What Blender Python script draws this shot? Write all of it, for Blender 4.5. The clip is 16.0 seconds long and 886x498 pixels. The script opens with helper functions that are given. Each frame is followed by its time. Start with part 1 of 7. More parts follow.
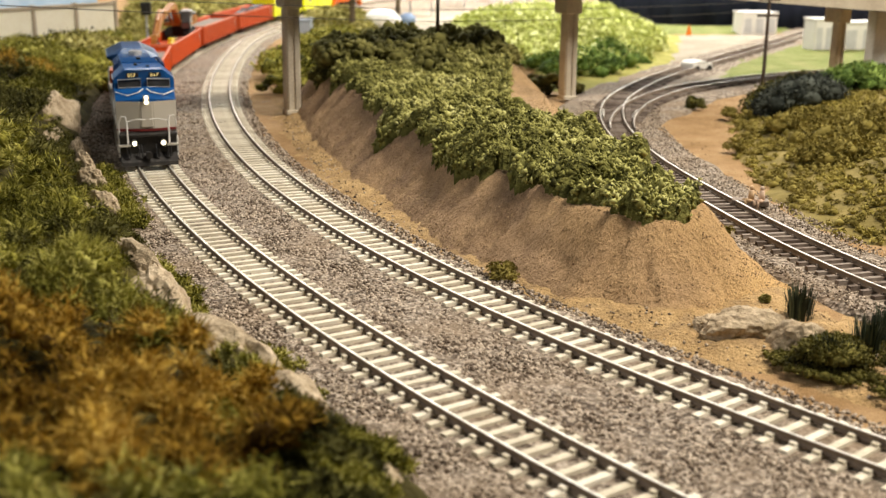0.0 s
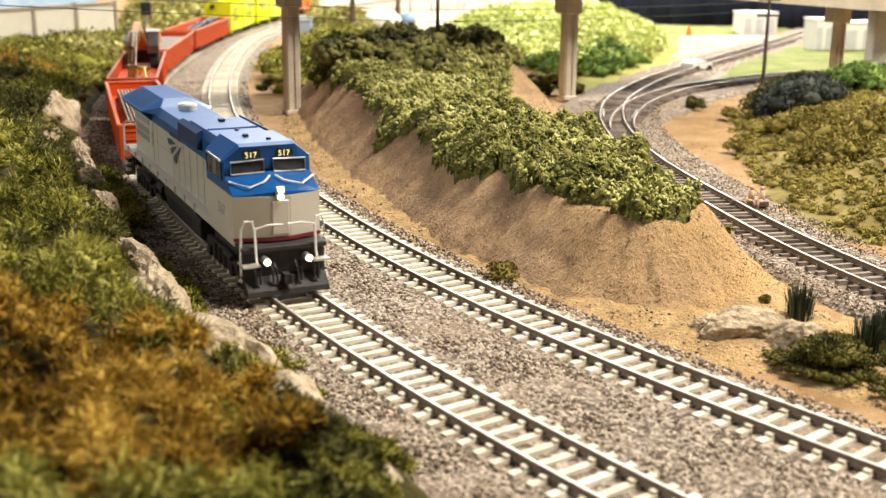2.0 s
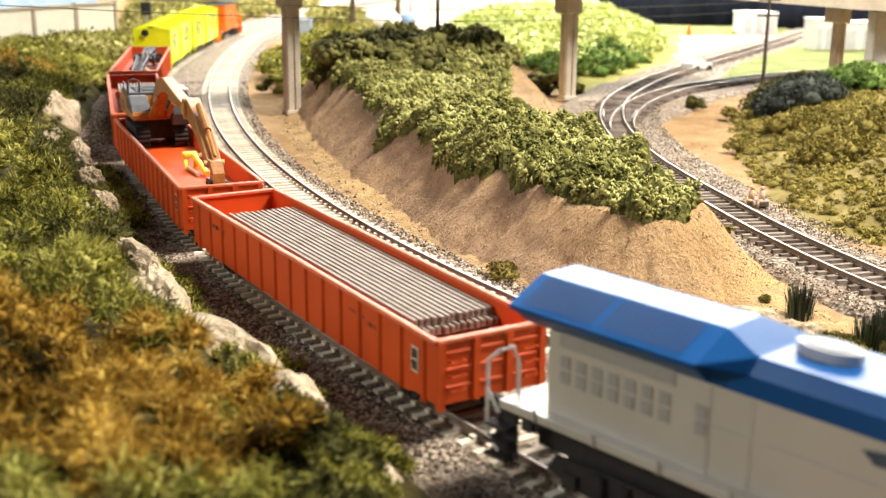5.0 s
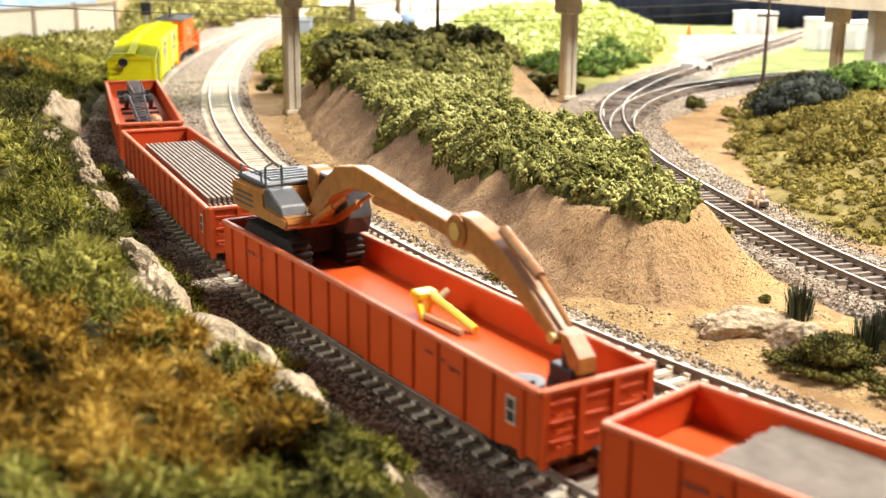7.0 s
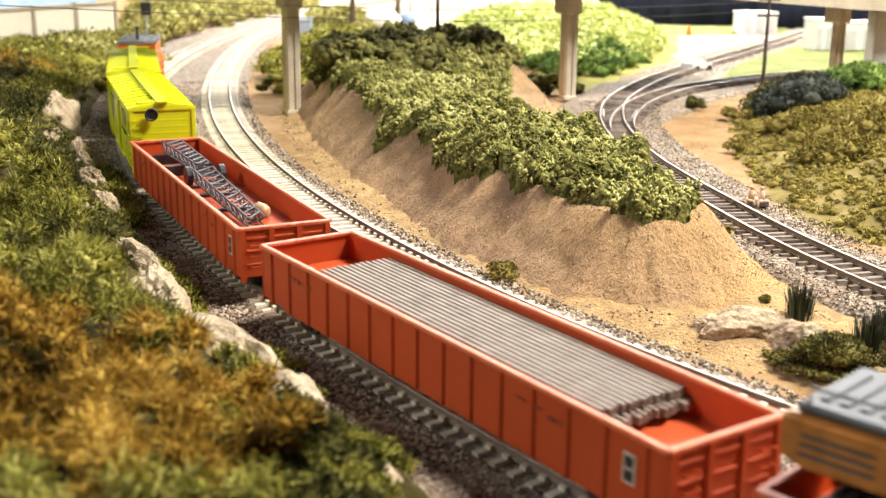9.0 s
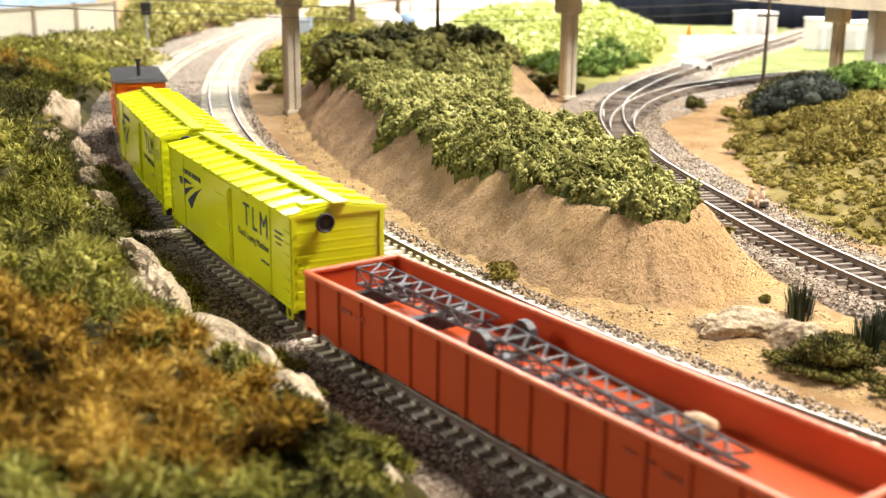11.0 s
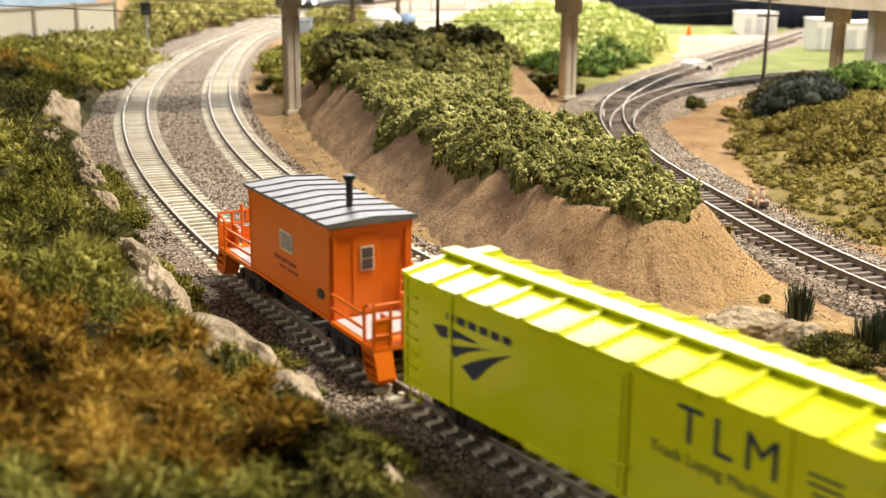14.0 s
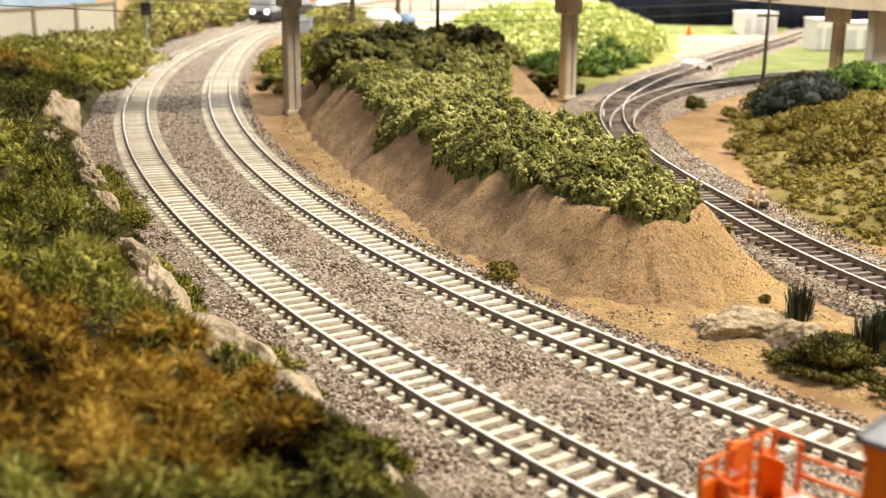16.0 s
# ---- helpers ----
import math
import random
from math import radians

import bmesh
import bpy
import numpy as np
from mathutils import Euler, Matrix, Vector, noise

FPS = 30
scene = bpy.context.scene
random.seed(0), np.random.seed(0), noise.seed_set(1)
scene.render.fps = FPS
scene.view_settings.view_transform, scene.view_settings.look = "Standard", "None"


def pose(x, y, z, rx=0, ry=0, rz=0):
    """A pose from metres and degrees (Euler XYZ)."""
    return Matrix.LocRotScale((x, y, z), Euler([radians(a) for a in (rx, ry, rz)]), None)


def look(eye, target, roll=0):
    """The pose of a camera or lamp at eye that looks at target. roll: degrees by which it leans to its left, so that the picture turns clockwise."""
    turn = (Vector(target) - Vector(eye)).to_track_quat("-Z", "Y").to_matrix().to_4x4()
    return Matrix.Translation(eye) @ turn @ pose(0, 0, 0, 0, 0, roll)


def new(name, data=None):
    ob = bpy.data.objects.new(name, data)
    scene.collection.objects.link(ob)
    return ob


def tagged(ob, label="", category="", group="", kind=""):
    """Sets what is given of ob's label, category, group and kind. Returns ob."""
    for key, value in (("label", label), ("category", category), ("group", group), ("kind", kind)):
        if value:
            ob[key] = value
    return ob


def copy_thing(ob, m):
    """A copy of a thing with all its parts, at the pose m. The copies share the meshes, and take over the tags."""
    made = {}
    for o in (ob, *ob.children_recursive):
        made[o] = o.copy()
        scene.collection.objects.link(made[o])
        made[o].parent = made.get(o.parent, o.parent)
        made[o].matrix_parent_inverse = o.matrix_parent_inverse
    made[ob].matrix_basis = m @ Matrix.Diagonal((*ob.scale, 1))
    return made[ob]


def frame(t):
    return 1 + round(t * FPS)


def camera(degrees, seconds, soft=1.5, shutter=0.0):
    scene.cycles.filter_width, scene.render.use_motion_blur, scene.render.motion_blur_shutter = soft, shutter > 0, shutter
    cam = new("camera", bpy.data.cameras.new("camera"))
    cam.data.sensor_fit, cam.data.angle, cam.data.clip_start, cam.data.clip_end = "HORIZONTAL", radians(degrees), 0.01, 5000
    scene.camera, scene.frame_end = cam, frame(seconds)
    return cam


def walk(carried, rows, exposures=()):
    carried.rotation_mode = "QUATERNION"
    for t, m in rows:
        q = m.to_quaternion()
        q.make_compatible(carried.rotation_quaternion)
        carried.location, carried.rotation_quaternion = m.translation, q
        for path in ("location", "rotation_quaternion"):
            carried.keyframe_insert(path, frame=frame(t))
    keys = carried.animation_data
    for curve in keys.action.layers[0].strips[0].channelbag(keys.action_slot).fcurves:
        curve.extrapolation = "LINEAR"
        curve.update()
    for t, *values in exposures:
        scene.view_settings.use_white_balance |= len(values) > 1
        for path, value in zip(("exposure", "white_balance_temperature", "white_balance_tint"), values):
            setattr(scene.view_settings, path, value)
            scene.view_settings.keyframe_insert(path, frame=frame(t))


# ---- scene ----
# A model railway at 1:87, seen from close by. True table-top sizes in metres; ballast level is z = 0.
PITCH, LEAN, EYE = 15.2155, 0.4989, (0.0, 0.0, 0.1307)
cam = camera(41.70, 16.0, soft=1.35, shutter=0.3)
cam.data.dof.use_dof, cam.data.dof.focus_distance, cam.data.dof.aperture_fstop = True, 0.49, 22.0
STILL = look(EYE, (0.0, math.cos(radians(PITCH)), EYE[2] - math.sin(radians(PITCH))), LEAN)
walk(cam, [(0.0, STILL), (16.0, STILL)],
     exposures=[(0.0, -0.38, 6500, 10), (1.0, -0.33, 6500, 10), (2.0, 0.1, 6350, 10), (2.8, 0.4, 6200, 10), (12.3, 0.4, 6150, 10), (13.0, 0.06, 6300, 10), (13.5, -0.06, 6350, 10), (14.3, -0.12, 6400, 10), (16.0, -0.08, 6450, 10)])

# ---- light: the hall's ceiling lamps ----
world = bpy.data.worlds.new("hall")
scene.world = world
world.use_nodes = True
world.node_tree.nodes["Background"].inputs[0].default_value = (0.97, 0.97, 1.0, 1)
world.node_tree.nodes["Background"].inputs[1].default_value = 0.072


def ceiling_lamp(x, y, z, w, d, watts, colour):
    lamp = bpy.data.lights.new("ceiling_lamp", "AREA")
    lamp.shape, lamp.size, lamp.size_y, lamp.energy, lamp.color = "RECTANGLE", w, d, watts, colour
    ob = new("ceiling_lamp", lamp)
    ob.location = (x, y, z)
    return ob


ceiling_lamp(0.72, 0.45, 1.2, 0.4, 0.4, 46.0, (1.0, 0.905, 0.77))
ceiling_lamp(0.35, 2.5, 0.9, 1.8, 1.6, 118.0, (1.0, 0.965, 0.89))
# a weaker lamp over the aisle, on the bank's side
aisle = ceiling_lamp(-1.9, 0.15, 1.05, 0.6, 0.6, 14.5, (1.0, 0.97, 0.93))
aisle.matrix_world = look((-1.9, 0.15, 1.05), (0.0, 0.5, 0.0))
# ---- materials ----
def mat(name, colours, scale=400.0, detail=4.0, rough=0.8, bump=0.0, bump_scale=None, metal=0.0, fine=None,
        spread=0.0, random_by=None, kind="noise", emit=0.0, emit_colour=None, dirt=None, dirt_scale=60.0, relief_mm=0.6):
    """A node material: a colour ramp over noise or cells, fine grain, dirt and relief."""
    m = bpy.data.materials.new(name)
    m.use_nodes = True
    nt = m.node_tree
    bs = nt.nodes["Principled BSDF"]
    N = nt.nodes.new
    link = nt.links.new
    co = N("ShaderNodeTexCoord").outputs["Object"]
    if kind == "cells":
        tex = N("ShaderNodeTexVoronoi")
        tex.inputs["Scale"].default_value = scale
        link(co, tex.inputs["Vector"])
        sep = N("ShaderNodeSeparateColor")
        link(tex.outputs["Color"], sep.inputs[0])
        fac = sep.outputs[0]
        relief = tex.outputs["Distance"]
    else:
        tex = N("ShaderNodeTexNoise")
        tex.inputs["Scale"].default_value = scale
        tex.inputs["Detail"].default_value = detail
        tex.inputs["Roughness"].default_value = 0.65
        link(co, tex.inputs["Vector"])
        fac = relief = tex.outputs["Fac"]
    ramp = N("ShaderNodeValToRGB")
    n = len(colours)
    while len(ramp.color_ramp.elements) < n:
        ramp.color_ramp.elements.new(0.5)
    lo, hi = (0.05, 0.95) if kind == "cells" else (0.3, 0.7)
    for i, c in enumerate(colours):
        e = ramp.color_ramp.elements[i]
        e.position = lo + (hi - lo) * (i / max(1, n - 1))
        e.color = (*c, 1)
    if random_by:
        src = N("ShaderNodeObjectInfo").outputs["Random"] if random_by == "object" else N("ShaderNodeNewGeometry").outputs["Random Per Island"]
        mm = N("ShaderNodeMath")
        mm.operation = "MULTIPLY_ADD"
        link(src, mm.inputs[0])
        mm.inputs[1].default_value = spread
        mm.inputs[2].default_value = -spread / 2
        ad = N("ShaderNodeMath")
        ad.operation = "ADD"
        link(fac, ad.inputs[0])
        link(mm.outputs[0], ad.inputs[1])
        fac = ad.outputs[0]
    link(fac, ramp.inputs[0])
    col = ramp.outputs[0]
    if dirt:
        d = N("ShaderNodeTexNoise")
        d.inputs["Scale"].default_value = dirt_scale
        d.inputs["Detail"].default_value = 6
        link(co, d.inputs["Vector"])
        r2 = N("ShaderNodeValToRGB")
        r2.color_ramp.elements[0].position, r2.color_ramp.elements[1].position = 0.48, 0.72
        link(d.outputs["Fac"], r2.inputs[0])
        mx = N("ShaderNodeMixRGB")
        mx.inputs[2].default_value = (*dirt, 1)
        link(r2.outputs[0], mx.inputs[0])
        link(col, mx.inputs[1])
        col = mx.outputs[0]
    if fine:
        f = N("ShaderNodeTexNoise")
        f.inputs["Scale"].default_value = fine
        f.inputs["Detail"].default_value = 3
        link(co, f.inputs["Vector"])
        mx = N("ShaderNodeMixRGB")
        mx.blend_type = "OVERLAY"
        mx.inputs[0].default_value = 0.55
        link(col, mx.inputs[1])
        link(f.outputs["Fac"], mx.inputs[2])
        col = mx.outputs[0]
    link(col, bs.inputs["Base Color"])
    bs.inputs["Roughness"].default_value = rough
    if rough >= 0.9:
        bs.inputs["Specular IOR Level"].default_value = 0.12
    bs.inputs["Metallic"].default_value = metal
    if bump:
        b = N("ShaderNodeBump")
        b.inputs["Strength"].default_value = min(1.0, bump)
        b.inputs["Distance"].default_value = relief_mm / 1000
        if bump_scale:
            t2 = N("ShaderNodeTexNoise")
            t2.inputs["Scale"].default_value = bump_scale
            t2.inputs["Detail"].default_value = 5
            link(co, t2.inputs["Vector"])
            link(t2.outputs["Fac"], b.inputs["Height"])
        else:
            link(relief, b.inputs["Height"])
        link(b.outputs[0], bs.inputs["Normal"])
    if emit:
        bs.inputs["Emission Color"].default_value = (*(emit_colour or colours[0]), 1)
        bs.inputs["Emission Strength"].default_value = emit
    return m


M_ballast = mat("ballast", [(0.08, 0.061, 0.046), (0.192, 0.155, 0.119), (0.282, 0.23, 0.179), (0.44, 0.374, 0.302)], 620, rough=0.95, kind="cells", bump=1.0, fine=1800, dirt=(0.25, 0.185, 0.125), dirt_scale=25)
M_grain = mat("ballast_grain", [(0.11, 0.08, 0.057), (0.215, 0.165, 0.119), (0.31, 0.243, 0.181), (0.52, 0.435, 0.34)], 300, rough=0.95, spread=1.0, random_by="island", bump=0.3)
M_sand = mat("sand", [(0.32, 0.208, 0.095), (0.44, 0.293, 0.137), (0.57, 0.395, 0.19)], 60, rough=1.0, bump=1.0, bump_scale=800, fine=1100, relief_mm=1.6, dirt=(0.3, 0.205, 0.11), dirt_scale=110)
M_earth = mat("earth", [(0.31, 0.205, 0.125), (0.41, 0.275, 0.163), (0.53, 0.355, 0.195)], 22, rough=1.0, fine=1300, dirt=(0.255, 0.17, 0.112), dirt_scale=38)


def weathered(m, pale):
    """Rain-washed earth: streaks that run down the slope, coarse grit, and golden sand towards one end."""
    nt = m.node_tree
    bs = nt.nodes["Principled BSDF"]
    N, link = nt.nodes.new, nt.links.new
    co = N("ShaderNodeTexCoord").outputs["Object"]
    sep = N("ShaderNodeSeparateXYZ")
    link(co, sep.inputs[0])
    blot = N("ShaderNodeTexNoise")
    blot.inputs["Scale"].default_value, blot.inputs["Detail"].default_value = 16.0, 6.0
    link(co, blot.inputs["Vector"])
    mix = N("ShaderNodeMath")
    mix.operation = "MULTIPLY_ADD"
    link(blot.outputs["Fac"], mix.inputs[0])
    mix.inputs[1].default_value = 0.14
    link(sep.outputs[0], mix.inputs[2])
    ramp = N("ShaderNodeValToRGB")
    ramp.color_ramp.elements[0].position, ramp.color_ramp.elements[1].position = 0.1, 0.2
    link(mix.outputs[0], ramp.inputs[0])
    tint = N("ShaderNodeMixRGB")
    tint.inputs[2].default_value = (*pale, 1)
    link(ramp.outputs[0], tint.inputs[0])
    link(bs.inputs["Base Color"].links[0].from_socket, tint.inputs[1])
    grit = N("ShaderNodeTexNoise")
    grit.inputs["Scale"].default_value, grit.inputs["Detail"].default_value, grit.inputs["Roughness"].default_value = 620.0, 6.0, 0.72
    link(co, grit.inputs["Vector"])
    speck = N("ShaderNodeMixRGB")
    speck.blend_type, speck.inputs[0].default_value = "OVERLAY", 0.45
    link(tint.outputs[0], speck.inputs[1])
    link(grit.outputs["Fac"], speck.inputs[2])
    link(speck.outputs[0], bs.inputs["Base Color"])
    long_way = N("ShaderNodeVectorMath")
    long_way.operation = "MULTIPLY"
    long_way.inputs[1].default_value = (1.0, 1.0, 0.16)
    link(co, long_way.inputs[0])
    streak = N("ShaderNodeTexNoise")
    streak.inputs["Scale"].default_value, streak.inputs["Detail"].default_value = 260.0, 4.0
    link(long_way.outputs[0], streak.inputs["Vector"])
    b1, b2 = N("ShaderNodeBump"), N("ShaderNodeBump")
    b1.inputs["Strength"].default_value, b1.inputs["Distance"].default_value = 0.8, 0.0022
    b2.inputs["Strength"].default_value, b2.inputs["Distance"].default_value = 1.0, 0.0016
    link(streak.outputs["Fac"], b1.inputs["Height"])
    link(grit.outputs["Fac"], b2.inputs["Height"])
    link(b1.outputs[0], b2.inputs["Normal"])
    link(b2.outputs[0], bs.inputs["Normal"])


weathered(M_earth, (0.6, 0.39, 0.175))
M_path = mat("brown_dirt", [(0.25, 0.15, 0.066), (0.34, 0.215, 0.105), (0.42, 0.285, 0.155)], 35, rough=1.0, bump=0.8, bump_scale=1400, fine=1500, relief_mm=0.9)
M_rock = mat("plaster_rock", [(0.3, 0.225, 0.14), (0.49, 0.393, 0.27), (0.61, 0.51, 0.372)], 80, rough=0.95, bump=1.0, bump_scale=420, fine=900, dirt=(0.2, 0.15, 0.08), dirt_scale=70, relief_mm=1.4)
M_tie = mat("concrete_sleeper", [(0.56, 0.5, 0.38), (0.66, 0.6, 0.47), (0.74, 0.69, 0.57)], 120, rough=0.85, spread=0.5, random_by="object", bump=0.2, bump_scale=1500, fine=1500)
M_woodtie = mat("wood_sleeper", [(0.11, 0.083, 0.066), (0.19, 0.15, 0.122), (0.27, 0.225, 0.188)], 150, rough=0.9, spread=0.6, random_by="object", bump=0.4, bump_scale=1200)
M_railside = mat("weathered_rail", [(0.17, 0.125, 0.088), (0.25, 0.19, 0.135)], 300, rough=0.8, bump=0.2)
M_railtop = mat("polished_rail_head", [(0.7, 0.66, 0.58), (0.82, 0.78, 0.7)], 300, rough=0.38, metal=0.55)
M_crest = mat("crest_foliage", [(0.06, 0.058, 0.018), (0.14, 0.132, 0.04), (0.23, 0.215, 0.07)], 40, rough=1.0, spread=0.25, random_by="island")
M_green = mat("green_foliage", [(0.08, 0.079, 0.02), (0.215, 0.207, 0.058), (0.36, 0.345, 0.112), (0.5, 0.48, 0.2)], 42, rough=1.0, spread=0.16, random_by="island")
# Foam carpet darker than the crumbs: shade of the creases put into its colour.
M_undershade = mat("shaded_foam_carpet", [(0.03, 0.03, 0.008), (0.1, 0.098, 0.026), (0.2, 0.19, 0.055)], 160, rough=1.0, bump=1.0, bump_scale=700, relief_mm=1.2)
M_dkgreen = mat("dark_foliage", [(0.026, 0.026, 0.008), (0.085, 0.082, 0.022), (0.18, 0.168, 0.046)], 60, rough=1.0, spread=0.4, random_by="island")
M_moss = mat("moss_foliage", [(0.035, 0.036, 0.006), (0.16, 0.154, 0.024), (0.31, 0.288, 0.05), (0.46, 0.43, 0.12)], 30, rough=1.0, spread=0.4, random_by="island")
M_ochre = mat("ochre_foliage", [(0.045, 0.024, 0.004), (0.21, 0.118, 0.013), (0.4, 0.24, 0.03), (0.58, 0.4, 0.09)], 26, rough=1.0, spread=0.35, random_by="island")
M_lime = mat("lime_foliage", [(0.34, 0.38, 0.09), (0.56, 0.6, 0.2), (0.7, 0.72, 0.36)], 40, rough=1.0, spread=0.5, random_by="island")
M_yellowbush = mat("yellow_foliage", [(0.14, 0.12, 0.03), (0.33, 0.3, 0.085), (0.5, 0.45, 0.17)], 40, rough=1.0, spread=0.5, random_by="island")
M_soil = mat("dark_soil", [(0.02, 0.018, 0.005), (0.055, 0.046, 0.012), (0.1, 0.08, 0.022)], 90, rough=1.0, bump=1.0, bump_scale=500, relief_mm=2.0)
M_concrete = mat("bridge_concrete", [(0.46, 0.4, 0.31), (0.55, 0.49, 0.385), (0.62, 0.56, 0.45)], 40, rough=0.9, bump=0.2, bump_scale=900, fine=900)
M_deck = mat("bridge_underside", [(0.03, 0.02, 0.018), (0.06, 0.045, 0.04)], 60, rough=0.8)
M_wallpanel = mat("wall_panel", [(0.72, 0.66, 0.52), (0.8, 0.75, 0.62)], 30, rough=0.9, fine=600)
M_wallpost = mat("wall_post", [(0.3, 0.25, 0.18), (0.4, 0.33, 0.25)], 60, rough=0.9)
M_pole = mat("wood_pole", [(0.06, 0.045, 0.035), (0.11, 0.085, 0.065)], 200, rough=0.9)
M_wire = mat("wire", [(0.03, 0.025, 0.02), (0.05, 0.04, 0.03)], 200, rough=0.7)
M_black = mat("black_plastic", [(0.012, 0.012, 0.013), (0.03, 0.03, 0.032)], 200, rough=0.5, fine=800)
M_cloth = mat("navy_cloth", [(0.01, 0.012, 0.022), (0.03, 0.035, 0.06)], 8, rough=0.95)
M_white = mat("white_paint", [(0.72, 0.7, 0.66), (0.8, 0.78, 0.74)], 80, rough=0.6)
M_grey = mat("grey_paint", [(0.3, 0.31, 0.33), (0.4, 0.41, 0.43)], 80, rough=0.6)
M_glass = mat("dark_glass", [(0.05, 0.052, 0.055), (0.09, 0.092, 0.095)], 100, rough=0.06)
M_orange_red = mat("gondola_red", [(0.55, 0.068, 0.006), (0.6, 0.08, 0.008)], 40, rough=0.6, bump=0.05, bump_scale=800)
M_brick = mat("gondola_brick", [(0.42, 0.058, 0.01), (0.48, 0.072, 0.014)], 40, rough=0.62, bump=0.05, bump_scale=800)
M_yellow = mat("boxcar_yellow", [(0.7, 0.72, 0.008), (0.75, 0.77, 0.012)], 40, rough=0.2)
M_caboose = mat("caboose_orange", [(0.7, 0.145, 0.004), (0.76, 0.165, 0.006)], 40, rough=0.4)
M_roofgrey = mat("caboose_roof_grey", [(0.1, 0.1, 0.11), (0.17, 0.17, 0.18)], 60, rough=0.42, bump=0.1)
M_blue = mat("loco_blue", [(0.006, 0.068, 0.24), (0.009, 0.085, 0.28)], 40, rough=0.32)
for m_ in (M_blue, M_orange_red, M_brick, M_caboose):
    m_.node_tree.nodes["Principled BSDF"].inputs["Specular IOR Level"].default_value = 0.28
M_silver = mat("loco_silver", [(0.51, 0.475, 0.405), (0.6, 0.56, 0.485)], 25, rough=0.36, metal=0.12)
M_loco_red = mat("loco_red_stripe", [(0.16, 0.02, 0.02), (0.22, 0.03, 0.028)], 60, rough=0.4)
M_underframe = mat("underframe_black", [(0.012, 0.011, 0.01), (0.035, 0.03, 0.026)], 300, rough=0.7, bump=0.3)
M_lampglow = mat("lit_lamp", [(1.0, 0.85, 0.55), (1.0, 0.88, 0.6)], 50, emit=6.0)
M_numglow = mat("lit_number_board", [(1.0, 0.8, 0.3), (1.0, 0.82, 0.35)], 50, emit=0.9)
M_lens = mat("lamp_rim", [(0.5, 0.5, 0.48), (0.6, 0.6, 0.58)], 50, rough=0.3, metal=0.7)
M_darkblue = mat("logo_navy", [(0.012, 0.025, 0.055), (0.018, 0.035, 0.07)], 50, rough=0.5)
M_railload = mat("rail_load", [(0.21, 0.17, 0.135), (0.33, 0.275, 0.225)], 150, rough=0.7, metal=0.1)
M_exc = mat("excavator_orange", [(0.33, 0.13, 0.024), (0.42, 0.18, 0.04)], 60, rough=0.42, fine=400)
M_excgrey = mat("excavator_grey", [(0.05, 0.053, 0.057), (0.09, 0.094, 0.1)], 60, rough=0.5)
M_brightyellow = mat("tool_yellow", [(0.75, 0.62, 0.02), (0.8, 0.66, 0.03)], 60, rough=0.4)
M_tan = mat("tan_plastic", [(0.45, 0.3, 0.16), (0.55, 0.38, 0.22)], 60, rough=0.6)
M_skin = mat("figure_paint", [(0.5, 0.33, 0.22), (0.62, 0.5, 0.4)], 250, rough=0.8)
M_backdrop = mat("painted_backdrop", [(0.14, 0.22, 0.34), (0.3, 0.42, 0.56), (0.5, 0.6, 0.7)], 9, rough=0.95)
M_soilgreen = mat("turf_soil", [(0.14, 0.11, 0.036), (0.215, 0.17, 0.056), (0.3, 0.235, 0.085)], 50, rough=1.0, bump=0.8, bump_scale=500)
M_olive = mat("olive_foliage", [(0.1, 0.08, 0.018), (0.22, 0.178, 0.042), (0.33, 0.275, 0.08)], 50, rough=1.0, spread=0.25, random_by="island")
M_darkgrey = mat("greygreen_foliage", [(0.02, 0.024, 0.02), (0.06, 0.068, 0.055), (0.1, 0.11, 0.09)], 50, rough=1.0, spread=0.5, random_by="island")
M_leafgreen = mat("leaf_green", [(0.04, 0.07, 0.015), (0.12, 0.19, 0.04), (0.22, 0.3, 0.07)], 50, rough=1.0, spread=0.5, random_by="island")
M_turf = mat("dry_turf", [(0.12, 0.098, 0.022), (0.28, 0.232, 0.054), (0.4, 0.335, 0.09)], 40, rough=1.0, spread=0.4, random_by="island")
M_moss2 = mat("olive_moss", [(0.03, 0.028, 0.008), (0.1, 0.09, 0.02), (0.18, 0.16, 0.04)], 60, rough=1.0, spread=0.5, random_by="island")
M_blade = mat("dark_blade", [(0.015, 0.025, 0.012), (0.04, 0.06, 0.03), (0.08, 0.09, 0.04)], 60, rough=0.8, spread=0.6, random_by="island")
M_verge = mat("verge_turf", [(0.21, 0.2, 0.045), (0.32, 0.3, 0.08), (0.41, 0.37, 0.14)], 40, rough=1.0, bump=0.5, bump_scale=600, fine=900)
M_lawn = mat("lawn_turf", [(0.125, 0.15, 0.04), (0.19, 0.21, 0.07), (0.25, 0.24, 0.1)], 30, rough=1.0, bump=0.5, bump_scale=600, fine=900)
M_palesand = mat("pale_sand", [(0.25, 0.21, 0.155), (0.33, 0.285, 0.22), (0.4, 0.355, 0.29)], 20, rough=1.0, fine=900)
M_concretepale = mat("pale_concrete", [(0.55, 0.52, 0.46), (0.64, 0.61, 0.55)], 40, rough=0.9, fine=600)
M_bluegrey = mat("bluegrey_paint", [(0.35, 0.4, 0.48), (0.42, 0.47, 0.55)], 60, rough=0.6)
M_greypale = mat("silver_paint", [(0.5, 0.5, 0.5), (0.6, 0.6, 0.6)], 60, rough=0.4)
M_redcloth = mat("red_cloth", [(0.6, 0.12, 0.06), (0.66, 0.16, 0.08)], 60, rough=0.8)
M_bluecloth = mat("blue_cloth", [(0.2, 0.3, 0.5), (0.3, 0.4, 0.6)], 60, rough=0.8)
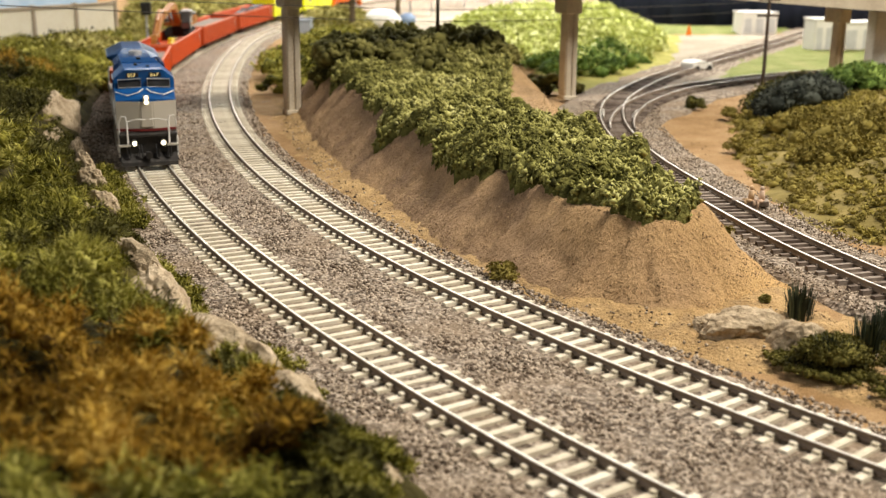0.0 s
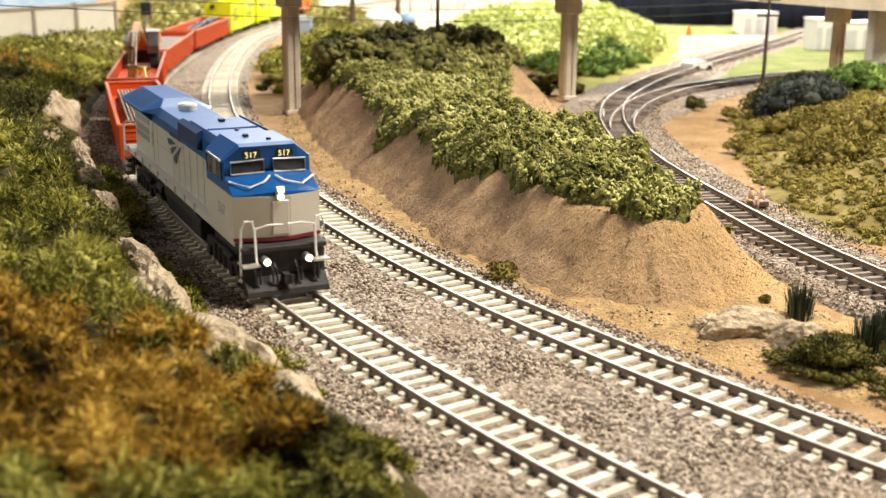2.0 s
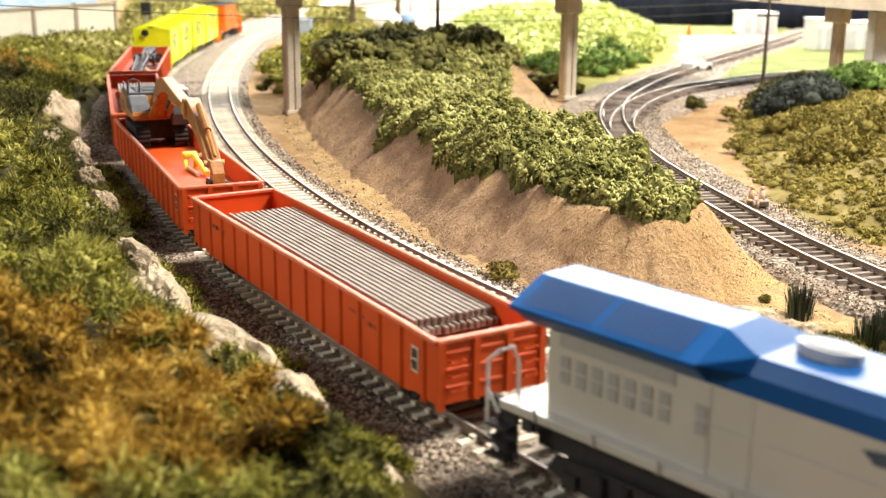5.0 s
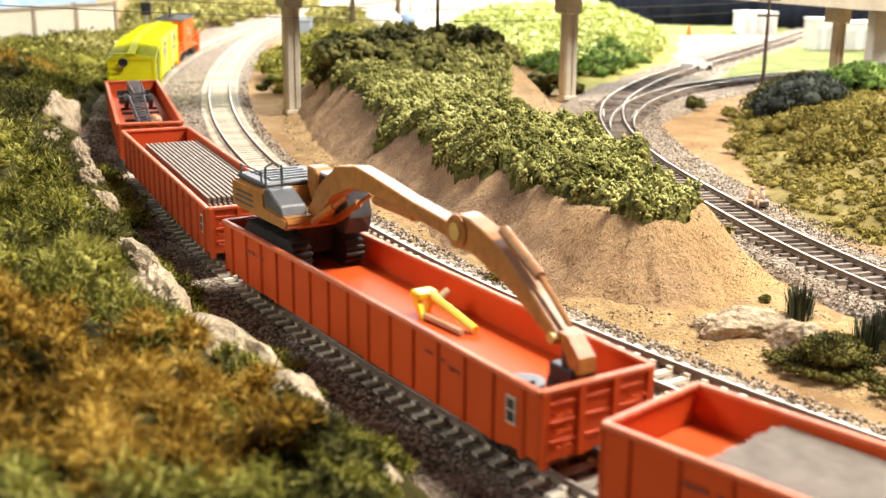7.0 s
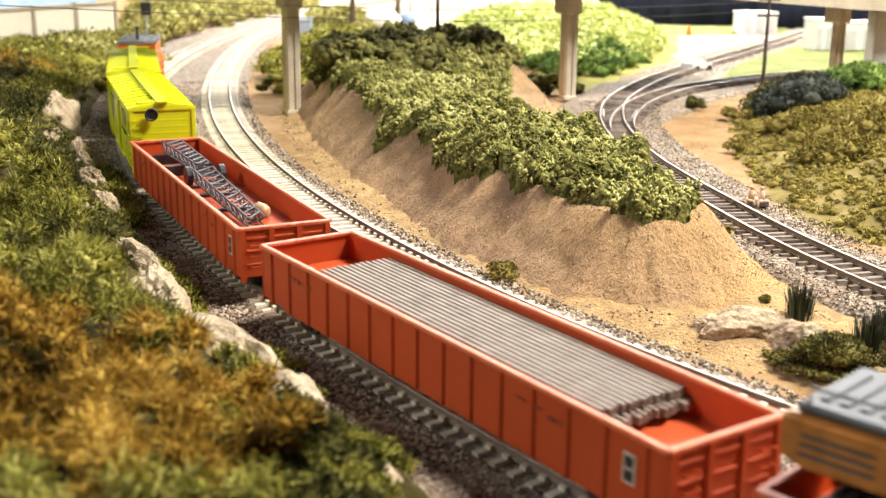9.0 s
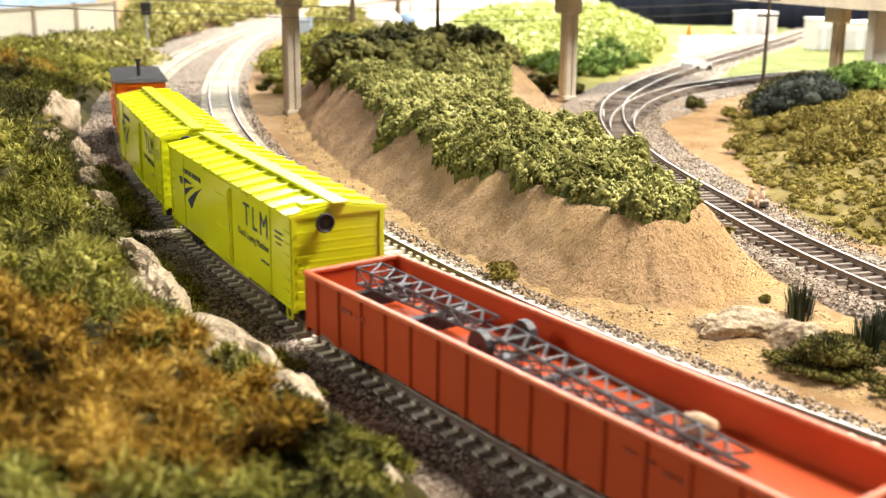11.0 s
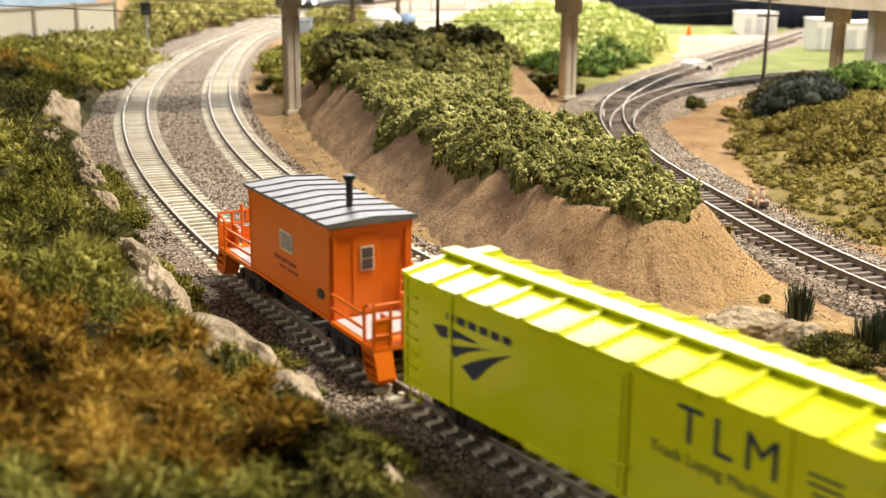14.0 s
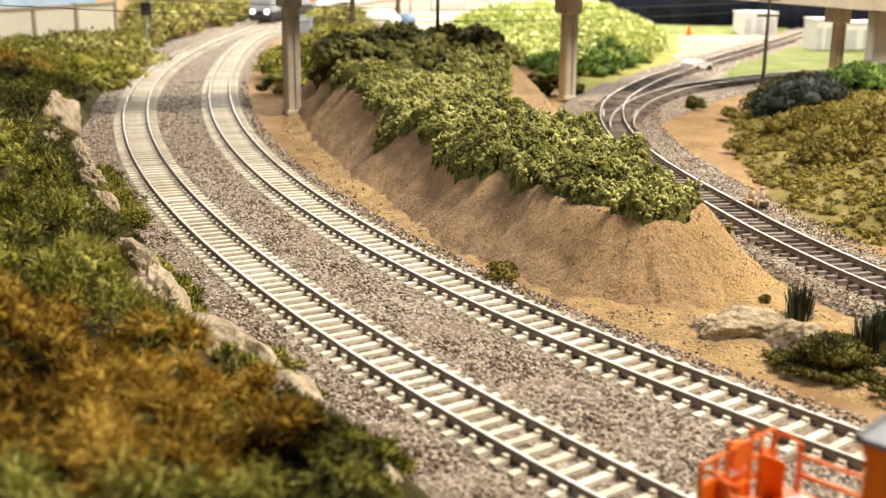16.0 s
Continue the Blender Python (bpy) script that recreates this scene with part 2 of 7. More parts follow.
M_yellowcloth = mat("tan_cloth", [(0.5, 0.36, 0.22), (0.6, 0.44, 0.28)], 60, rough=0.8)
M_bark = mat("bark", [(0.12, 0.09, 0.06), (0.22, 0.17, 0.11)], 90, rough=0.95)
M_crumb = mat("earth_crumb", [(0.12, 0.075, 0.04), (0.34, 0.23, 0.13), (0.52, 0.37, 0.2)], 200, rough=1.0, spread=0.9, random_by="island")
M_earthgrain = mat("earth_grain", [(0.2, 0.13, 0.075), (0.37, 0.255, 0.145), (0.55, 0.39, 0.21)], 22, rough=1.0, spread=0.5, random_by="island")
M_boomgrey = mat("boom_grey", [(0.05, 0.05, 0.052), (0.11, 0.11, 0.115)], 100, rough=0.45)
# ---- mesh helpers ----
def mesh_object(name, bm, material, parent=None, label="", smooth=False):
    me = bpy.data.meshes.new(name)
    bm.to_mesh(me)
    bm.free()
    for m in material if isinstance(material, (list, tuple)) else [material]:
        me.materials.append(m)
    if smooth:
        me.polygons.foreach_set("use_smooth", [True] * len(me.polygons))
    ob = new(name, me)
    if parent is not None:
        ob.parent = parent
    if label:
        ob["label"] = label
    return ob


def part(name, bm, material, parent, label="", smooth=False):
    return mesh_object(name, bm, material, parent, label, smooth)


def from_arrays(name, verts, faces, material, parent=None, smooth=False):
    me = bpy.data.meshes.new(name)
    verts = np.asarray(verts, dtype=np.float32)
    faces = np.asarray(faces, dtype=np.int32)
    k = faces.shape[1]
    me.vertices.add(len(verts))
    me.vertices.foreach_set("co", verts.ravel())
    me.loops.add(faces.size)
    me.loops.foreach_set("vertex_index", faces.ravel())
    me.polygons.add(len(faces))
    me.polygons.foreach_set("loop_start", np.arange(0, faces.size, k, dtype=np.int32))
    me.polygons.foreach_set("loop_total", np.full(len(faces), k, dtype=np.int32))
    if smooth:
        me.polygons.foreach_set("use_smooth", np.ones(len(faces), dtype=bool))
    me.update(calc_edges=True)
    me.validate()
    me.materials.append(material)
    ob = new(name, me)
    if parent is not None:
        ob.parent = parent
    return ob


def box(bm, x0, x1, y0, y1, z0, z1, bevel=0.0, mi=0):
    r = bmesh.ops.create_cube(bm, size=1.0, matrix=Matrix.Translation(((x0 + x1) / 2, (y0 + y1) / 2, (z0 + z1) / 2)) @ Matrix.Diagonal((abs(x1 - x0), abs(y1 - y0), abs(z1 - z0), 1)))
    vs = r["verts"]
    fs = {f for v in vs for f in v.link_faces}
    for f in fs:
        f.material_index = mi
    if bevel:
        es = {e for v in vs for e in v.link_edges}
        bmesh.ops.bevel(bm, geom=list(es), offset=bevel, segments=1, affect="EDGES", profile=0.6)
    return bm


def tube(bm, a, b, r, n=8, r2=None):
    a, b = Vector(a), Vector(b)
    d = b - a
    m = Matrix.Translation((a + b) / 2) @ d.to_track_quat("Z", "Y").to_matrix().to_4x4()
    bmesh.ops.create_cone(bm, cap_ends=True, segments=n, radius1=r, radius2=r if r2 is None else r2, depth=d.length, matrix=m)
    return bm


def bent_rod(bm, pts, r, n=6):
    """A rod swept through points as one skin."""
    pts = [Vector(p) for p in pts]
    loop = (pts[0] - pts[-1]).length < 1e-7
    if loop:
        pts = pts[:-1]
    m = len(pts)
    rings = []
    for i, p in enumerate(pts):
        a = pts[(i - 1) % m] if loop or i else p
        b = pts[(i + 1) % m] if loop or i < m - 1 else p
        d = (b - a).normalized()
        ref = Vector((0, 0, 1)) if abs(d.z) < 0.9 else Vector((1, 0, 0))
        u = d.cross(ref).normalized()
        w = d.cross(u)
        rings.append([bm.verts.new(p + (u * math.cos(math.tau * k / n) + w * math.sin(math.tau * k / n)) * r) for k in range(n)])
    for i in range(m if loop else m - 1):
        a, b = rings[i], rings[(i + 1) % m]
        sh = min(range(n), key=lambda q: (a[0].co - b[q].co).length)
        for k in range(n):
            bm.faces.new((a[k], a[(k + 1) % n], b[(k + 1 + sh) % n], b[(k + sh) % n]))
    if not loop:
        bm.faces.new(rings[0])
        bm.faces.new(rings[-1][::-1])
    return bm


def prism(bm, outline, axis, a, b, mi=0):
    """A closed outline of 2D points drawn out along an axis from a to b."""
    def at(p, q):
        return {"x": (q, p[0], p[1]), "y": (p[0], q, p[1]), "z": (p[0], p[1], q)}[axis]
    v0 = [bm.verts.new(at(p, a)) for p in outline]
    v1 = [bm.verts.new(at(p, b)) for p in outline]
    n = len(outline)
    fs = [bm.faces.new(v0), bm.faces.new(v1[::-1])]
    for i in range(n):
        fs.append(bm.faces.new((v0[i], v1[i], v1[(i + 1) % n], v0[(i + 1) % n])))
    for f in fs:
        f.material_index = mi
    bmesh.ops.recalc_face_normals(bm, faces=bm.faces)
    return bm


def empty(name, label, category, group=""):
    return tagged(new(name), label, category, group)


# ---- lines of the tracks ----
class Line:
    def __init__(self, x, y, heading, turns, length, lo, hi, k_far=None, s_far=9.0):
        ds = 0.004
        sp = np.arange(0, hi + ds, ds)

        def course(s):
            u = s / length
            return heading + sum(c * u ** (i + 1) for i, c in enumerate(turns))
        h = np.array([course(s) if s <= s_far else course(s_far) + k_far * (s - s_far) for s in sp])
        px = x + np.concatenate([[0], np.cumsum(np.cos((h[1:] + h[:-1]) / 2) * ds)])
        py = y + np.concatenate([[0], np.cumsum(np.sin((h[1:] + h[:-1]) / 2) * ds)])
        sn = np.arange(lo, 0, ds)
        self.s = np.concatenate([sn, sp])
        self.x = np.concatenate([x + sn * math.cos(heading), px])
        self.y = np.concatenate([y + sn * math.sin(heading), py])
        self.h = np.concatenate([np.full(len(sn), heading), h])

    def at(self, s, d=0.0):
        h = np.interp(s, self.s, self.h)
        return np.interp(s, self.s, self.x) - d * np.sin(h), np.interp(s, self.s, self.y) + d * np.cos(h), h


class Spline:
    def __init__(self, pts):
        p = np.array(pts, float)
        p = np.vstack([2 * p[0] - p[1], p, 2 * p[-1] - p[-2]])
        out = []
        for i in range(1, len(p) - 2):
            for u in np.linspace(0, 1, 24, endpoint=False):
                out.append(0.5 * (2 * p[i] + (p[i + 1] - p[i - 1]) * u + (2 * p[i - 1] - 5 * p[i] + 4 * p[i + 1] - p[i + 2]) * u * u + (3 * p[i] - p[i - 1] - 3 * p[i + 1] + p[i + 2]) * u ** 3))
        out = np.array(out)
        self.x, self.y = out[:, 0], out[:, 1]
        dx, dy = np.gradient(self.x), np.gradient(self.y)
        self.h = np.unwrap(np.arctan2(dy, dx))
        self.s = np.concatenate([[0], np.cumsum(np.hypot(np.diff(self.x), np.diff(self.y)))])

    at = Line.at


LINE_A = Line(0.1423, 0.1424, 2.3791, (-2.1813, 4.1815, -6.1995, 3.4396), 1.75, -1.9, 4.6, -0.42, 1.48)
LINE_B = Line(0.2157, 0.172, 2.4269, (-1.4536, -0.1866, 1.9271, -1.1477), 1.5, -0.7, 1.9, -0.75, 1.38)
LINE_C = Spline([(0.5, 0.18), (0.347, 0.245), (0.277, 0.285), (0.220, 0.341), (0.179, 0.41), (0.154, 0.486), (0.137, 0.57), (0.123, 0.66), (0.118, 0.74), (0.122, 0.84), (0.142, 0.945), (0.19, 1.07), (0.26, 1.205), (0.35, 1.36), (0.48, 1.59), (0.62, 1.85)])
LINE_D = Spline([(0.118, 0.74), (0.128, 0.83), (0.155, 0.92), (0.2, 1.005), (0.265, 1.075), (0.34, 1.13), (0.43, 1.17), (0.6, 1.215), (0.9, 1.26)])


def near_line(line, px, py, lo=-9.0, hi=9.0):
    """Distance of points to a line, and the signed side (positive to its left)."""
    k = (line.s >= lo) & (line.s <= hi)
    lx, ly, lh = line.x[k][::3], line.y[k][::3], line.h[k][::3]
    d2 = (px[:, None] - lx) ** 2 + (py[:, None] - ly) ** 2
    i = d2.argmin(1)
    side = -(px - lx[i]) * np.sin(lh[i]) + (py - ly[i]) * np.cos(lh[i])
    return np.sqrt(d2[np.arange(len(px)), i]), side


def wobble(x, y, f, seed=0.0):
    return np.array([noise.noise(Vector((a * f + seed, b * f - seed, seed * 1.7))) for a, b in zip(x, y)])
# ---- ground ----
def grid_sheet(name, xs, ys, height, material, smooth=True):
    X, Y = np.meshgrid(xs, ys)
    Z = height(X.ravel(), Y.ravel())
    nx, ny = len(xs), len(ys)
    i = (np.arange(ny - 1)[:, None] * nx + np.arange(nx - 1)).ravel()
    return from_arrays(name, np.c_[X.ravel(), Y.ravel(), Z], np.c_[i, i + 1, i + nx + 1, i + nx], material, smooth=smooth)


def flat_ground(x, y):
    return -0.004 + 0.0012 * wobble(x, y, 18.0, 3.0)


ground = grid_sheet("ground", np.linspace(-2.4, 2.4, 121), np.linspace(-1.6, 4.4, 151), flat_ground, M_path)
tagged(ground, "sandy brown scenic ground of a model railway", "ground", kind="structure")


def bed(name, line, lo, hi, left, right, top, material, step=0.006, cols=30, uneven=0.004, foot=-0.006):
    """A strip of ballast along a line, with shoulders that fall to the ground."""
    ss = np.arange(lo, hi, step)
    verts = []
    for s in ss:
        l = left(s) + uneven * noise.noise(Vector((s * 30, 1.3, 0)))
        r = right(s) + uneven * noise.noise(Vector((s * 30, 7.7, 0)))
        for j, u in enumerate(np.linspace(0, 1, cols)):
            d = l + (r - l) * u
            edge = min(u, 1 - u) * (l - r)
            z = top if edge > 0.006 else foot + (top - foot) * (edge / 0.006)
            x, y, _ = line.at(s, d)
            z += 0.0005 * noise.noise(Vector((x * 260, y * 260, 0))) + 0.0006 * noise.noise(Vector((x * 60, y * 60, 4)))
            verts.append((x, y, z))
    n = len(ss)
    i = (np.arange(n - 1)[:, None] * cols + np.arange(cols - 1)).ravel()
    return from_arrays(name, verts, np.c_[i, i + 1, i + cols + 1, i + cols], material, smooth=True)


_sa = np.arange(-1.9, 4.6, 0.05)
_ax, _ay, _ = LINE_A.at(_sa)
_dab = near_line(LINE_B, _ax, _ay)[0]


def b_off(s):
    return float(np.interp(max(s, -0.4), _sa, _dab))


bed_ab = bed("ballast", LINE_A, -1.8, 2.6, lambda s: 0.062, lambda s: -b_off(s) - 0.026, 0.0, M_ballast, cols=36)
tagged(bed_ab, "grey-brown crushed stone ballast under the twin curve", "ballast", kind="structure")
bed_c = bed("ballast", LINE_C, 0.05, LINE_C.s[-1] - 0.05, lambda s: float(np.interp(s, [0.3, 0.7, 0.9], [0.03, 0.034, 0.046])), lambda s: float(np.interp(s, [0.3, 0.55, 0.7, 0.85], [-0.034, -0.036, -0.046, -0.034])), -0.0006, M_ballast, cols=18)
tagged(bed_c, "grey stone ballast under the branch track", "ballast", kind="structure")
bed_d = bed("ballast", LINE_D, 0.05, LINE_D.s[-1] - 0.02, lambda s: 0.022, lambda s: float(np.interp(s, [0.08, 0.17, 0.3, 0.5], [-0.02, -0.042, -0.042, -0.03])), -0.0012, M_ballast, cols=14)
tagged(bed_d, "grey stone ballast under the diverging track", "ballast", kind="structure")

# ---- tracks ----
RAIL_TOP = 0.0032


def sleeper_mesh(name, length, width, material, clips):
    bm = bmesh.new()
    h = length / 2
    prof = [(-width / 2, -0.0012), (width / 2, -0.0012), (width * 0.38, 0.0008), (-width * 0.38, 0.0008)]
    prism(bm, prof, "y", -h, h)
    if clips:
        for y in (-0.00825, 0.00825):
            for k in (-1, 1):
                box(bm, -0.0011, 0.0011, y + k * 0.0017 - 0.0007, y + k * 0.0017 + 0.0007, 0.0006, 0.0017)
    else:
        for y in (-0.00825, 0.00825):
            for k in (-1, 1):
                box(bm, -0.0004, 0.0004, y + k * 0.0014 - 0.0004, y + k * 0.0014 + 0.0004, 0.0006, 0.0014)
    me = bpy.data.meshes.new(name)
    bm.to_mesh(me)
    bm.free()
    me.materials.append(material)
    return me


TIE_CONCRETE = sleeper_mesh("sleeper", 0.0295, 0.0032, M_tie, True)
TIE_WOOD = sleeper_mesh("sleeper", 0.0285, 0.0029, M_woodtie, False)


def rail(line, lo, hi, d, parent, top=RAIL_TOP):
    prof = [(-0.0011, 0.0008), (0.0011, 0.0008), (0.0011, 0.00115), (0.0003, 0.0014), (0.0003, top - 0.0007), (0.00055, top - 0.0006), (0.0005, top), (-0.0005, top), (-0.00055, top - 0.0006), (-0.0003, top - 0.0007), (-0.0003, 0.0014), (-0.0011, 0.00115)]
    ss = np.arange(lo, hi, 0.006)
    verts = []
    for s in ss:
        for o, z in prof:
            x, y, _ = line.at(s, d + o)
            verts.append((x, y, z))
    k = len(prof)
    faces = []
    for i in range(len(ss) - 1):
        for j in range(k):
            faces.append((i * k + j, i * k + (j + 1) % k, (i + 1) * k + (j + 1) % k, (i + 1) * k + j))
    ob = from_arrays("rail", verts, faces, M_railside, parent)
    ob.data.materials.append(M_railtop)
    mi = np.zeros(len(faces), dtype=np.int32)
    mi[6::k] = 1
    ob.data.polygons.foreach_set("material_index", mi)
    return ob


def railway(line, lo, hi, tie, pitch, label, tie_lo=None, tie_hi=None):
    root = empty("railway_track", label, "railway track", "tracks")
    rail(line, lo, hi, 0.00825, root)
    rail(line, lo, hi, -0.00825, root)
    for s in np.arange(lo if tie_lo is None else tie_lo, hi if tie_hi is None else tie_hi, pitch):
        x, y, h = line.at(s)
        ob = new("sleeper", tie)
        ob.parent = root
        ob.matrix_basis = pose(x, y, 0.0003 * random.random(), 0, 0, math.degrees(h) + random.uniform(-0.8, 0.8))
    return root


railway(LINE_A, -1.8, 2.6, TIE_CONCRETE, 0.0071, "curved track with pale concrete sleepers and polished rails", 0.06, 1.9)
railway(LINE_B, -0.6, 1.85, TIE_CONCRETE, 0.0071, "inner curved track with pale concrete sleepers", -0.02, 1.75)
railway(LINE_C, 0.05, LINE_C.s[-1] - 0.05, TIE_WOOD, 0.0066, "branch track with dark wooden sleepers", 0.05, 1.6)
railway(LINE_D, 0.05, LINE_D.s[-1] - 0.05, TIE_WOOD, 0.0066, "diverging branch track with dark wooden sleepers", 0.1, 0.75)


# loose stones of the ballast, near the lens
def grains(n, lo, hi, left, right, size=(0.0004, 0.0008), clear=0.0):
    s = np.random.uniform(lo, hi, n * 2)
    u = np.random.uniform(0, 1, n * 2)
    keep = np.random.uniform(0, 1, n * 2) < np.interp(s, [lo, hi], [1.0, 0.25])
    s, u = s[keep][:n], u[keep][:n]
    ab = np.interp(s, _sa, _dab)
    d = left + u * (right - ab - left)
    x, y, _ = LINE_A.at(s, d)
    on_rail = np.minimum.reduce([np.abs(np.abs(d) - 0.00825), np.abs(near_line(LINE_B, x, y)[0] - 0.00825)]) < 0.0017
    on_tie = (np.abs(d) < 0.015) | (near_line(LINE_B, x, y)[0] < 0.015)
    k = ~on_rail
    x, y, on_tie = x[k], y[k], on_tie[k]
    return scatter_stones("ballast_stones", x, y, np.where(on_tie, -0.0006, -0.0001), size)


def scatter_stones(name, x, y, z, size, material=None):
    n = len(x)
    base = np.array([(1, 0, 0), (-1, 0, 0), (0, 1, 0), (0, -1, 0), (0, 0, 1), (0, 0, -1)], float)
    tri = np.array([(0, 2, 4), (2, 1, 4), (1, 3, 4), (3, 0, 4), (2, 0, 5), (1, 2, 5), (3, 1, 5), (0, 3, 5)])
    r = np.random.uniform(size[0], size[1], (n, 1, 1))
    v = base[None] * r * np.random.uniform(0.6, 1.25, (n, 6, 1)) + np.random.normal(0, 0.2, (n, 6, 3)) * r
    a = np.random.uniform(0, 6.28, n)
    c, s_ = np.cos(a)[:, None], np.sin(a)[:, None]
    vx = v[:, :, 0] * c - v[:, :, 1] * s_ + x[:, None]
    vy = v[:, :, 0] * s_ + v[:, :, 1] * c + y[:, None]
    vz = v[:, :, 2] * 0.8 + z[:, None]
    verts = np.stack([vx, vy, vz], 2).reshape(-1, 3)
    faces = (tri[None] + (np.arange(n) * 6)[:, None, None]).reshape(-1, 3)
    return from_arrays(name, verts, faces, material or M_grain)


stones = grains(66000, 0.1, 1.0, 0.055, -0.024, (0.00045, 0.00105))
tagged(stones, "loose grey and tan crushed stones on the ballast", "ballast stones", kind="stuff")

s_ = np.random.uniform(0.1, 0.95, 26000)
x, y, _ = LINE_C.at(s_, np.random.uniform(-0.036, 0.028, 26000))
k = np.abs(near_line(LINE_C, x, y)[0] - 0.00825) > 0.0017
k &= (near_line(LINE_C, x, y)[0] > 0.015) | (np.random.uniform(0, 1, len(x)) < 0.35)
tagged(scatter_stones("ballast_stones", x[k], y[k], np.where(near_line(LINE_C, x[k], y[k])[0] < 0.015, -0.0008, -0.0005), (0.00035, 0.00075)), "loose stones beside the branch track", "ballast stones", kind="stuff")

# ---- the sandy mound between the tracks ----
MOUND = np.array([(-0.125, 0.93), (-0.112, 0.864), (-0.089, 0.754), (-0.056, 0.652), (-0.023, 0.549), (0.001, 0.491), (0.024, 0.44), (0.047, 0.411), (0.075, 0.399), (0.1, 0.402), (0.122, 0.418), (0.134, 0.437), (0.135, 0.455), (0.127, 0.49), (0.114, 0.56), (0.101, 0.64), (0.094, 0.72), (0.091, 0.8), (0.09, 0.88), (0.08, 0.96), (0.05, 1.02), (-0.03, 1.05), (-0.1, 1.0)])


def inside_distance(poly, x, y):
    """Distance to the outline, positive inside."""
    best = np.full(len(x), 9.0)
    wind = np.zeros(len(x), dtype=bool)
    n = len(poly)
    for i in range(n):
        (ax, ay), (bx, by) = poly[i], poly[(i + 1) % n]
        ex, ey = bx - ax, by - ay
        t = np.clip(((x - ax) * ex + (y - ay) * ey) / (ex * ex + ey * ey), 0, 1)
        best = np.minimum(best, np.hypot(x - ax - t * ex, y - ay - t * ey))
        cross = ((ay > y) != (by > y)) & (x < (bx - ax) * (y - ay) / (by - ay + 1e-12) + ax)
        wind ^= cross
    return np.where(wind, best, -best)


def mound_height(x, y):
    d = inside_distance(MOUND, x, y) + 0.004 * wobble(x, y, 22.0, 1.0)
    top = np.interp(y, [0.4, 0.6, 0.85, 1.0], [0.026, 0.028, 0.03, 0.036])
    u = np.clip(d / 0.032, -0.3, 1)
    rise = np.where(u < 0, u * 0.1, u * (1.25 - 0.25 * u))
    slope = np.clip(1 - np.abs(u - 0.5) * 2, 0, 1)
    ring = np.vstack([MOUND, MOUND[:1]])
    run = np.concatenate([[0], np.cumsum(np.hypot(*np.diff(ring, axis=0).T))])
    fx, fy, fs = (np.interp(np.arange(0, run[-1], 0.004), run, q) for q in (ring[:, 0], ring[:, 1], run))
    along = fs[((x[:, None] - fx) ** 2 + (y[:, None] - fy) ** 2).argmin(1)]
    gully = (np.abs(wobble(along, d * 0.3, 52.0, 5.0)) * 0.0085 + np.abs(wobble(along + 0.012 * wobble(x, y, 30.0, 17.0), d * 0.8, 150.0, 6.0)) * 0.0026 + np.abs(wobble(x, y, 90.0, 16.0)) * 0.003) * slope
    fine = 0.0009 * wobble(x, y, 210.0, 9.0) + 0.002 * wobble(x, y, 40.0, 2.0) * np.clip(u, 0, 1)
    return -0.0035 + (top + 0.0035) * rise - gully + fine


mound = grid_sheet("mound", np.arange(-0.15, 0.165, 0.0018), np.arange(0.375, 1.08, 0.0022), mound_height, M_earth)
tagged(mound, "steep eroded tan earth mound between the tracks", "mound", kind="structure")

# sand at the foot of the mound
SANDY = np.array([(-0.135, 0.95), (-0.128, 0.86), (-0.104, 0.748), (-0.07, 0.644), (-0.037, 0.543), (-0.012, 0.482), (0.012, 0.428), (0.04, 0.395), (0.065, 0.372), (0.09, 0.35), (0.13, 0.315), (0.17, 0.29), (0.24, 0.25), (0.27, 0.262), (0.2, 0.318), (0.165, 0.38), (0.14, 0.44), (0.11, 0.6), (0.08, 0.95)])


def sand_height(x, y):
    d = inside_distance(SANDY, x, y) + 0.004 * wobble(x, y, 35.0, 6.0)
    return -0.006 + 0.0058 * np.clip((d + 0.008) / 0.03, 0, 1) + 0.0013 * wobble(x, y, 120.0, 7.0) + 0.0012 * wobble(x, y, 45.0, 8.0) - 0.0016 * np.clip(0.12 - np.abs(wobble(x, y, 60.0, 9.5)), 0, 1) / 0.12


sand = grid_sheet("sand", np.arange(-0.15, 0.29, 0.003), np.arange(0.24, 0.97, 0.004), sand_height, M_sand)
tagged(sand, "golden sand at the foot of the mound", "sand", kind="structure")

# ---- the planted bank beside the outer track ----
EDGE = np.array([(-0.345, 1.35), (-0.318, 1.18), (-0.298, 1.06), (-0.275, 0.92), (-0.256, 0.83), (-0.24, 0.75), (-0.214, 0.662), (-0.178, 0.565), (-0.14, 0.488), (-0.108, 0.428), (-0.078, 0.366), (-0.05, 0.321), (-0.034, 0.298), (-0.018, 0.268), (-0.002, 0.25), (0.006, 0.19), (0.03, 0.08), (0.12, -0.12), (0.7, -0.9)])
BANK = np.vstack([EDGE, [(0.9, -1.5), (-1.6, -1.5), (-1.6, 1.3)]])


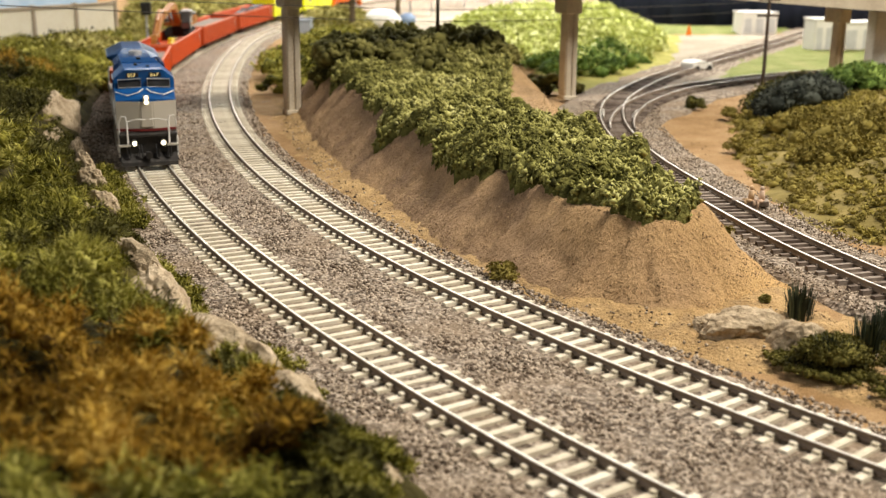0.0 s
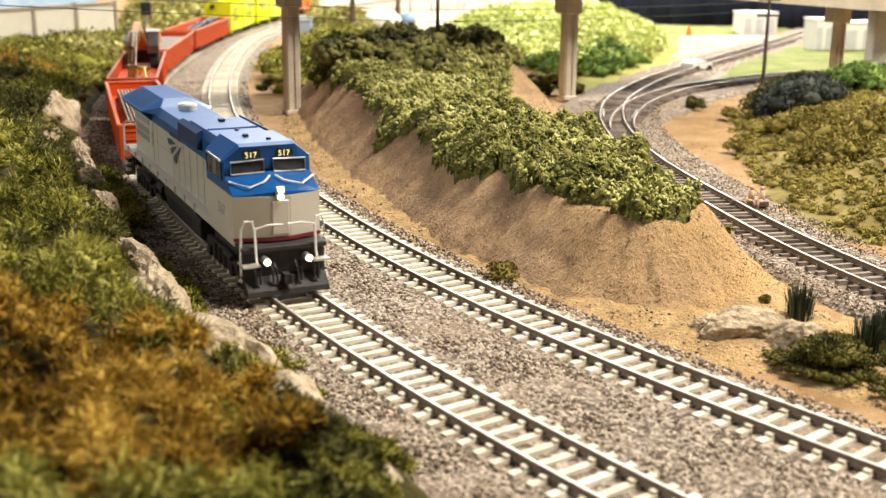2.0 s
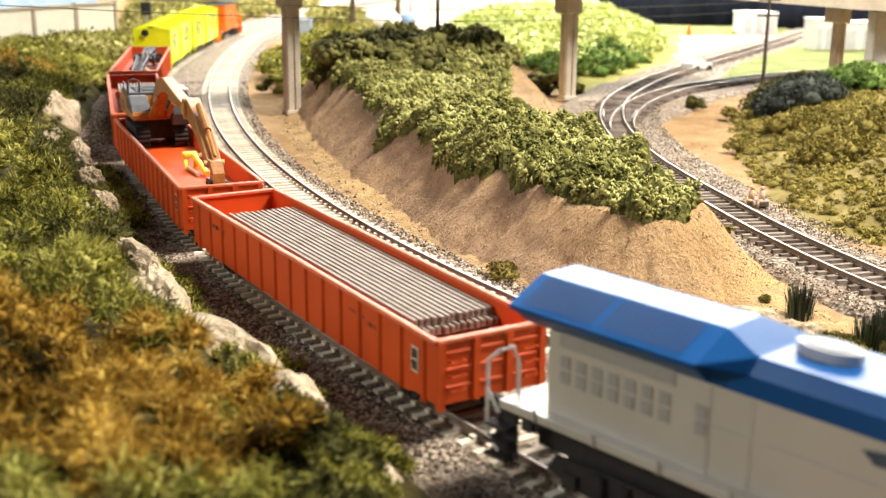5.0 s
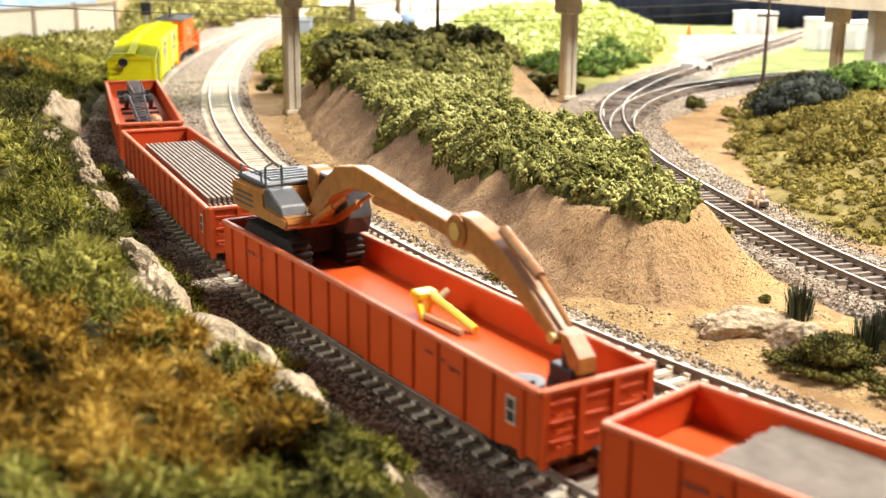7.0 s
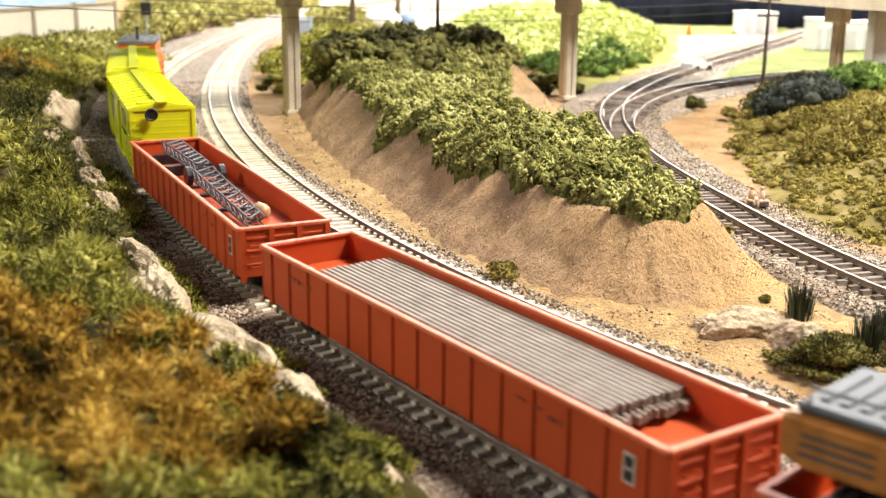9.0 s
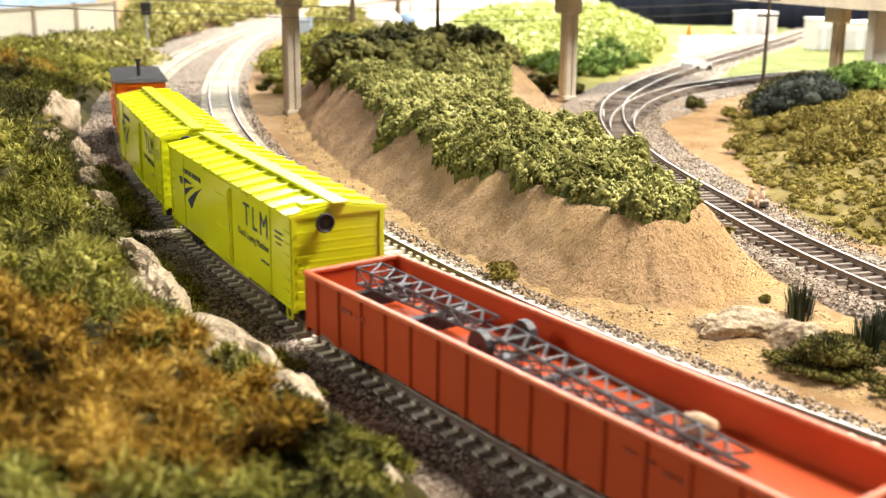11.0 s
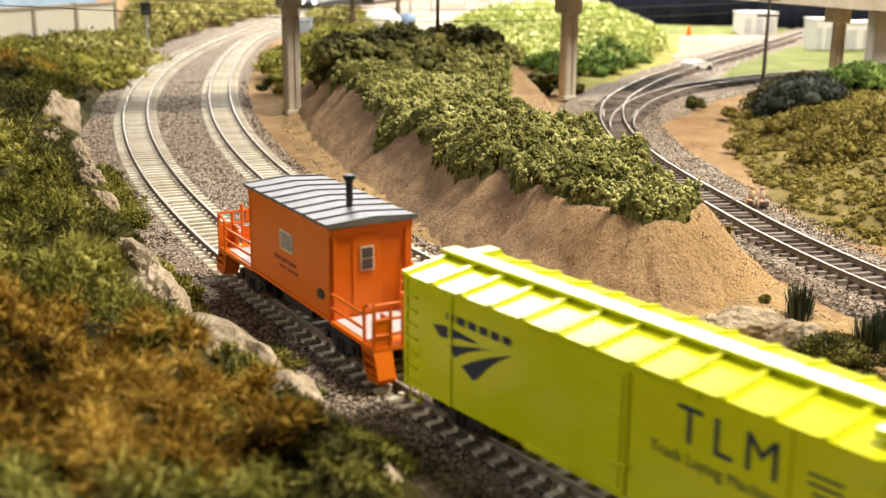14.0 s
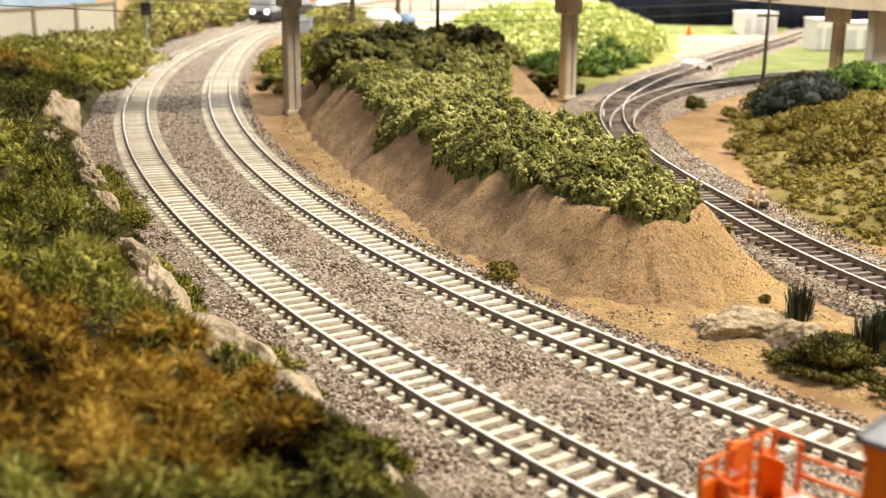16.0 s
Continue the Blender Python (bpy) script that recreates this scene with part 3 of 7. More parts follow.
def bank_height(x, y):
    d = inside_distance(BANK, x, y) + 0.004 * wobble(x, y, 30.0, 11.0)
    z = np.interp(d, [-0.03, -0.004, 0.0, 0.006, 0.016, 0.05, 0.12, 0.3], [-0.03, -0.008, 0.0, 0.011, 0.017, 0.028, 0.042, 0.05])
    k = np.clip(d / 0.05, 0, 1)
    far = np.interp(y, [0.0, 0.2, 0.33, 0.5, 0.9, 1.15], [0.8, 0.78, 0.85, 0.95, 0.62, 0.25])
    return z * np.where(z > 0, far, 1) + k * (0.006 * wobble(x, y, 22.0, 13.0) + 0.0025 * wobble(x, y, 70.0, 14.0)) + 0.001 * wobble(x, y, 170.0, 15.0)


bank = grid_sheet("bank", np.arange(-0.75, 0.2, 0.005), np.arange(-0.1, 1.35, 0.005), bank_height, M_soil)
tagged(bank, "planted soil bank with a plaster rock edge", "bank", kind="structure")


# ---- foliage ----
def ico(sub):
    bm = bmesh.new()
    bmesh.ops.create_icosphere(bm, subdivisions=sub, radius=1.0)
    bm.verts.ensure_lookup_table()
    v = np.array([q.co[:] for q in bm.verts])
    f = np.array([[q.index for q in p.verts] for p in bm.faces])
    bm.free()
    return v, f


ICO1, ICO2 = ico(1), ico(2)


def foliage_arrays(c, r, leaves, leaf, flat=0.75, core=0.7, spiky=0.6, thin=1.0):
    """Clumps at c with radii r: a rough core each, covered in small leaf flakes."""
    n = len(c)
    v, f = ICO1
    k = 1 + spiky * np.random.uniform(-1, 1, (n, len(v), 1))
    cv = v[None] * k * (r * core)[:, None, None]
    cv[:, :, 2] *= flat
    cv += c[:, None, :]
    verts = [cv.reshape(-1, 3)]
    faces = [(f[None] + (np.arange(n) * len(v))[:, None, None]).reshape(-1, 3)]
    m = n * leaves
    d = np.random.normal(0, 1, (m, 3))
    d[:, 2] = np.abs(d[:, 2]) - 0.25
    d /= np.linalg.norm(d, axis=1)[:, None]
    ci = np.repeat(np.arange(n), leaves)
    p = c[ci] + d * (r[ci] * np.random.uniform(0.7, 1.2, m))[:, None] * np.array([1, 1, flat])
    a = np.random.normal(0, 1, (m, 3))
    a /= np.linalg.norm(a, axis=1)[:, None]
    b = np.cross(a, np.random.normal(0, 1, (m, 3)))
    b /= np.linalg.norm(b, axis=1)[:, None]
    size = leaf * np.random.uniform(0.5, 1.4, (m, 1))
    tri = np.stack([p - a * size, p + a * size * 0.6 + b * size * 0.7 * thin, p + a * size * 0.5 - b * size * 0.8 * thin], 1)
    base = n * len(v)
    verts.append(tri.reshape(-1, 3))
    faces.append(np.arange(m * 3).reshape(-1, 3) + base)
    return np.vstack(verts), np.vstack(faces)


def plant(name, c, r, leaves, leaf, material, label, category="shrubs", kind="stuff", **kw):
    v, f = foliage_arrays(np.asarray(c, float), np.asarray(r, float), leaves, leaf, **kw)
    return tagged(from_arrays(name, v, f, material), label, category, kind=kind)


def sow(n, x0, x1, y0, y1, test, height, r0, r1, sink=0.3, rng=None):
    x = np.random.uniform(x0, x1, n)
    y = np.random.uniform(y0, y1, n)
    k = test(x, y)
    x, y = x[k], y[k]
    r = np.random.uniform(r0, r1, len(x))
    return np.c_[x, y, height(x, y) + r * sink], r


# low shrubs on the mound's top
def on_top(x, y):
    d = inside_distance(MOUND, x, y) + 0.012 * wobble(x, y, 40.0, 21.0) + 0.007 * wobble(x, y, 105.0, 22.0)
    bare = x > np.interp(y, [0.615, 0.64, 0.67, 0.77, 0.91, 0.96, 1.0], [0.2, 0.05, 0.037, 0.043, 0.052, 0.056, 0.2])
    return (d > np.interp(y, [0.4, 0.5, 0.58, 0.65, 0.72, 0.8, 0.86], [0.036, 0.033, 0.025, 0.023, 0.031, 0.033, 0.025])) & ~bare


def foam_arrays(c, r, blobs, small=(0.15, 0.34), flat=0.8):
    """Clumps of torn foam: a jagged core each, with crumbs stuck all over it."""
    v, f = ICO1
    n, m = len(c), len(c) * blobs
    d = np.random.normal(0, 1, (m, 3))
    d[:, 2] = np.abs(d[:, 2]) - 0.35
    d /= np.linalg.norm(d, axis=1)[:, None]
    ci = np.repeat(np.arange(n), blobs)
    p = c[ci] + d * (r[ci] * np.random.uniform(0.55, 1.1, m))[:, None] * np.array([1, 1, flat])
    q = np.vstack([c, p])
    s = np.concatenate([r * 0.5, r[ci] * np.random.uniform(*small, m)])
    k = 1 + 0.6 * np.random.uniform(-1, 1, (n + m, len(v), 1))
    w = v[None] * k * s[:, None, None] * np.random.uniform(0.7, 1.3, (n + m, 1, 3)) + q[:, None, :]
    return w.reshape(-1, 3), (f[None] + (np.arange(n + m) * len(v))[:, None, None]).reshape(-1, 3)


def foam(name, c, r, blobs, material, label, category="shrubs", kind="stuff", **kw):
    c, r = np.asarray(c, float), np.asarray(r, float)
    v, f = foam_arrays(c, r, blobs, **kw)
    v2, f2 = foliage_arrays(c, r * 1.08, blobs * 2, 0.001, thin=0.7)
    v, f = np.vstack([v, v2]), np.vstack([f, f2 + len(v)])
    return tagged(from_arrays(name, v, f, material), label, category, kind=kind)


def cover_depth(x, y):
    """Torn foam: rounded lumps with sharp creases between them, at three sizes."""
    return 0.0015 + 0.0125 * np.abs(wobble(x, y, 36.0, 24.0)) + 0.0098 * np.abs(wobble(x + 0.004 * wobble(x, y, 90.0, 29.0), y, 92.0, 25.0)) + 0.005 * np.abs(wobble(x, y, 230.0, 26.0))


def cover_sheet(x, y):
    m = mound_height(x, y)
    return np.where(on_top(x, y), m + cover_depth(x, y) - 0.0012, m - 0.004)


foam_bed = grid_sheet("shrub_cover", np.arange(-0.13, 0.14, 0.0016), np.arange(0.4, 1.06, 0.0016), cover_sheet, M_undershade, smooth=False)
tagged(foam_bed, "matted olive foam carpet over the mound's top, darkened as crease shade", "shrubs", kind="stuff")


def crumbs(n, lo, hi, sink, material, label):
    """Ragged crumbs stuck on the foam carpet, finer towards the far end; at the rim they hang down its side."""
    x, y = np.random.uniform(-0.13, 0.14, n), np.random.uniform(0.4, 1.06, n)
    k = on_top(x, y) & (np.random.uniform(0, 1, n) < np.interp(y, [0.45, 0.7, 1.0], [1.0, 0.8, 0.45]))
    x, y = x[k], y[k]
    e = 0.006
    rim = ~(on_top(x + e, y) & on_top(x - e, y) & on_top(x, y - e) & on_top(x, y + e))
    depth = cover_depth(x, y)
    # Fewer crumbs in the creases, so the dark carpet shows as shade there.
    k = rim | (np.random.uniform(0, 1, len(x)) < np.clip((depth - 0.0025) / 0.0045, 0.18, 1.0))
    x, y, rim, depth = x[k], y[k], rim[k], depth[k]
    part_way = np.where(rim, np.random.uniform(0.15, 1.0, len(x)), np.random.uniform(1 - sink, 1.0, len(x)))
    z = mound_height(x, y) + depth * part_way
    v = np.array([(1, 0, 0), (-1, 0, 0), (0, 1, 0), (0, -1, 0), (0, 0, 1), (0, 0, -1)], float)
    f = np.array([(0, 2, 4), (2, 1, 4), (1, 3, 4), (3, 0, 4), (2, 0, 5), (1, 2, 5), (3, 1, 5), (0, 3, 5)])
    r = np.random.uniform(lo, hi, len(x)) * np.interp(y, [0.5, 0.9], [1.0, 1.3])
    m = len(x)
    w = v[None] * (1 + 0.6 * np.random.uniform(-1, 1, (m, len(v), 1))) * r[:, None, None] * np.random.uniform(0.6, 1.35, (m, 1, 3)) + np.random.normal(0, 0.3, (m, 6, 3)) * r[:, None, None]
    w += np.c_[x, y, z][:, None, :]
    ob = from_arrays("shrub_cover", w.reshape(-1, 3), (f[None] + (np.arange(m) * len(v))[:, None, None]).reshape(-1, 3), material)
    return tagged(ob, label, "shrubs", kind="stuff")


crumbs(190000, 0.0005, 0.00115, 0.3, M_green, "olive green clump-foam shrubs covering the mound's top")
crumbs(16000, 0.0011, 0.002, 0.5, M_green, "coarser olive foam lumps in the mound's cover")
# Dark crumbs sunk in the cover: crease shade put into their colour.
crumbs(20000, 0.0008, 0.0015, 0.9, M_dkgreen, "foam crumbs coloured dark as shade between the mound's shrubs")
c, r = sow(150, -0.12, 0.1, 0.83, 1.05, lambda x, y: on_top(x, y) & (y > 0.87 + 0.03 * np.sign(x)), mound_height, 0.008, 0.016, 0.55)
foam("shrub_cover", c, r, 130, M_crest, "darker rounded bushes at the mound's far crest", small=(0.12, 0.24))

# bank planting in patches of colour
def on_bank(lo, hi):
    def test(x, y):
        d = inside_distance(BANK, x, y) + 0.012 * wobble(x, y, 25.0, 31.0)
        return (d > lo) & (d < hi)
    return test


def bank_zones(c):
    t = wobble(c[:, 0], c[:, 1], 9.0, 41.0) + 0.35 * wobble(c[:, 0], c[:, 1], 30.0, 43.0)
    ochre = (np.hypot((c[:, 0] + 0.1) * 0.8, c[:, 1] - 0.238) < 0.053 + 0.03 * t) | (np.hypot(c[:, 0] + 0.36, c[:, 1] - 0.93) < 0.05 + 0.03 * t)
    dark = ~ochre & ((c[:, 1] < 0.205 + 0.03 * t) & (c[:, 0] < -0.1) | (t < np.interp(c[:, 1], [0.3, 0.5, 0.72, 0.85], [-0.28, 0.02, 0.0, -0.3])) | (np.hypot(c[:, 0] + 0.016, c[:, 1] - 0.222) < 0.024))
    return ochre, dark, ~ochre & ~dark


def lumpy(x, y):
    lump = 0.03 * np.abs(wobble(x, y, 34.0, 44.0)) + 0.013 * np.abs(wobble(x, y, 85.0, 45.0)) - 0.005
    return bank_height(x, y) + lump * np.interp(y, [0.55, 0.85], [1.0, 0.4])


def strands(c, r, count, length, width, loft=0.5):
    """Tufts of teased fibre: thin tapering strands that stand out from each clump, over a small rough core."""
    n, m = len(c), len(c) * count
    v, f = ICO1
    core = v[None] * (1 + 0.5 * np.random.uniform(-1, 1, (n, len(v), 1))) * (r * 0.42)[:, None, None] + c[:, None, :]
    d = np.random.normal(0, 1, (m, 3))
    d[:, 2] = np.abs(d[:, 2]) + loft - 0.5
    d /= np.linalg.norm(d, axis=1)[:, None]
    ci = np.repeat(np.arange(n), count)
    foot = c[ci] + d * (r[ci] * np.random.uniform(0.3, 0.95, m))[:, None]
    way = d + np.random.normal(0, 0.75, (m, 3))
    way /= np.linalg.norm(way, axis=1)[:, None]
    side = np.cross(way, np.random.normal(0, 1, (m, 3)))
    side /= np.linalg.norm(side, axis=1)[:, None]
    k = length * np.random.uniform(0.5, 1.4, (m, 1))
    tri = np.stack([foot - side * width, foot + side * width, foot + way * k], 1)
    verts = np.vstack([core.reshape(-1, 3), tri.reshape(-1, 3)])
    faces = np.vstack([(f[None] + (np.arange(n) * len(v))[:, None, None]).reshape(-1, 3), np.arange(m * 3).reshape(-1, 3) + n * len(v)])
    return verts, faces


def fibre(c, r, count, length, width, material, label, loft=0.5):
    v, f = strands(np.asarray(c, float), np.asarray(r, float), count, length, width, loft)
    return tagged(from_arrays("undergrowth", v, f, material), label, "undergrowth", kind="stuff")


ZONE_LABELS = ("rust and ochre fibre bushes on the bank", "dark green tangled undergrowth on the bank", "moss green fibre undergrowth on the bank")
for y0, y1, n, inner, ra, rb, count, length, width in ((0.02, 0.46, 10500, 0.027, 0.003, 0.007, 95, 0.0036, 0.00024), (0.46, 0.76, 2600, 0.023, 0.004, 0.0085, 60, 0.004, 0.0004), (0.76, 1.3, 4300, 0.009, 0.004, 0.0095, 55, 0.0046, 0.00045)):
    c, r = sow(n, -0.6, 0.1, y0, y1, on_bank(inner, 0.4), lumpy, ra, rb, 0.35)
    for k, m_, lab in zip(bank_zones(c), (M_ochre, M_dkgreen, M_moss), ZONE_LABELS):
        if k.sum():
            fibre(c[k], r[k], count, length, width, m_, lab)

# tufts that hang over the rocks and grow at their foot
c, r = sow(3600, -0.36, 0.06, 0.2, 1.02, lambda x, y: (np.abs(inside_distance(BANK, x, y) - 0.012) < 0.01) & (wobble(x, y, 45.0, 51.0) > np.interp(y, [0.3, 0.5, 0.58], [0.2, 0.06, -0.16])), bank_height, 0.0018, 0.0042, 0.4)
k = wobble(c[:, 0], c[:, 1], 60.0, 53.0) > 0.05
fibre(c[k], r[k], 60, 0.0022, 0.0003, M_moss, "moss tufts between the rocks")
fibre(c[~k], r[~k], 60, 0.003, 0.0003, M_dkgreen, "dark tufts hanging over the rocks")

# tufts along the foot of the bank, against the ballast
FOOT_TUFTS = ((-0.193, 0.638, -0.168, 0.575, 70, M_moss, "moss tufts at the foot of the far rocks"), (-0.166, 0.57, -0.14, 0.51, 120, M_moss, "bright moss tufts hanging to the ballast"),
              (-0.23, 0.7, -0.172, 0.555, 90, M_dkgreen, "dark tufts below the bank"), (-0.15, 0.5, -0.135, 0.47, 60, M_dkgreen, "dark spiky tufts over the rocks"), (-0.118, 0.448, -0.084, 0.385, 80, M_moss, "thin moss along the rock's foot"),
              (-0.058, 0.345, -0.05, 0.332, 40, M_moss, "moss tuft on the rock"), (-0.052, 0.322, -0.038, 0.303, 130, M_moss, "bright moss tufts along the rocks"), (-0.06, 0.305, -0.045, 0.3, 60, M_moss, "moss between two rocks"),
              (-0.04, 0.272, -0.018, 0.258, 130, M_dkgreen, "dark tangled tuft over the rocks"), (-0.03, 0.252, -0.012, 0.252, 120, M_moss, "moss growth by the ballast"), (-0.052, 0.245, -0.014, 0.228, 230, M_moss, "moss fibre over the near slope"), (-0.045, 0.23, -0.012, 0.212, 230, M_dkgreen, "dark fibre over the near slope"), (-0.03, 0.245, -0.016, 0.236, 120, M_dkgreen, "dark fibre beside the near rocks"), (-0.017, 0.272, -0.012, 0.262, 80, M_moss, "bright moss tuft beside the ballast"))
for x0, y0, x1, y1, n, m_, lab in FOOT_TUFTS:
    u = np.random.uniform(0, 1, n)
    far = y0 > 0.45
    r = np.random.uniform(0.0016, 0.0034, n) * (1.25 if far else 1.0)
    off = 0.004 if far else 0.0026
    x, y = x0 + (x1 - x0) * u + np.random.normal(0, off, n), y0 + (y1 - y0) * u + np.random.normal(0, off, n)
    fibre(np.c_[x, y, np.maximum(0.0, bank_height(x, y)) + np.random.uniform(0.0, 0.004, n)], r, 60, 0.002, 0.0003, m_, lab)


# ---- rocks ----
def rock(x, y, z, lx, ly, lz, rz, seed, label, sub=4):
    bm = bmesh.new()
    bmesh.ops.create_icosphere(bm, subdivisions=sub, radius=1.0)
    for v in bm.verts:
        p = v.co.copy()
        k = 1 + 0.24 * noise.noise(p * 1.3 + Vector((seed, 0, 0))) + 0.2 * abs(noise.noise(p * 2.7 + Vector((0, seed, 0)))) - 0.16 * abs(noise.noise(p * 5.3 + Vector((0, 0, seed)))) + 0.07 * noise.noise(p * 11 + Vector((seed, seed, 0)))
        q = p * k
        # flatten facets
        q.z = max(-0.4, q.z) if q.z < 0 else q.z * (1 - 0.12 * max(0, noise.noise(p * 2 + Vector((5, seed, 1)))))
        v.co = Vector((q.x * lx, q.y * ly, q.z * lz))
    ob = mesh_object("rock", bm, M_rock)
    ob.matrix_basis = pose(x, y, z, 0, 0, rz)
    return tagged(ob, label, "rock", "plaster rocks")


edge_s = np.concatenate([[0], np.cumsum(np.hypot(*np.diff(EDGE, axis=0).T))])
edge_s += 0.598 - edge_s[5]
for i, (u, lx, ly, lz, inn) in enumerate(((0.575, 0.036, 0.012, 0.021, 0.009), (0.66, 0.026, 0.008, 0.012, 0.008), (0.735, 0.022, 0.0065, 0.011, 0.009), (0.955, 0.034, 0.0095, 0.0165, 0.0075), (1.005, 0.033, 0.0095, 0.0165, 0.008), (1.062, 0.034, 0.010, 0.0155, 0.0075), (1.105, 0.024, 0.0088, 0.0145, 0.007), (1.15, 0.012, 0.006, 0.0085, 0.005), (1.225, 0.013, 0.0055, 0.0055, 0.003), (0.86, 0.026, 0.008, 0.013, 0.009))):
    x = np.interp(u, edge_s, EDGE[:, 0])
    y = np.interp(u, edge_s, EDGE[:, 1])
    x2, y2 = np.interp(u + 0.02, edge_s, EDGE[:, 0]), np.interp(u + 0.02, edge_s, EDGE[:, 1])
    h = math.atan2(y2 - y, x2 - x)
    inn += 0.0055
    rock(x + inn * math.sin(h), y - inn * math.cos(h), 0.003, lx * 1.2, ly * 1.15, lz * 1.0, math.degrees(h) + random.uniform(-8, 8), i * 3.7, "pale tan plaster rock at the edge of the bank")
for x, y, lx, lz, i in ((-0.212, 0.665, 0.011, 0.0125, 0), (-0.198, 0.628, 0.014, 0.0115, 1), (-0.183, 0.592, 0.012, 0.0105, 2), (-0.162, 0.535, 0.012, 0.0105, 3)):
    rock(x, y, 0.0015, lx, 0.0062, lz, -64 + 9 * i, 80.0 + 3.1 * i, "small pale plaster rock under the far tufts")
rock(0.1035, 0.378, 0.0, 0.0145, 0.0085, 0.0078, 4, 51.0, "low cream plaster boulder on the sand")
rock(0.1175, 0.3635, 0.0, 0.0092, 0.0075, 0.0082, -20, 57.0, "small cream plaster boulder among moss")
rock(0.093, 0.383, 0.0, 0.006, 0.005, 0.0035, 30, 59.0, "small flat cream stone on the sand")

# crumbs on the sand and the mound's foot
x = np.random.uniform(-0.14, 0.25, 26000)
y = np.random.uniform(0.26, 0.95, 26000)
d = inside_distance(SANDY, x, y)
k = (d > 0.0) & (inside_distance(MOUND, x, y) < 0.012)
tagged(scatter_stones("sand_crumbs", x[k], y[k], np.maximum(sand_height(x[k], y[k]), mound_height(x[k], y[k])), (0.00018, 0.0005), M_crumb), "small brown crumbs on the sand", "sand crumbs", kind="stuff")
x = np.random.uniform(-0.14, 0.25, 9000)
y = np.random.uniform(0.26, 0.95, 9000)
k = (inside_distance(SANDY, x, y) > 0.004) & (inside_distance(MOUND, x, y) < 0.0) & (np.random.uniform(0, 1, 9000) < np.clip(0.09 - near_line(LINE_B, x, y)[0], 0, 1) / 0.05)
tagged(scatter_stones("stray_stones", x[k], y[k], sand_height(x[k], y[k]) + 0.0002, (0.0004, 0.0009)), "stray grey chips of ballast on the sand", "stray stones", kind="stuff")
x = np.random.uniform(-0.14, 0.15, 80000)
y = np.random.uniform(0.39, 0.9, 80000)
d = inside_distance(MOUND, x, y)
k = (d > 0.0) & (d < 0.04)
tagged(scatter_stones("earth_crumbs", x[k], y[k], mound_height(x[k], y[k]), (0.00015, 0.0005), M_earthgrain), "grains of earth on the mound's flank", "earth crumbs", kind="stuff")
x = np.random.uniform(0.12, 0.34, 5000)
y = np.random.uniform(0.44, 1.1, 5000)
k = (near_line(LINE_C, x, y)[0] > 0.045) & (near_line(LINE_D, x, y)[0] > 0.04)
tagged(scatter_stones("dirt_crumbs", x[k], y[k], flat_ground(x[k], y[k]), (0.0002, 0.0007), M_crumb), "loose crumbs on the brown dirt", "dirt crumbs", kind="stuff")
# ---- rolling stock: x forward, y to its left, z from the ballast ----
def wheelset(x, parent, r=0.0048):
    bm = bmesh.new()
    for y in (-0.0078, 0.0078):
        tube(bm, (x, y - 0.0011, RAIL_TOP + r), (x, y + 0.0011, RAIL_TOP + r), r, 16)
        k = 1 if y < 0 else -1
        tube(bm, (x, y + k * 0.0011, RAIL_TOP + r), (x, y + k * 0.0016, RAIL_TOP + r), r + 0.0006, 16)
    tube(bm, (x, -0.0078, RAIL_TOP + r), (x, 0.0078, RAIL_TOP + r), 0.001, 8)
    return part("wheelset", bm, M_underframe, parent)


def bogie(x, parent, base=0.0185, r=0.0048, wide=0.0118):
    bm = bmesh.new()
    h = base / 2
    for k in (-1, 1):
        y = k * wide
        prism(bm, [(x - h - 0.0035, 0.0068), (x - h + 0.003, 0.0062), (x - 0.004, 0.0038), (x + 0.004, 0.0038), (x + h - 0.003, 0.0062), (x + h + 0.0035, 0.0068), (x + h + 0.003, 0.0096), (x + 0.005, 0.0108), (x - 0.005, 0.0108), (x - h - 0.003, 0.0096)], "y", y - 0.0008, y + 0.0008)
        for q in (-h, h):
            tube(bm, (x + q, y + k * 0.0006, 0.008), (x + q, y + k * 0.0017, 0.008), 0.0015, 8)
        for q in (-0.0014, 0.0014):
            tube(bm, (x + q, y + k * 0.0009, 0.0048), (x + q, y + k * 0.0009, 0.0088), 0.0009, 6)
    box(bm, x - 0.0022, x + 0.0022, -wide, wide, 0.0062, 0.0098)
    b = part("bogie", bm, M_underframe, parent)
    wheelset(x - h, b, r)
    wheelset(x + h, b, r)
    return b


def coupler(x, parent, k):
    bm = bmesh.new()
    box(bm, x - k * 0.004, x + k * 0.005, -0.0011, 0.0011, 0.0088, 0.0112)
    box(bm, x + k * 0.005, x + k * 0.0085, -0.0018, 0.0006, 0.0082, 0.0118)
    box(bm, x + k * 0.0075, x + k * 0.009, 0.0002, 0.0016, 0.0085, 0.0115)
    return part("coupler", bm, M_underframe, parent)


def bars(name, rects, y, material, parent, label="", out=-1, t=0.00012):
    """Flat painted marks on a side at y: rectangles x0, x1, z0, z1."""
    bm = bmesh.new()
    for x0, x1, z0, z1 in rects:
        box(bm, x0, x1, y, y + out * t, z0, z1)
    return part(name, bm, material, parent, label)


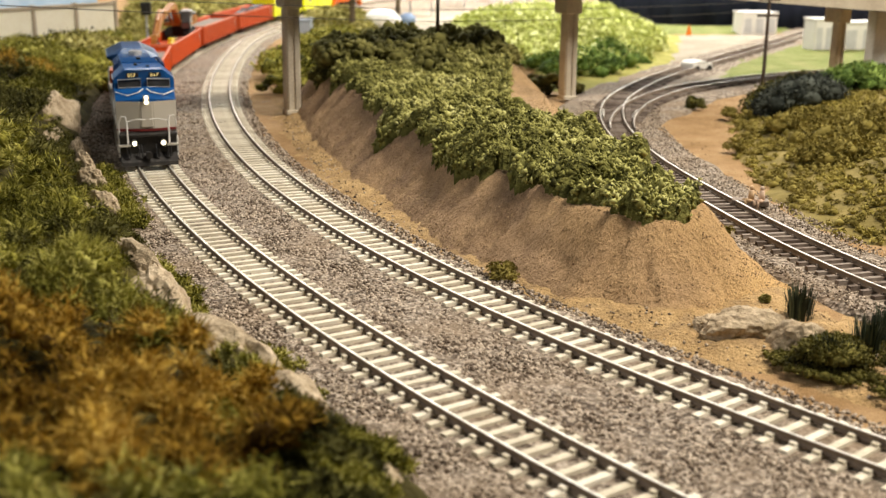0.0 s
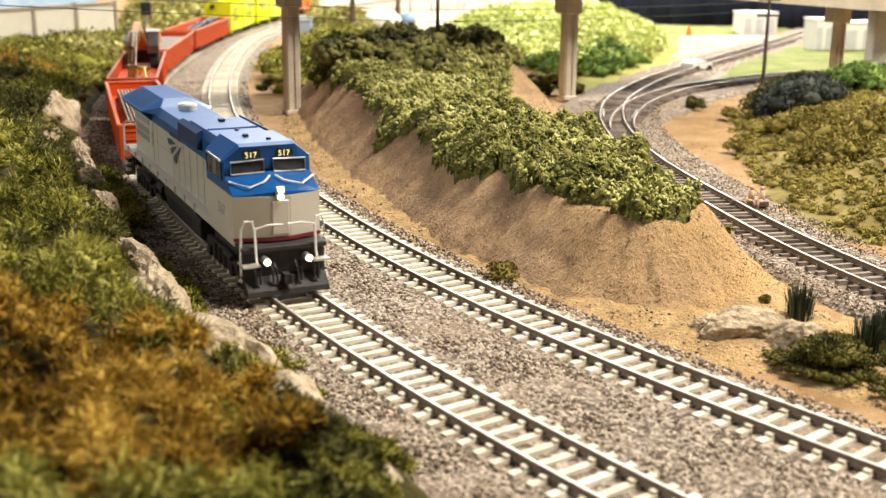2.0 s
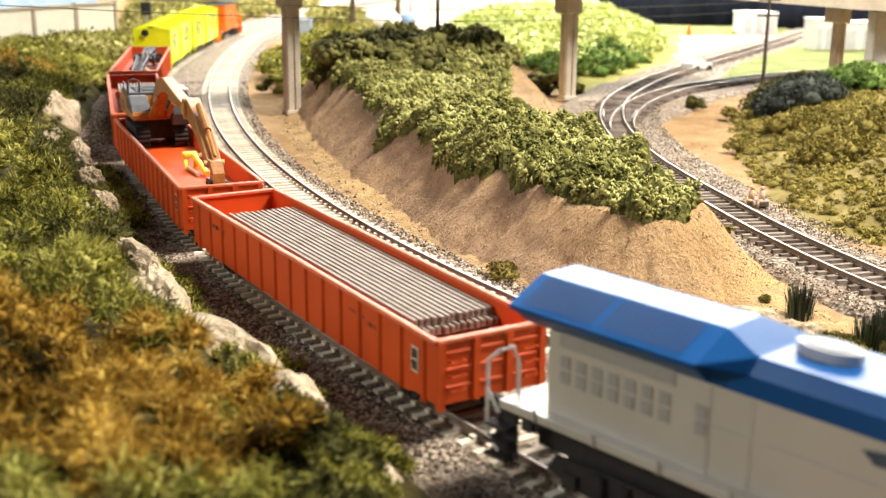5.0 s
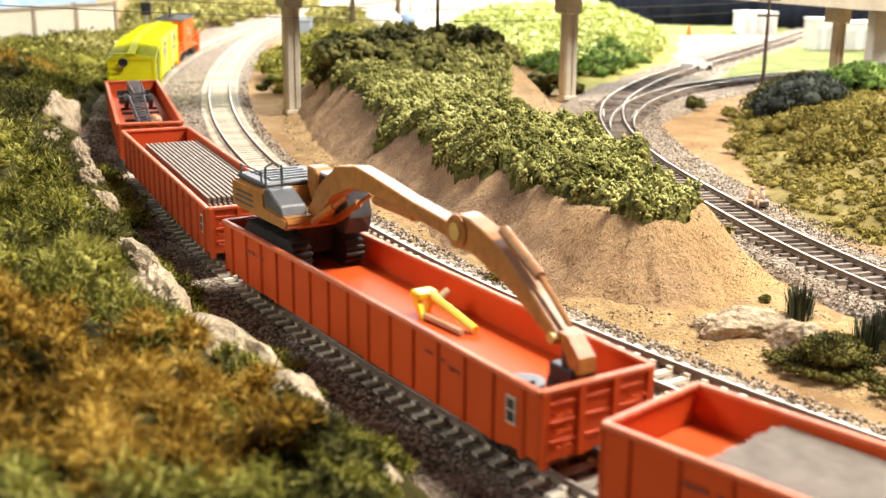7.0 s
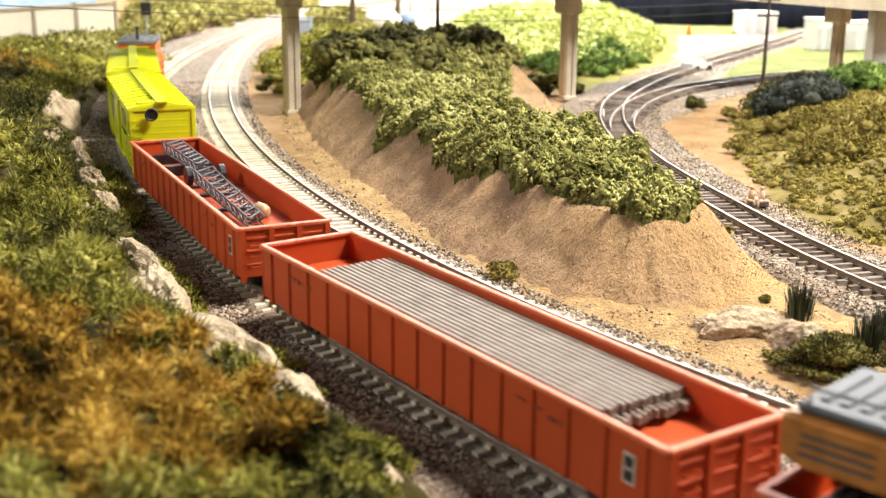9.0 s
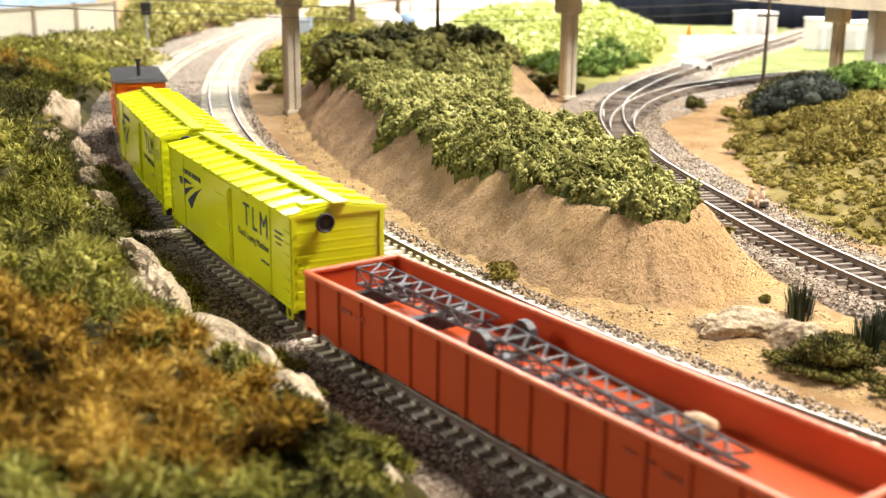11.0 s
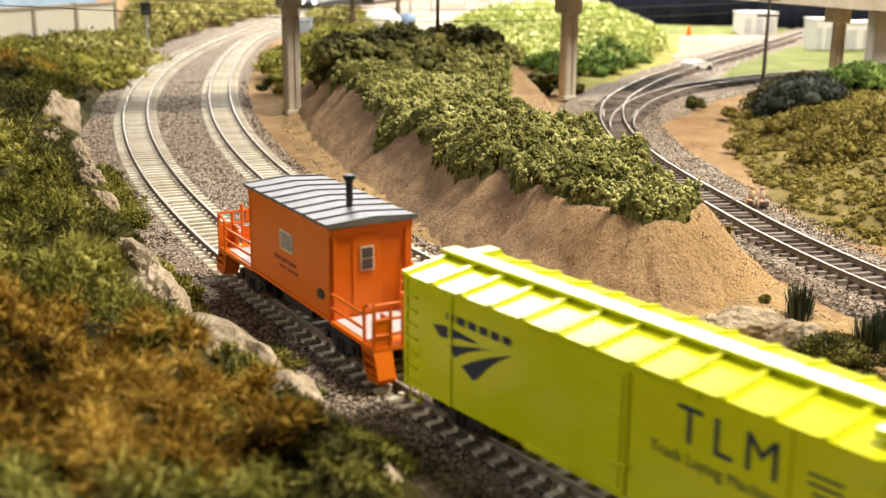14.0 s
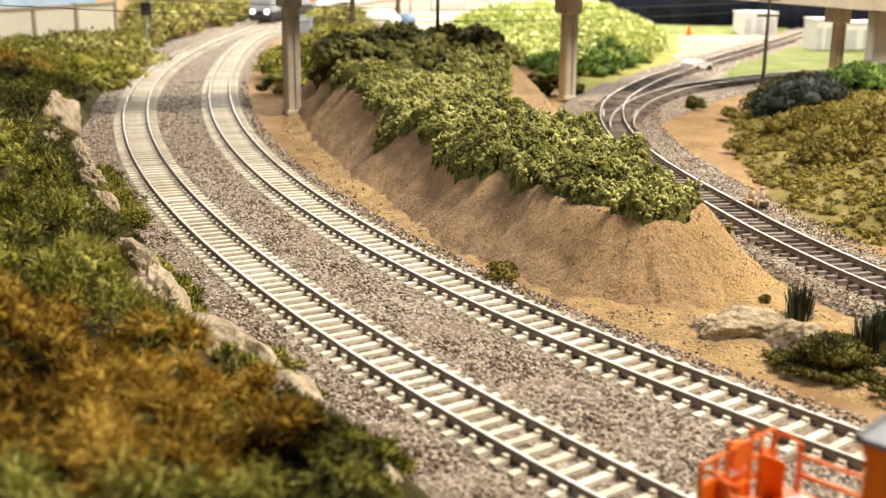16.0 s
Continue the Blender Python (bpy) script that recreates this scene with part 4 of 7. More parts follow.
def lettering(name, text, size, x, y, z, rz, material, parent, label="", spacing=1.0):
    cu = bpy.data.curves.new(name, "FONT")
    cu.body, cu.size, cu.extrude, cu.space_character = text, size, 0.00006, spacing
    tmp = bpy.data.objects.new(name, cu)
    scene.collection.objects.link(tmp)
    dg = bpy.context.evaluated_depsgraph_get()
    me = bpy.data.meshes.new_from_object(tmp.evaluated_get(dg))
    bpy.data.objects.remove(tmp)
    me.transform(pose(x, y, z, 0, 0, rz) @ pose(0, 0, 0, 90))
    me.materials.clear()
    me.materials.append(material)
    ob = new(name, me)
    ob.parent = parent
    if label:
        ob["label"] = label
    return ob


def swoosh(parent, x, z, y, scale, material, out=-1, label="three-banded sweeping emblem"):
    bands = ([(0, 0), (6, 0.9), (12, 0.6), (18, 0.1), (17.5, -0.5), (11, -1.0), (7, -2.2), (3, -2.7)],
             [(6, -4.2), (11, -3.1), (17, -1.6), (24.5, -0.2), (21, -1.1), (15, -3.4), (12, -5.0), (9.5, -6.6)],
             [(12, -8.1), (17, -5.4), (23, -2.6), (32, 0.7), (27, -2.2), (22.5, -5.6), (19.5, -8.7), (17.2, -10.6)])
    bm = bmesh.new()
    for b in bands:
        prism(bm, [(x + p[0] * scale * -out, z + p[1] * scale) for p in b], "y", y, y + out * 0.00012)
    part("emblem", bm, material, parent, label)
    xs = [x + (5.6 + i * 4.5) * scale * -out for i in range(6)]
    for i, a in enumerate(xs):
        bars("wordmark", [(a, a + 3.2 * scale * -out, z + 2.7 * scale, z + 4.7 * scale)], y, material, parent, "", out)


# gondolas
GL, GW, GT, GB = 0.096, 0.0172, 0.029, 0.0105


def gondola(label, paint):
    g = empty("gondola_car", label, "railway car", "gondola cars")
    bm = bmesh.new()
    box(bm, -GL + 0.001, GL - 0.001, -GW + 0.0013, GW - 0.0013, 0.0122, 0.0195)
    box(bm, -GL + 0.004, GL - 0.004, -0.0035, 0.0035, 0.0085, 0.0122)
    part("floor", bm, paint, g)
    for k in (-1, 1):
        bm = bmesh.new()
        y = k * (GW - 0.0007)
        prism(bm, [(-GL, GB), (-GL + 0.012, GB), (-GL + 0.016, GB - 0.0012), (GL - 0.016, GB - 0.0012), (GL - 0.012, GB), (GL, GB), (GL, GT - 0.001), (-GL, GT - 0.001)], "y", y - 0.0005, y + 0.0005)
        side = part("side_wall", bm, paint, g)
        me = None
        n = 15
        for i in range(n):
            x = -GL + 0.0065 + i * (2 * GL - 0.013) / (n - 1)
            if me is None:
                bm = bmesh.new()
                prism(bm, [(-0.0013, 0), (0.0013, 0), (0.0007, 0.0009), (-0.0007, 0.0009)], "z", GB - 0.001, GT - 0.001)
                me = bpy.data.meshes.new("rib")
                bm.to_mesh(me)
                bm.free()
                me.materials.append(paint)
            rib = new("rib", me)
            rib.parent = side
            rib.matrix_basis = pose(x, k * (GW - 0.0003), 0, 0, 0, 0 if k > 0 else 180)
        bm = bmesh.new()
        box(bm, -GL - 0.0004, GL + 0.0004, k * GW - 0.0011, k * GW + 0.0009, GT - 0.0014, GT, 0.0003)
        part("top_rim", bm, M_rim, g)
        bm = bmesh.new()
        box(bm, k * GL - 0.0005, k * GL + 0.0005, -GW + 0.0012, GW - 0.0012, GB, GT - 0.001)
        end = part("end_wall", bm, paint, g)
        for z in (0.0142, 0.0192, 0.0238):
            bm = bmesh.new()
            prism(bm, [(k * GL, z), (k * (GL + 0.0008), z + 0.0006), (k * (GL + 0.0008), z + 0.0012), (k * GL, z + 0.0018)], "y", -GW + 0.0028, GW - 0.0028)
            part("end_rib", bm, paint, end)
        for y in (-GW + 0.0012, GW - 0.0012, -0.0052, 0.0052):
            bm = bmesh.new()
            box(bm, k * GL - 0.0004, k * (GL + 0.0012), y - 0.001, y + 0.001, GB - (0.0016 if abs(y) > 0.01 else 0), GT - 0.001)
            part("end_post", bm, paint, end)
        bm = bmesh.new()
        box(bm, k * GL - 0.0007, k * GL + 0.0011, -GW, GW, GT - 0.0014, GT, 0.0003)
        part("top_rim", bm, M_rim, g)
        for y in (-0.0115, 0.0115):
            for z in (0.0145, 0.0185, 0.0225):
                bm = bmesh.new()
                bent_rod(bm, [(k * GL, y - 0.0022, z), (k * (GL + 0.0022), y - 0.0022, z), (k * (GL + 0.0022), y + 0.0022, z), (k * GL, y + 0.0022, z)], 0.00025, 5)
                part("grab_iron", bm, paint, end)
        coupler(k * (GL - 0.001), g, k)
        bogie(k * 0.072, g)
    # stencilled panel: a pale frame round two black squares, on both sides
    for k in (-1, 1):
        xc = GL - 0.0112 if k < 0 else -GL + 0.0112
        y = k * (GW - 0.0001)
        bars("stencil_frame", [(xc - 0.0019, xc + 0.0019, 0.0165, 0.0236)], y, M_stencil, g, "pale stencil frame", k, 0.0003)
        bars("stencil", [(xc - 0.0014, xc + 0.0014, 0.0171, 0.0198), (xc - 0.0014, xc + 0.0014, 0.0203, 0.023)], y + k * 0.0003, M_black, g, "", k)
        s = -k
        for word in ((s * 0.045, s * 0.0485, 0.0225, 0.0232), (s * 0.05, s * 0.0545, 0.0225, 0.0232), (s * 0.057, s * 0.0595, 0.0212, 0.0224), (s * 0.061, s * 0.063, 0.0212, 0.0224), (-s * 0.075, -s * 0.069, 0.0215, 0.0228), (-s * 0.0665, -s * 0.0615, 0.0215, 0.0228)):
            bars("lettering", [word], k * (GW + 0.0001), M_darkred, g, "dark worn lettering", k, 0.0002)
    return g


M_rim = mat("gondola_rim", [(0.6, 0.13, 0.045), (0.66, 0.17, 0.07)], 200, rough=0.5, fine=500)
M_stencil = mat("stencil_white", [(0.6, 0.52, 0.4), (0.7, 0.62, 0.5)], 200, rough=0.6)
M_darkred = mat("worn_dark_paint", [(0.2, 0.03, 0.015), (0.3, 0.05, 0.02)], 600, rough=0.6)

g_first = gondola("orange-red open gondola car carrying a stack of rails", M_orange_red)
g_second = gondola("orange-red open gondola car carrying an excavator", M_orange_red)
g_third = gondola("faded brick-red gondola car loaded with a wide stack of rails", M_brick)
g_fourth = gondola("faded brick-red gondola car loaded with a lattice crane boom", M_brick)


def rail_stack(x0, x1, label, top=0.0262):
    st = empty("rail_stack", label, "rail stack", "stacks of rails")
    n = 13
    me = None
    for layer, (z, cut) in enumerate(((top, 0.0), (top - 0.0024, 0.003))):
        for i in range(n):
            y = -0.0103 + i * 0.0021
            bm = bmesh.new()
            a, b = x0 - cut - random.uniform(0, 0.0015), x1 + cut + random.uniform(0, 0.0015)
            for q0, q1, w in ((z - 0.0021, z - 0.0016, 0.0014), (z - 0.0016, z - 0.0007, 0.0006), (z - 0.0007, z, 0.0011)):
                box(bm, a, b, y - w / 2, y + w / 2, q0, q1)
            part("rail", bm, M_railload, st)
    for x in np.linspace(x0 + 0.008, x1 - 0.008, 4):
        bm = bmesh.new()
        box(bm, x - 0.0012, x + 0.0012, -0.0125, 0.0155, 0.0195, top - 0.0045)
        part("bearer", bm, M_tan, st, "wooden bearer")
    return st


stack_first = rail_stack(-0.072, 0.072, "bundle of grey-brown rails lying in the gondola")
stack_third = rail_stack(-0.0665, 0.0675, "bundle of grey-brown rails lying in the third gondola")


# crane boom load: a black lattice mast with wheelsets
def lattice_load():
    ob = empty("lattice_boom", "black lattice crane boom lying in the gondola", "crane boom")
    for x0, x1, z0, z1, yc in ((-0.02, 0.064, 0.0285, 0.0235, -0.001), (-0.088, -0.026, 0.0295, 0.0285, 0.001)):
        bm = bmesh.new()
        w, h = 0.0046, 0.0052
        cor = [(-w, 0), (w, 0), (w, h), (-w, h)]
        n = 11 if x1 > 0 else 8
        for cy, cz in cor:
            tube(bm, (x0, yc + cy, z0 - h + cz), (x1, yc + cy * 0.7, z1 - h * 0.6 + cz * 0.7), 0.00045, 6)
        for i in range(n):
            u, v = i / n, (i + 1) / n
            def pt(q, c):
                k = 1 - 0.3 * q
                return (x0 + (x1 - x0) * q, yc + c[0] * k, z0 - h + (z1 - z0 + 0.4 * h) * q + c[1] * k)
            for a, b in ((0, 1), (1, 2), (2, 3), (3, 0)):
                tube(bm, pt(u, cor[a]), pt(v, cor[b]), 0.00032, 5)
                tube(bm, pt(u, cor[a]), pt(u, cor[b]), 0.00028, 5)
        part("lattice_section", bm, M_boomgrey, ob)
    for x in (-0.019,):
        bm = bmesh.new()
        for y in (-0.0075, 0.0075):
            tube(bm, (x, y - 0.0012, 0.0252), (x, y + 0.0012, 0.0252), 0.0044, 14)
        tube(bm, (x, -0.009, 0.0252), (x, 0.009, 0.0252), 0.001, 8)
        part("wheel_pair", bm, M_black, ob)
    for x in (-0.08, -0.05, -0.019, 0.0, 0.03):
        bm = bmesh.new()
        box(bm, x - 0.0015, x + 0.0015, -0.011, 0.011, 0.0195, 0.0208 if x > -0.03 else 0.0243)
        part("bearer", bm, M_black, ob)
    return ob


lattice = lattice_load()


def sack():
    bm = bmesh.new()
    bmesh.ops.create_icosphere(bm, subdivisions=3, radius=1.0)
    for v in bm.verts:
        v.co *= 1 + 0.3 * noise.noise(v.co * 1.7) + 0.1 * noise.noise(v.co * 5)
        v.co = Vector((v.co.x * 0.0048 + 0.046, v.co.y * 0.0034 + 0.006, v.co.z * 0.0035 + 0.0222))
    return tagged(mesh_object("sack", bm, M_tan, smooth=True), "crumpled tan sack lying beside the lattice boom", "sack")


load_sack = sack()


def excavator():
    e = empty("excavator", "tan-orange tracked excavator with a long raised boom", "excavator")
    for k in (-1, 1):
        bm = bmesh.new()
        y = k * 0.0098
        prism(bm, [(-0.0875, 0.0195), (-0.0865, 0.0163), (-0.084, 0.0142), (-0.05, 0.0142), (-0.0468, 0.0162), (-0.0455, 0.0196), (-0.0465, 0.0228), (-0.0495, 0.0252), (-0.083, 0.0252), (-0.0865, 0.0228)], "y", y - 0.0032, y + 0.0032)
        crawl = part("crawler_track", bm, M_underframe, e)
        for i in range(13):
            x = -0.084 + i * 0.0028
            bm = bmesh.new()
            box(bm, x, x + 0.0015, y - 0.0035, y + 0.0035, 0.0249, 0.0257)
            part("track_shoe", bm, M_underframe, crawl)
        for i in range(6):
            a = radians(-60 + i * 24)
            bm = bmesh.new()
            tube(bm, (-0.0508 + 0.0054 * math.cos(a), y - 0.0035, 0.0197 + 0.0054 * math.sin(a)), (-0.0508 + 0.0054 * math.cos(a), y + 0.0035, 0.0197 + 0.0054 * math.sin(a)), 0.0007, 6)
            part("track_shoe", bm, M_underframe, crawl)
    bm = bmesh.new()
    box(bm, -0.078, -0.056, -0.007, 0.007, 0.018, 0.0275)
    tube(bm, (-0.067, 0, 0.0275), (-0.067, 0, 0.0295), 0.0085, 20)
    part("undercarriage", bm, M_underframe, e)
    bm = bmesh.new()
    prism(bm, [(-0.0945, 0.0305), (-0.0905, 0.0288), (-0.049, 0.0288), (-0.048, 0.0305), (-0.049, 0.033), (-0.066, 0.034), (-0.067, 0.0392), (-0.0945, 0.0392)], "y", -0.0145, 0.0145)
    bmesh.ops.bevel(bm, geom=bm.edges[:], offset=0.0007, segments=2, affect="EDGES")
    house = part("house", bm, M_exc, e)
    bm = bmesh.new()
    box(bm, -0.0925, -0.069, -0.013, 0.0135, 0.0392, 0.0412, 0.0006)
    for i in range(5):
        box(bm, -0.09 + i * 0.004, -0.088 + i * 0.004, -0.009, 0.009, 0.0412, 0.0417)
    part("engine_cover", bm, M_excgrey, house, "dark grey engine cover")
    bm = bmesh.new()
    prism(bm, [(-0.062, 0.0275), (-0.0425, 0.0265), (-0.0405, 0.033), (-0.0445, 0.0438), (-0.061, 0.0442)], "y", 0.0048, 0.0142)
    bmesh.ops.bevel(bm, geom=bm.edges[:], offset=0.0006, segments=1, affect="EDGES")
    cab = part("cab", bm, M_glass, e, "dark glazed operator cab")
    bm = bmesh.new()
    box(bm, -0.0618, -0.0438, 0.0044, 0.0146, 0.0441, 0.0452, 0.0003)
    part("roof", bm, M_greypale, cab, "pale grey cab roof")
    for x, z in ((-0.0612, 0.0442), (-0.0445, 0.0438)):
        bm = bmesh.new()
        tube(bm, (x + (0.0002 if x < -0.05 else 0.0022), 0.0047, 0.0275), (x, 0.0047, z), 0.0005, 6)
        part("pillar", bm, M_black, cab)
    bm = bmesh.new()
    prism(bm, [(-0.0665, 0.0338), (-0.0515, 0.0328), (-0.0535, 0.0362), (-0.0625, 0.0402), (-0.0665, 0.0402)], "y", -0.0142, -0.0045)
    bmesh.ops.bevel(bm, geom=bm.edges[:], offset=0.0005, segments=1, affect="EDGES")
    part("console", bm, M_boomgrey, house, "dark grey service console and steps")
    for i in range(3):
        bm = bmesh.new()
        box(bm, -0.0905 + i * 0.0002, -0.0755, -0.01485, -0.0145, 0.0316 + i * 0.0019, 0.0322 + i * 0.0019)
        part("side_louvre", bm, M_excgrey, house)
    bm = bmesh.new()
    prism(bm, [(-0.068, 0.034), (-0.06, 0.034), (-0.06, 0.0445), (-0.0625, 0.0462), (-0.068, 0.0462)], "y", 0.003, 0.0095)
    bmesh.ops.bevel(bm, geom=bm.edges[:], offset=0.0005, segments=1, affect="EDGES")
    part("filter_box", bm, M_exc, house)
    bm = bmesh.new()
    bent_rod(bm, [(-0.066, -0.0135, 0.034), (-0.066, -0.0135, 0.0475), (-0.066, -0.0105, 0.0488), (-0.066, -0.0075, 0.0475), (-0.066, -0.0075, 0.034)], 0.0005)
    bent_rod(bm, [(-0.066, -0.0135, 0.041), (-0.066, -0.0075, 0.041)], 0.0004)
    bent_rod(bm, [(-0.09, -0.0125, 0.0412), (-0.09, -0.0125, 0.0445), (-0.072, -0.0125, 0.0445), (-0.072, -0.0125, 0.0412)], 0.0004)
    part("handrail", bm, M_excgrey, e)
    bm = bmesh.new()
    prism(bm, [(-0.0575, 0.036), (-0.051, 0.0345), (-0.036, 0.0475), (-0.024, 0.0522), (-0.012, 0.0534), (0.008, 0.0522), (0.034, 0.0495), (0.0395, 0.0505), (0.0395, 0.0535), (0.012, 0.0562), (-0.0085, 0.059), (-0.02, 0.0602), (-0.034, 0.058), (-0.047, 0.0488)], "y", -0.0034, 0.0022)
    bmesh.ops.bevel(bm, geom=bm.edges[:], offset=0.0004, segments=1, affect="EDGES")
    boom = part("boom", bm, M_exc, e)
    for y in (-0.0052, 0.0038):
        bm = bmesh.new()
        tube(bm, (-0.046, y, 0.0372), (-0.031, y, 0.0455), 0.0013, 10)
        tube(bm, (-0.031, y, 0.0455), (-0.022, y, 0.0502), 0.0007, 8)
        part("lift_cylinder", bm, M_exc, boom)
    bm = bmesh.new()
    tube(bm, (-0.012, -0.0006, 0.0508), (0.012, -0.0006, 0.0505), 0.0014, 10)
    tube(bm, (0.012, -0.0006, 0.0505), (0.0345, -0.0006, 0.0518), 0.0008, 8)
    part("stick_cylinder", bm, M_exc, boom)
    bm = bmesh.new()
    prism(bm, [(0.0345, 0.0505), (0.0345, 0.0545), (0.0385, 0.0574), (0.0435, 0.0572), (0.052, 0.055), (0.059, 0.0522), (0.0735, 0.0438), (0.0845, 0.0362), (0.0852, 0.0342), (0.0825, 0.0333), (0.061, 0.0434), (0.046, 0.0478), (0.0385, 0.0478)], "y", -0.0034, 0.0028)
    bmesh.ops.bevel(bm, geom=bm.edges[:], offset=0.0004, segments=1, affect="EDGES")
    stick = part("stick", bm, M_exc, e)
    for x, z, q in ((0.039, 0.0525, 0.0025), (0.0828, 0.0353, 0.0014)):
        bm = bmesh.new()
        tube(bm, (x, -0.0046, z), (x, 0.004, z), q, 14)
        part("pivot_pin", bm, M_brass, stick, "brass-coloured pivot pin")
    bm = bmesh.new()
    tube(bm, (0.039, -0.004, 0.0525), (0.039, 0.0034, 0.0525), 0.0047, 24)
    part("knuckle", bm, M_exc, stick)
    bm = bmesh.new()
    tube(bm, (0.056, -0.0002, 0.0562), (0.0725, -0.0002, 0.0478), 0.0016, 10)
    tube(bm, (0.0725, -0.0002, 0.0478), (0.085, -0.0002, 0.0385), 0.0008, 8)
    part("bucket_cylinder", bm, M_exc, stick)
    bm = bmesh.new()
    prism(bm, [(0.082, 0.0372), (0.0875, 0.0368), (0.0922, 0.0325), (0.0925, 0.0285), (0.0895, 0.0275), (0.0868, 0.0318)], "y", -0.0028, 0.0022)
    part("grapple_link", bm, M_exc, stick)
    bm = bmesh.new()
    tube(bm, (0.0862, 0, 0.0285), (0.0862, 0, 0.0335), 0.0028, 12)
    box(bm, 0.0815, 0.091, -0.004, 0.004, 0.0248, 0.029, 0.0006)
    for k in (-1, 1):
        prism(bm, [(0.0862, 0.0258), (0.0862 + k * 0.0052, 0.0252), (0.0862 + k * 0.0058, 0.0222), (0.0862 + k * 0.0025, 0.0196), (0.0862 + k * 0.0035, 0.0225)], "y", -0.0035, 0.0035)
    part("grapple", bm, M_black, e, "black timber grapple")
    for o in e.children:
        if o.name.split(".")[0] in ("crawler_track", "undercarriage", "house", "cab", "handrail"):
            o.matrix_basis = pose(0, 0, 0.0056)
    return e


M_brass = mat("brass_pin", [(0.55, 0.36, 0.1), (0.65, 0.44, 0.14)], 200, rough=0.4)
digger = excavator()


def tool():
    t = empty("hydraulic_attachment", "bright yellow hydraulic attachment lying on the gondola floor", "machine attachment")
    bm = bmesh.new()
    box(bm, 0.0085, 0.0135, -0.0005, 0.0068, 0.0248, 0.0275, 0.0006)
    prism(bm, [(0.0095, 0.025), (0.0125, 0.025), (0.016, 0.0195), (0.014, 0.0195)], "y", -0.0002, 0.0014)
    prism(bm, [(0.0095, 0.025), (0.0125, 0.025), (0.0095, 0.0195), (0.0075, 0.0195)], "y", 0.005, 0.0066)
    part("bracket", bm, M_brightyellow, t)
    bm = bmesh.new()
    tube(bm, (0.0125, 0.0045, 0.0262), (0.034, 0.0065, 0.0209), 0.0013, 10)
    part("arm", bm, M_brightyellow, t)
    bm = bmesh.new()
    tube(bm, (0.012, 0.001, 0.0207), (0.033, 0.0025, 0.0205), 0.001, 8)
    part("rod", bm, M_tan, t, "tan rod")
    bm = bmesh.new()
    tube(bm, (0.0145, 0.0065, 0.0255), (0.0145, 0.0095, 0.0272), 0.0011, 10)
    part("valve", bm, M_tan, t)
    return t


attachment = tool()


def drum():
    bm = bmesh.new()
    tube(bm, (0.074, -0.0055, 0.0195), (0.074, -0.0055, 0.0215), 0.0055, 20)
    tube(bm, (0.074, -0.0055, 0.0215), (0.074, -0.0055, 0.0223), 0.003, 16)
    return tagged(mesh_object("iron_disc", bm, M_excgrey), "flat dark grey iron disc on the gondola floor", "iron disc")


disc = drum()

# boxcars
BL, BW, BE, BR, BB = 0.072, 0.0163, 0.0425, 0.0452, 0.011


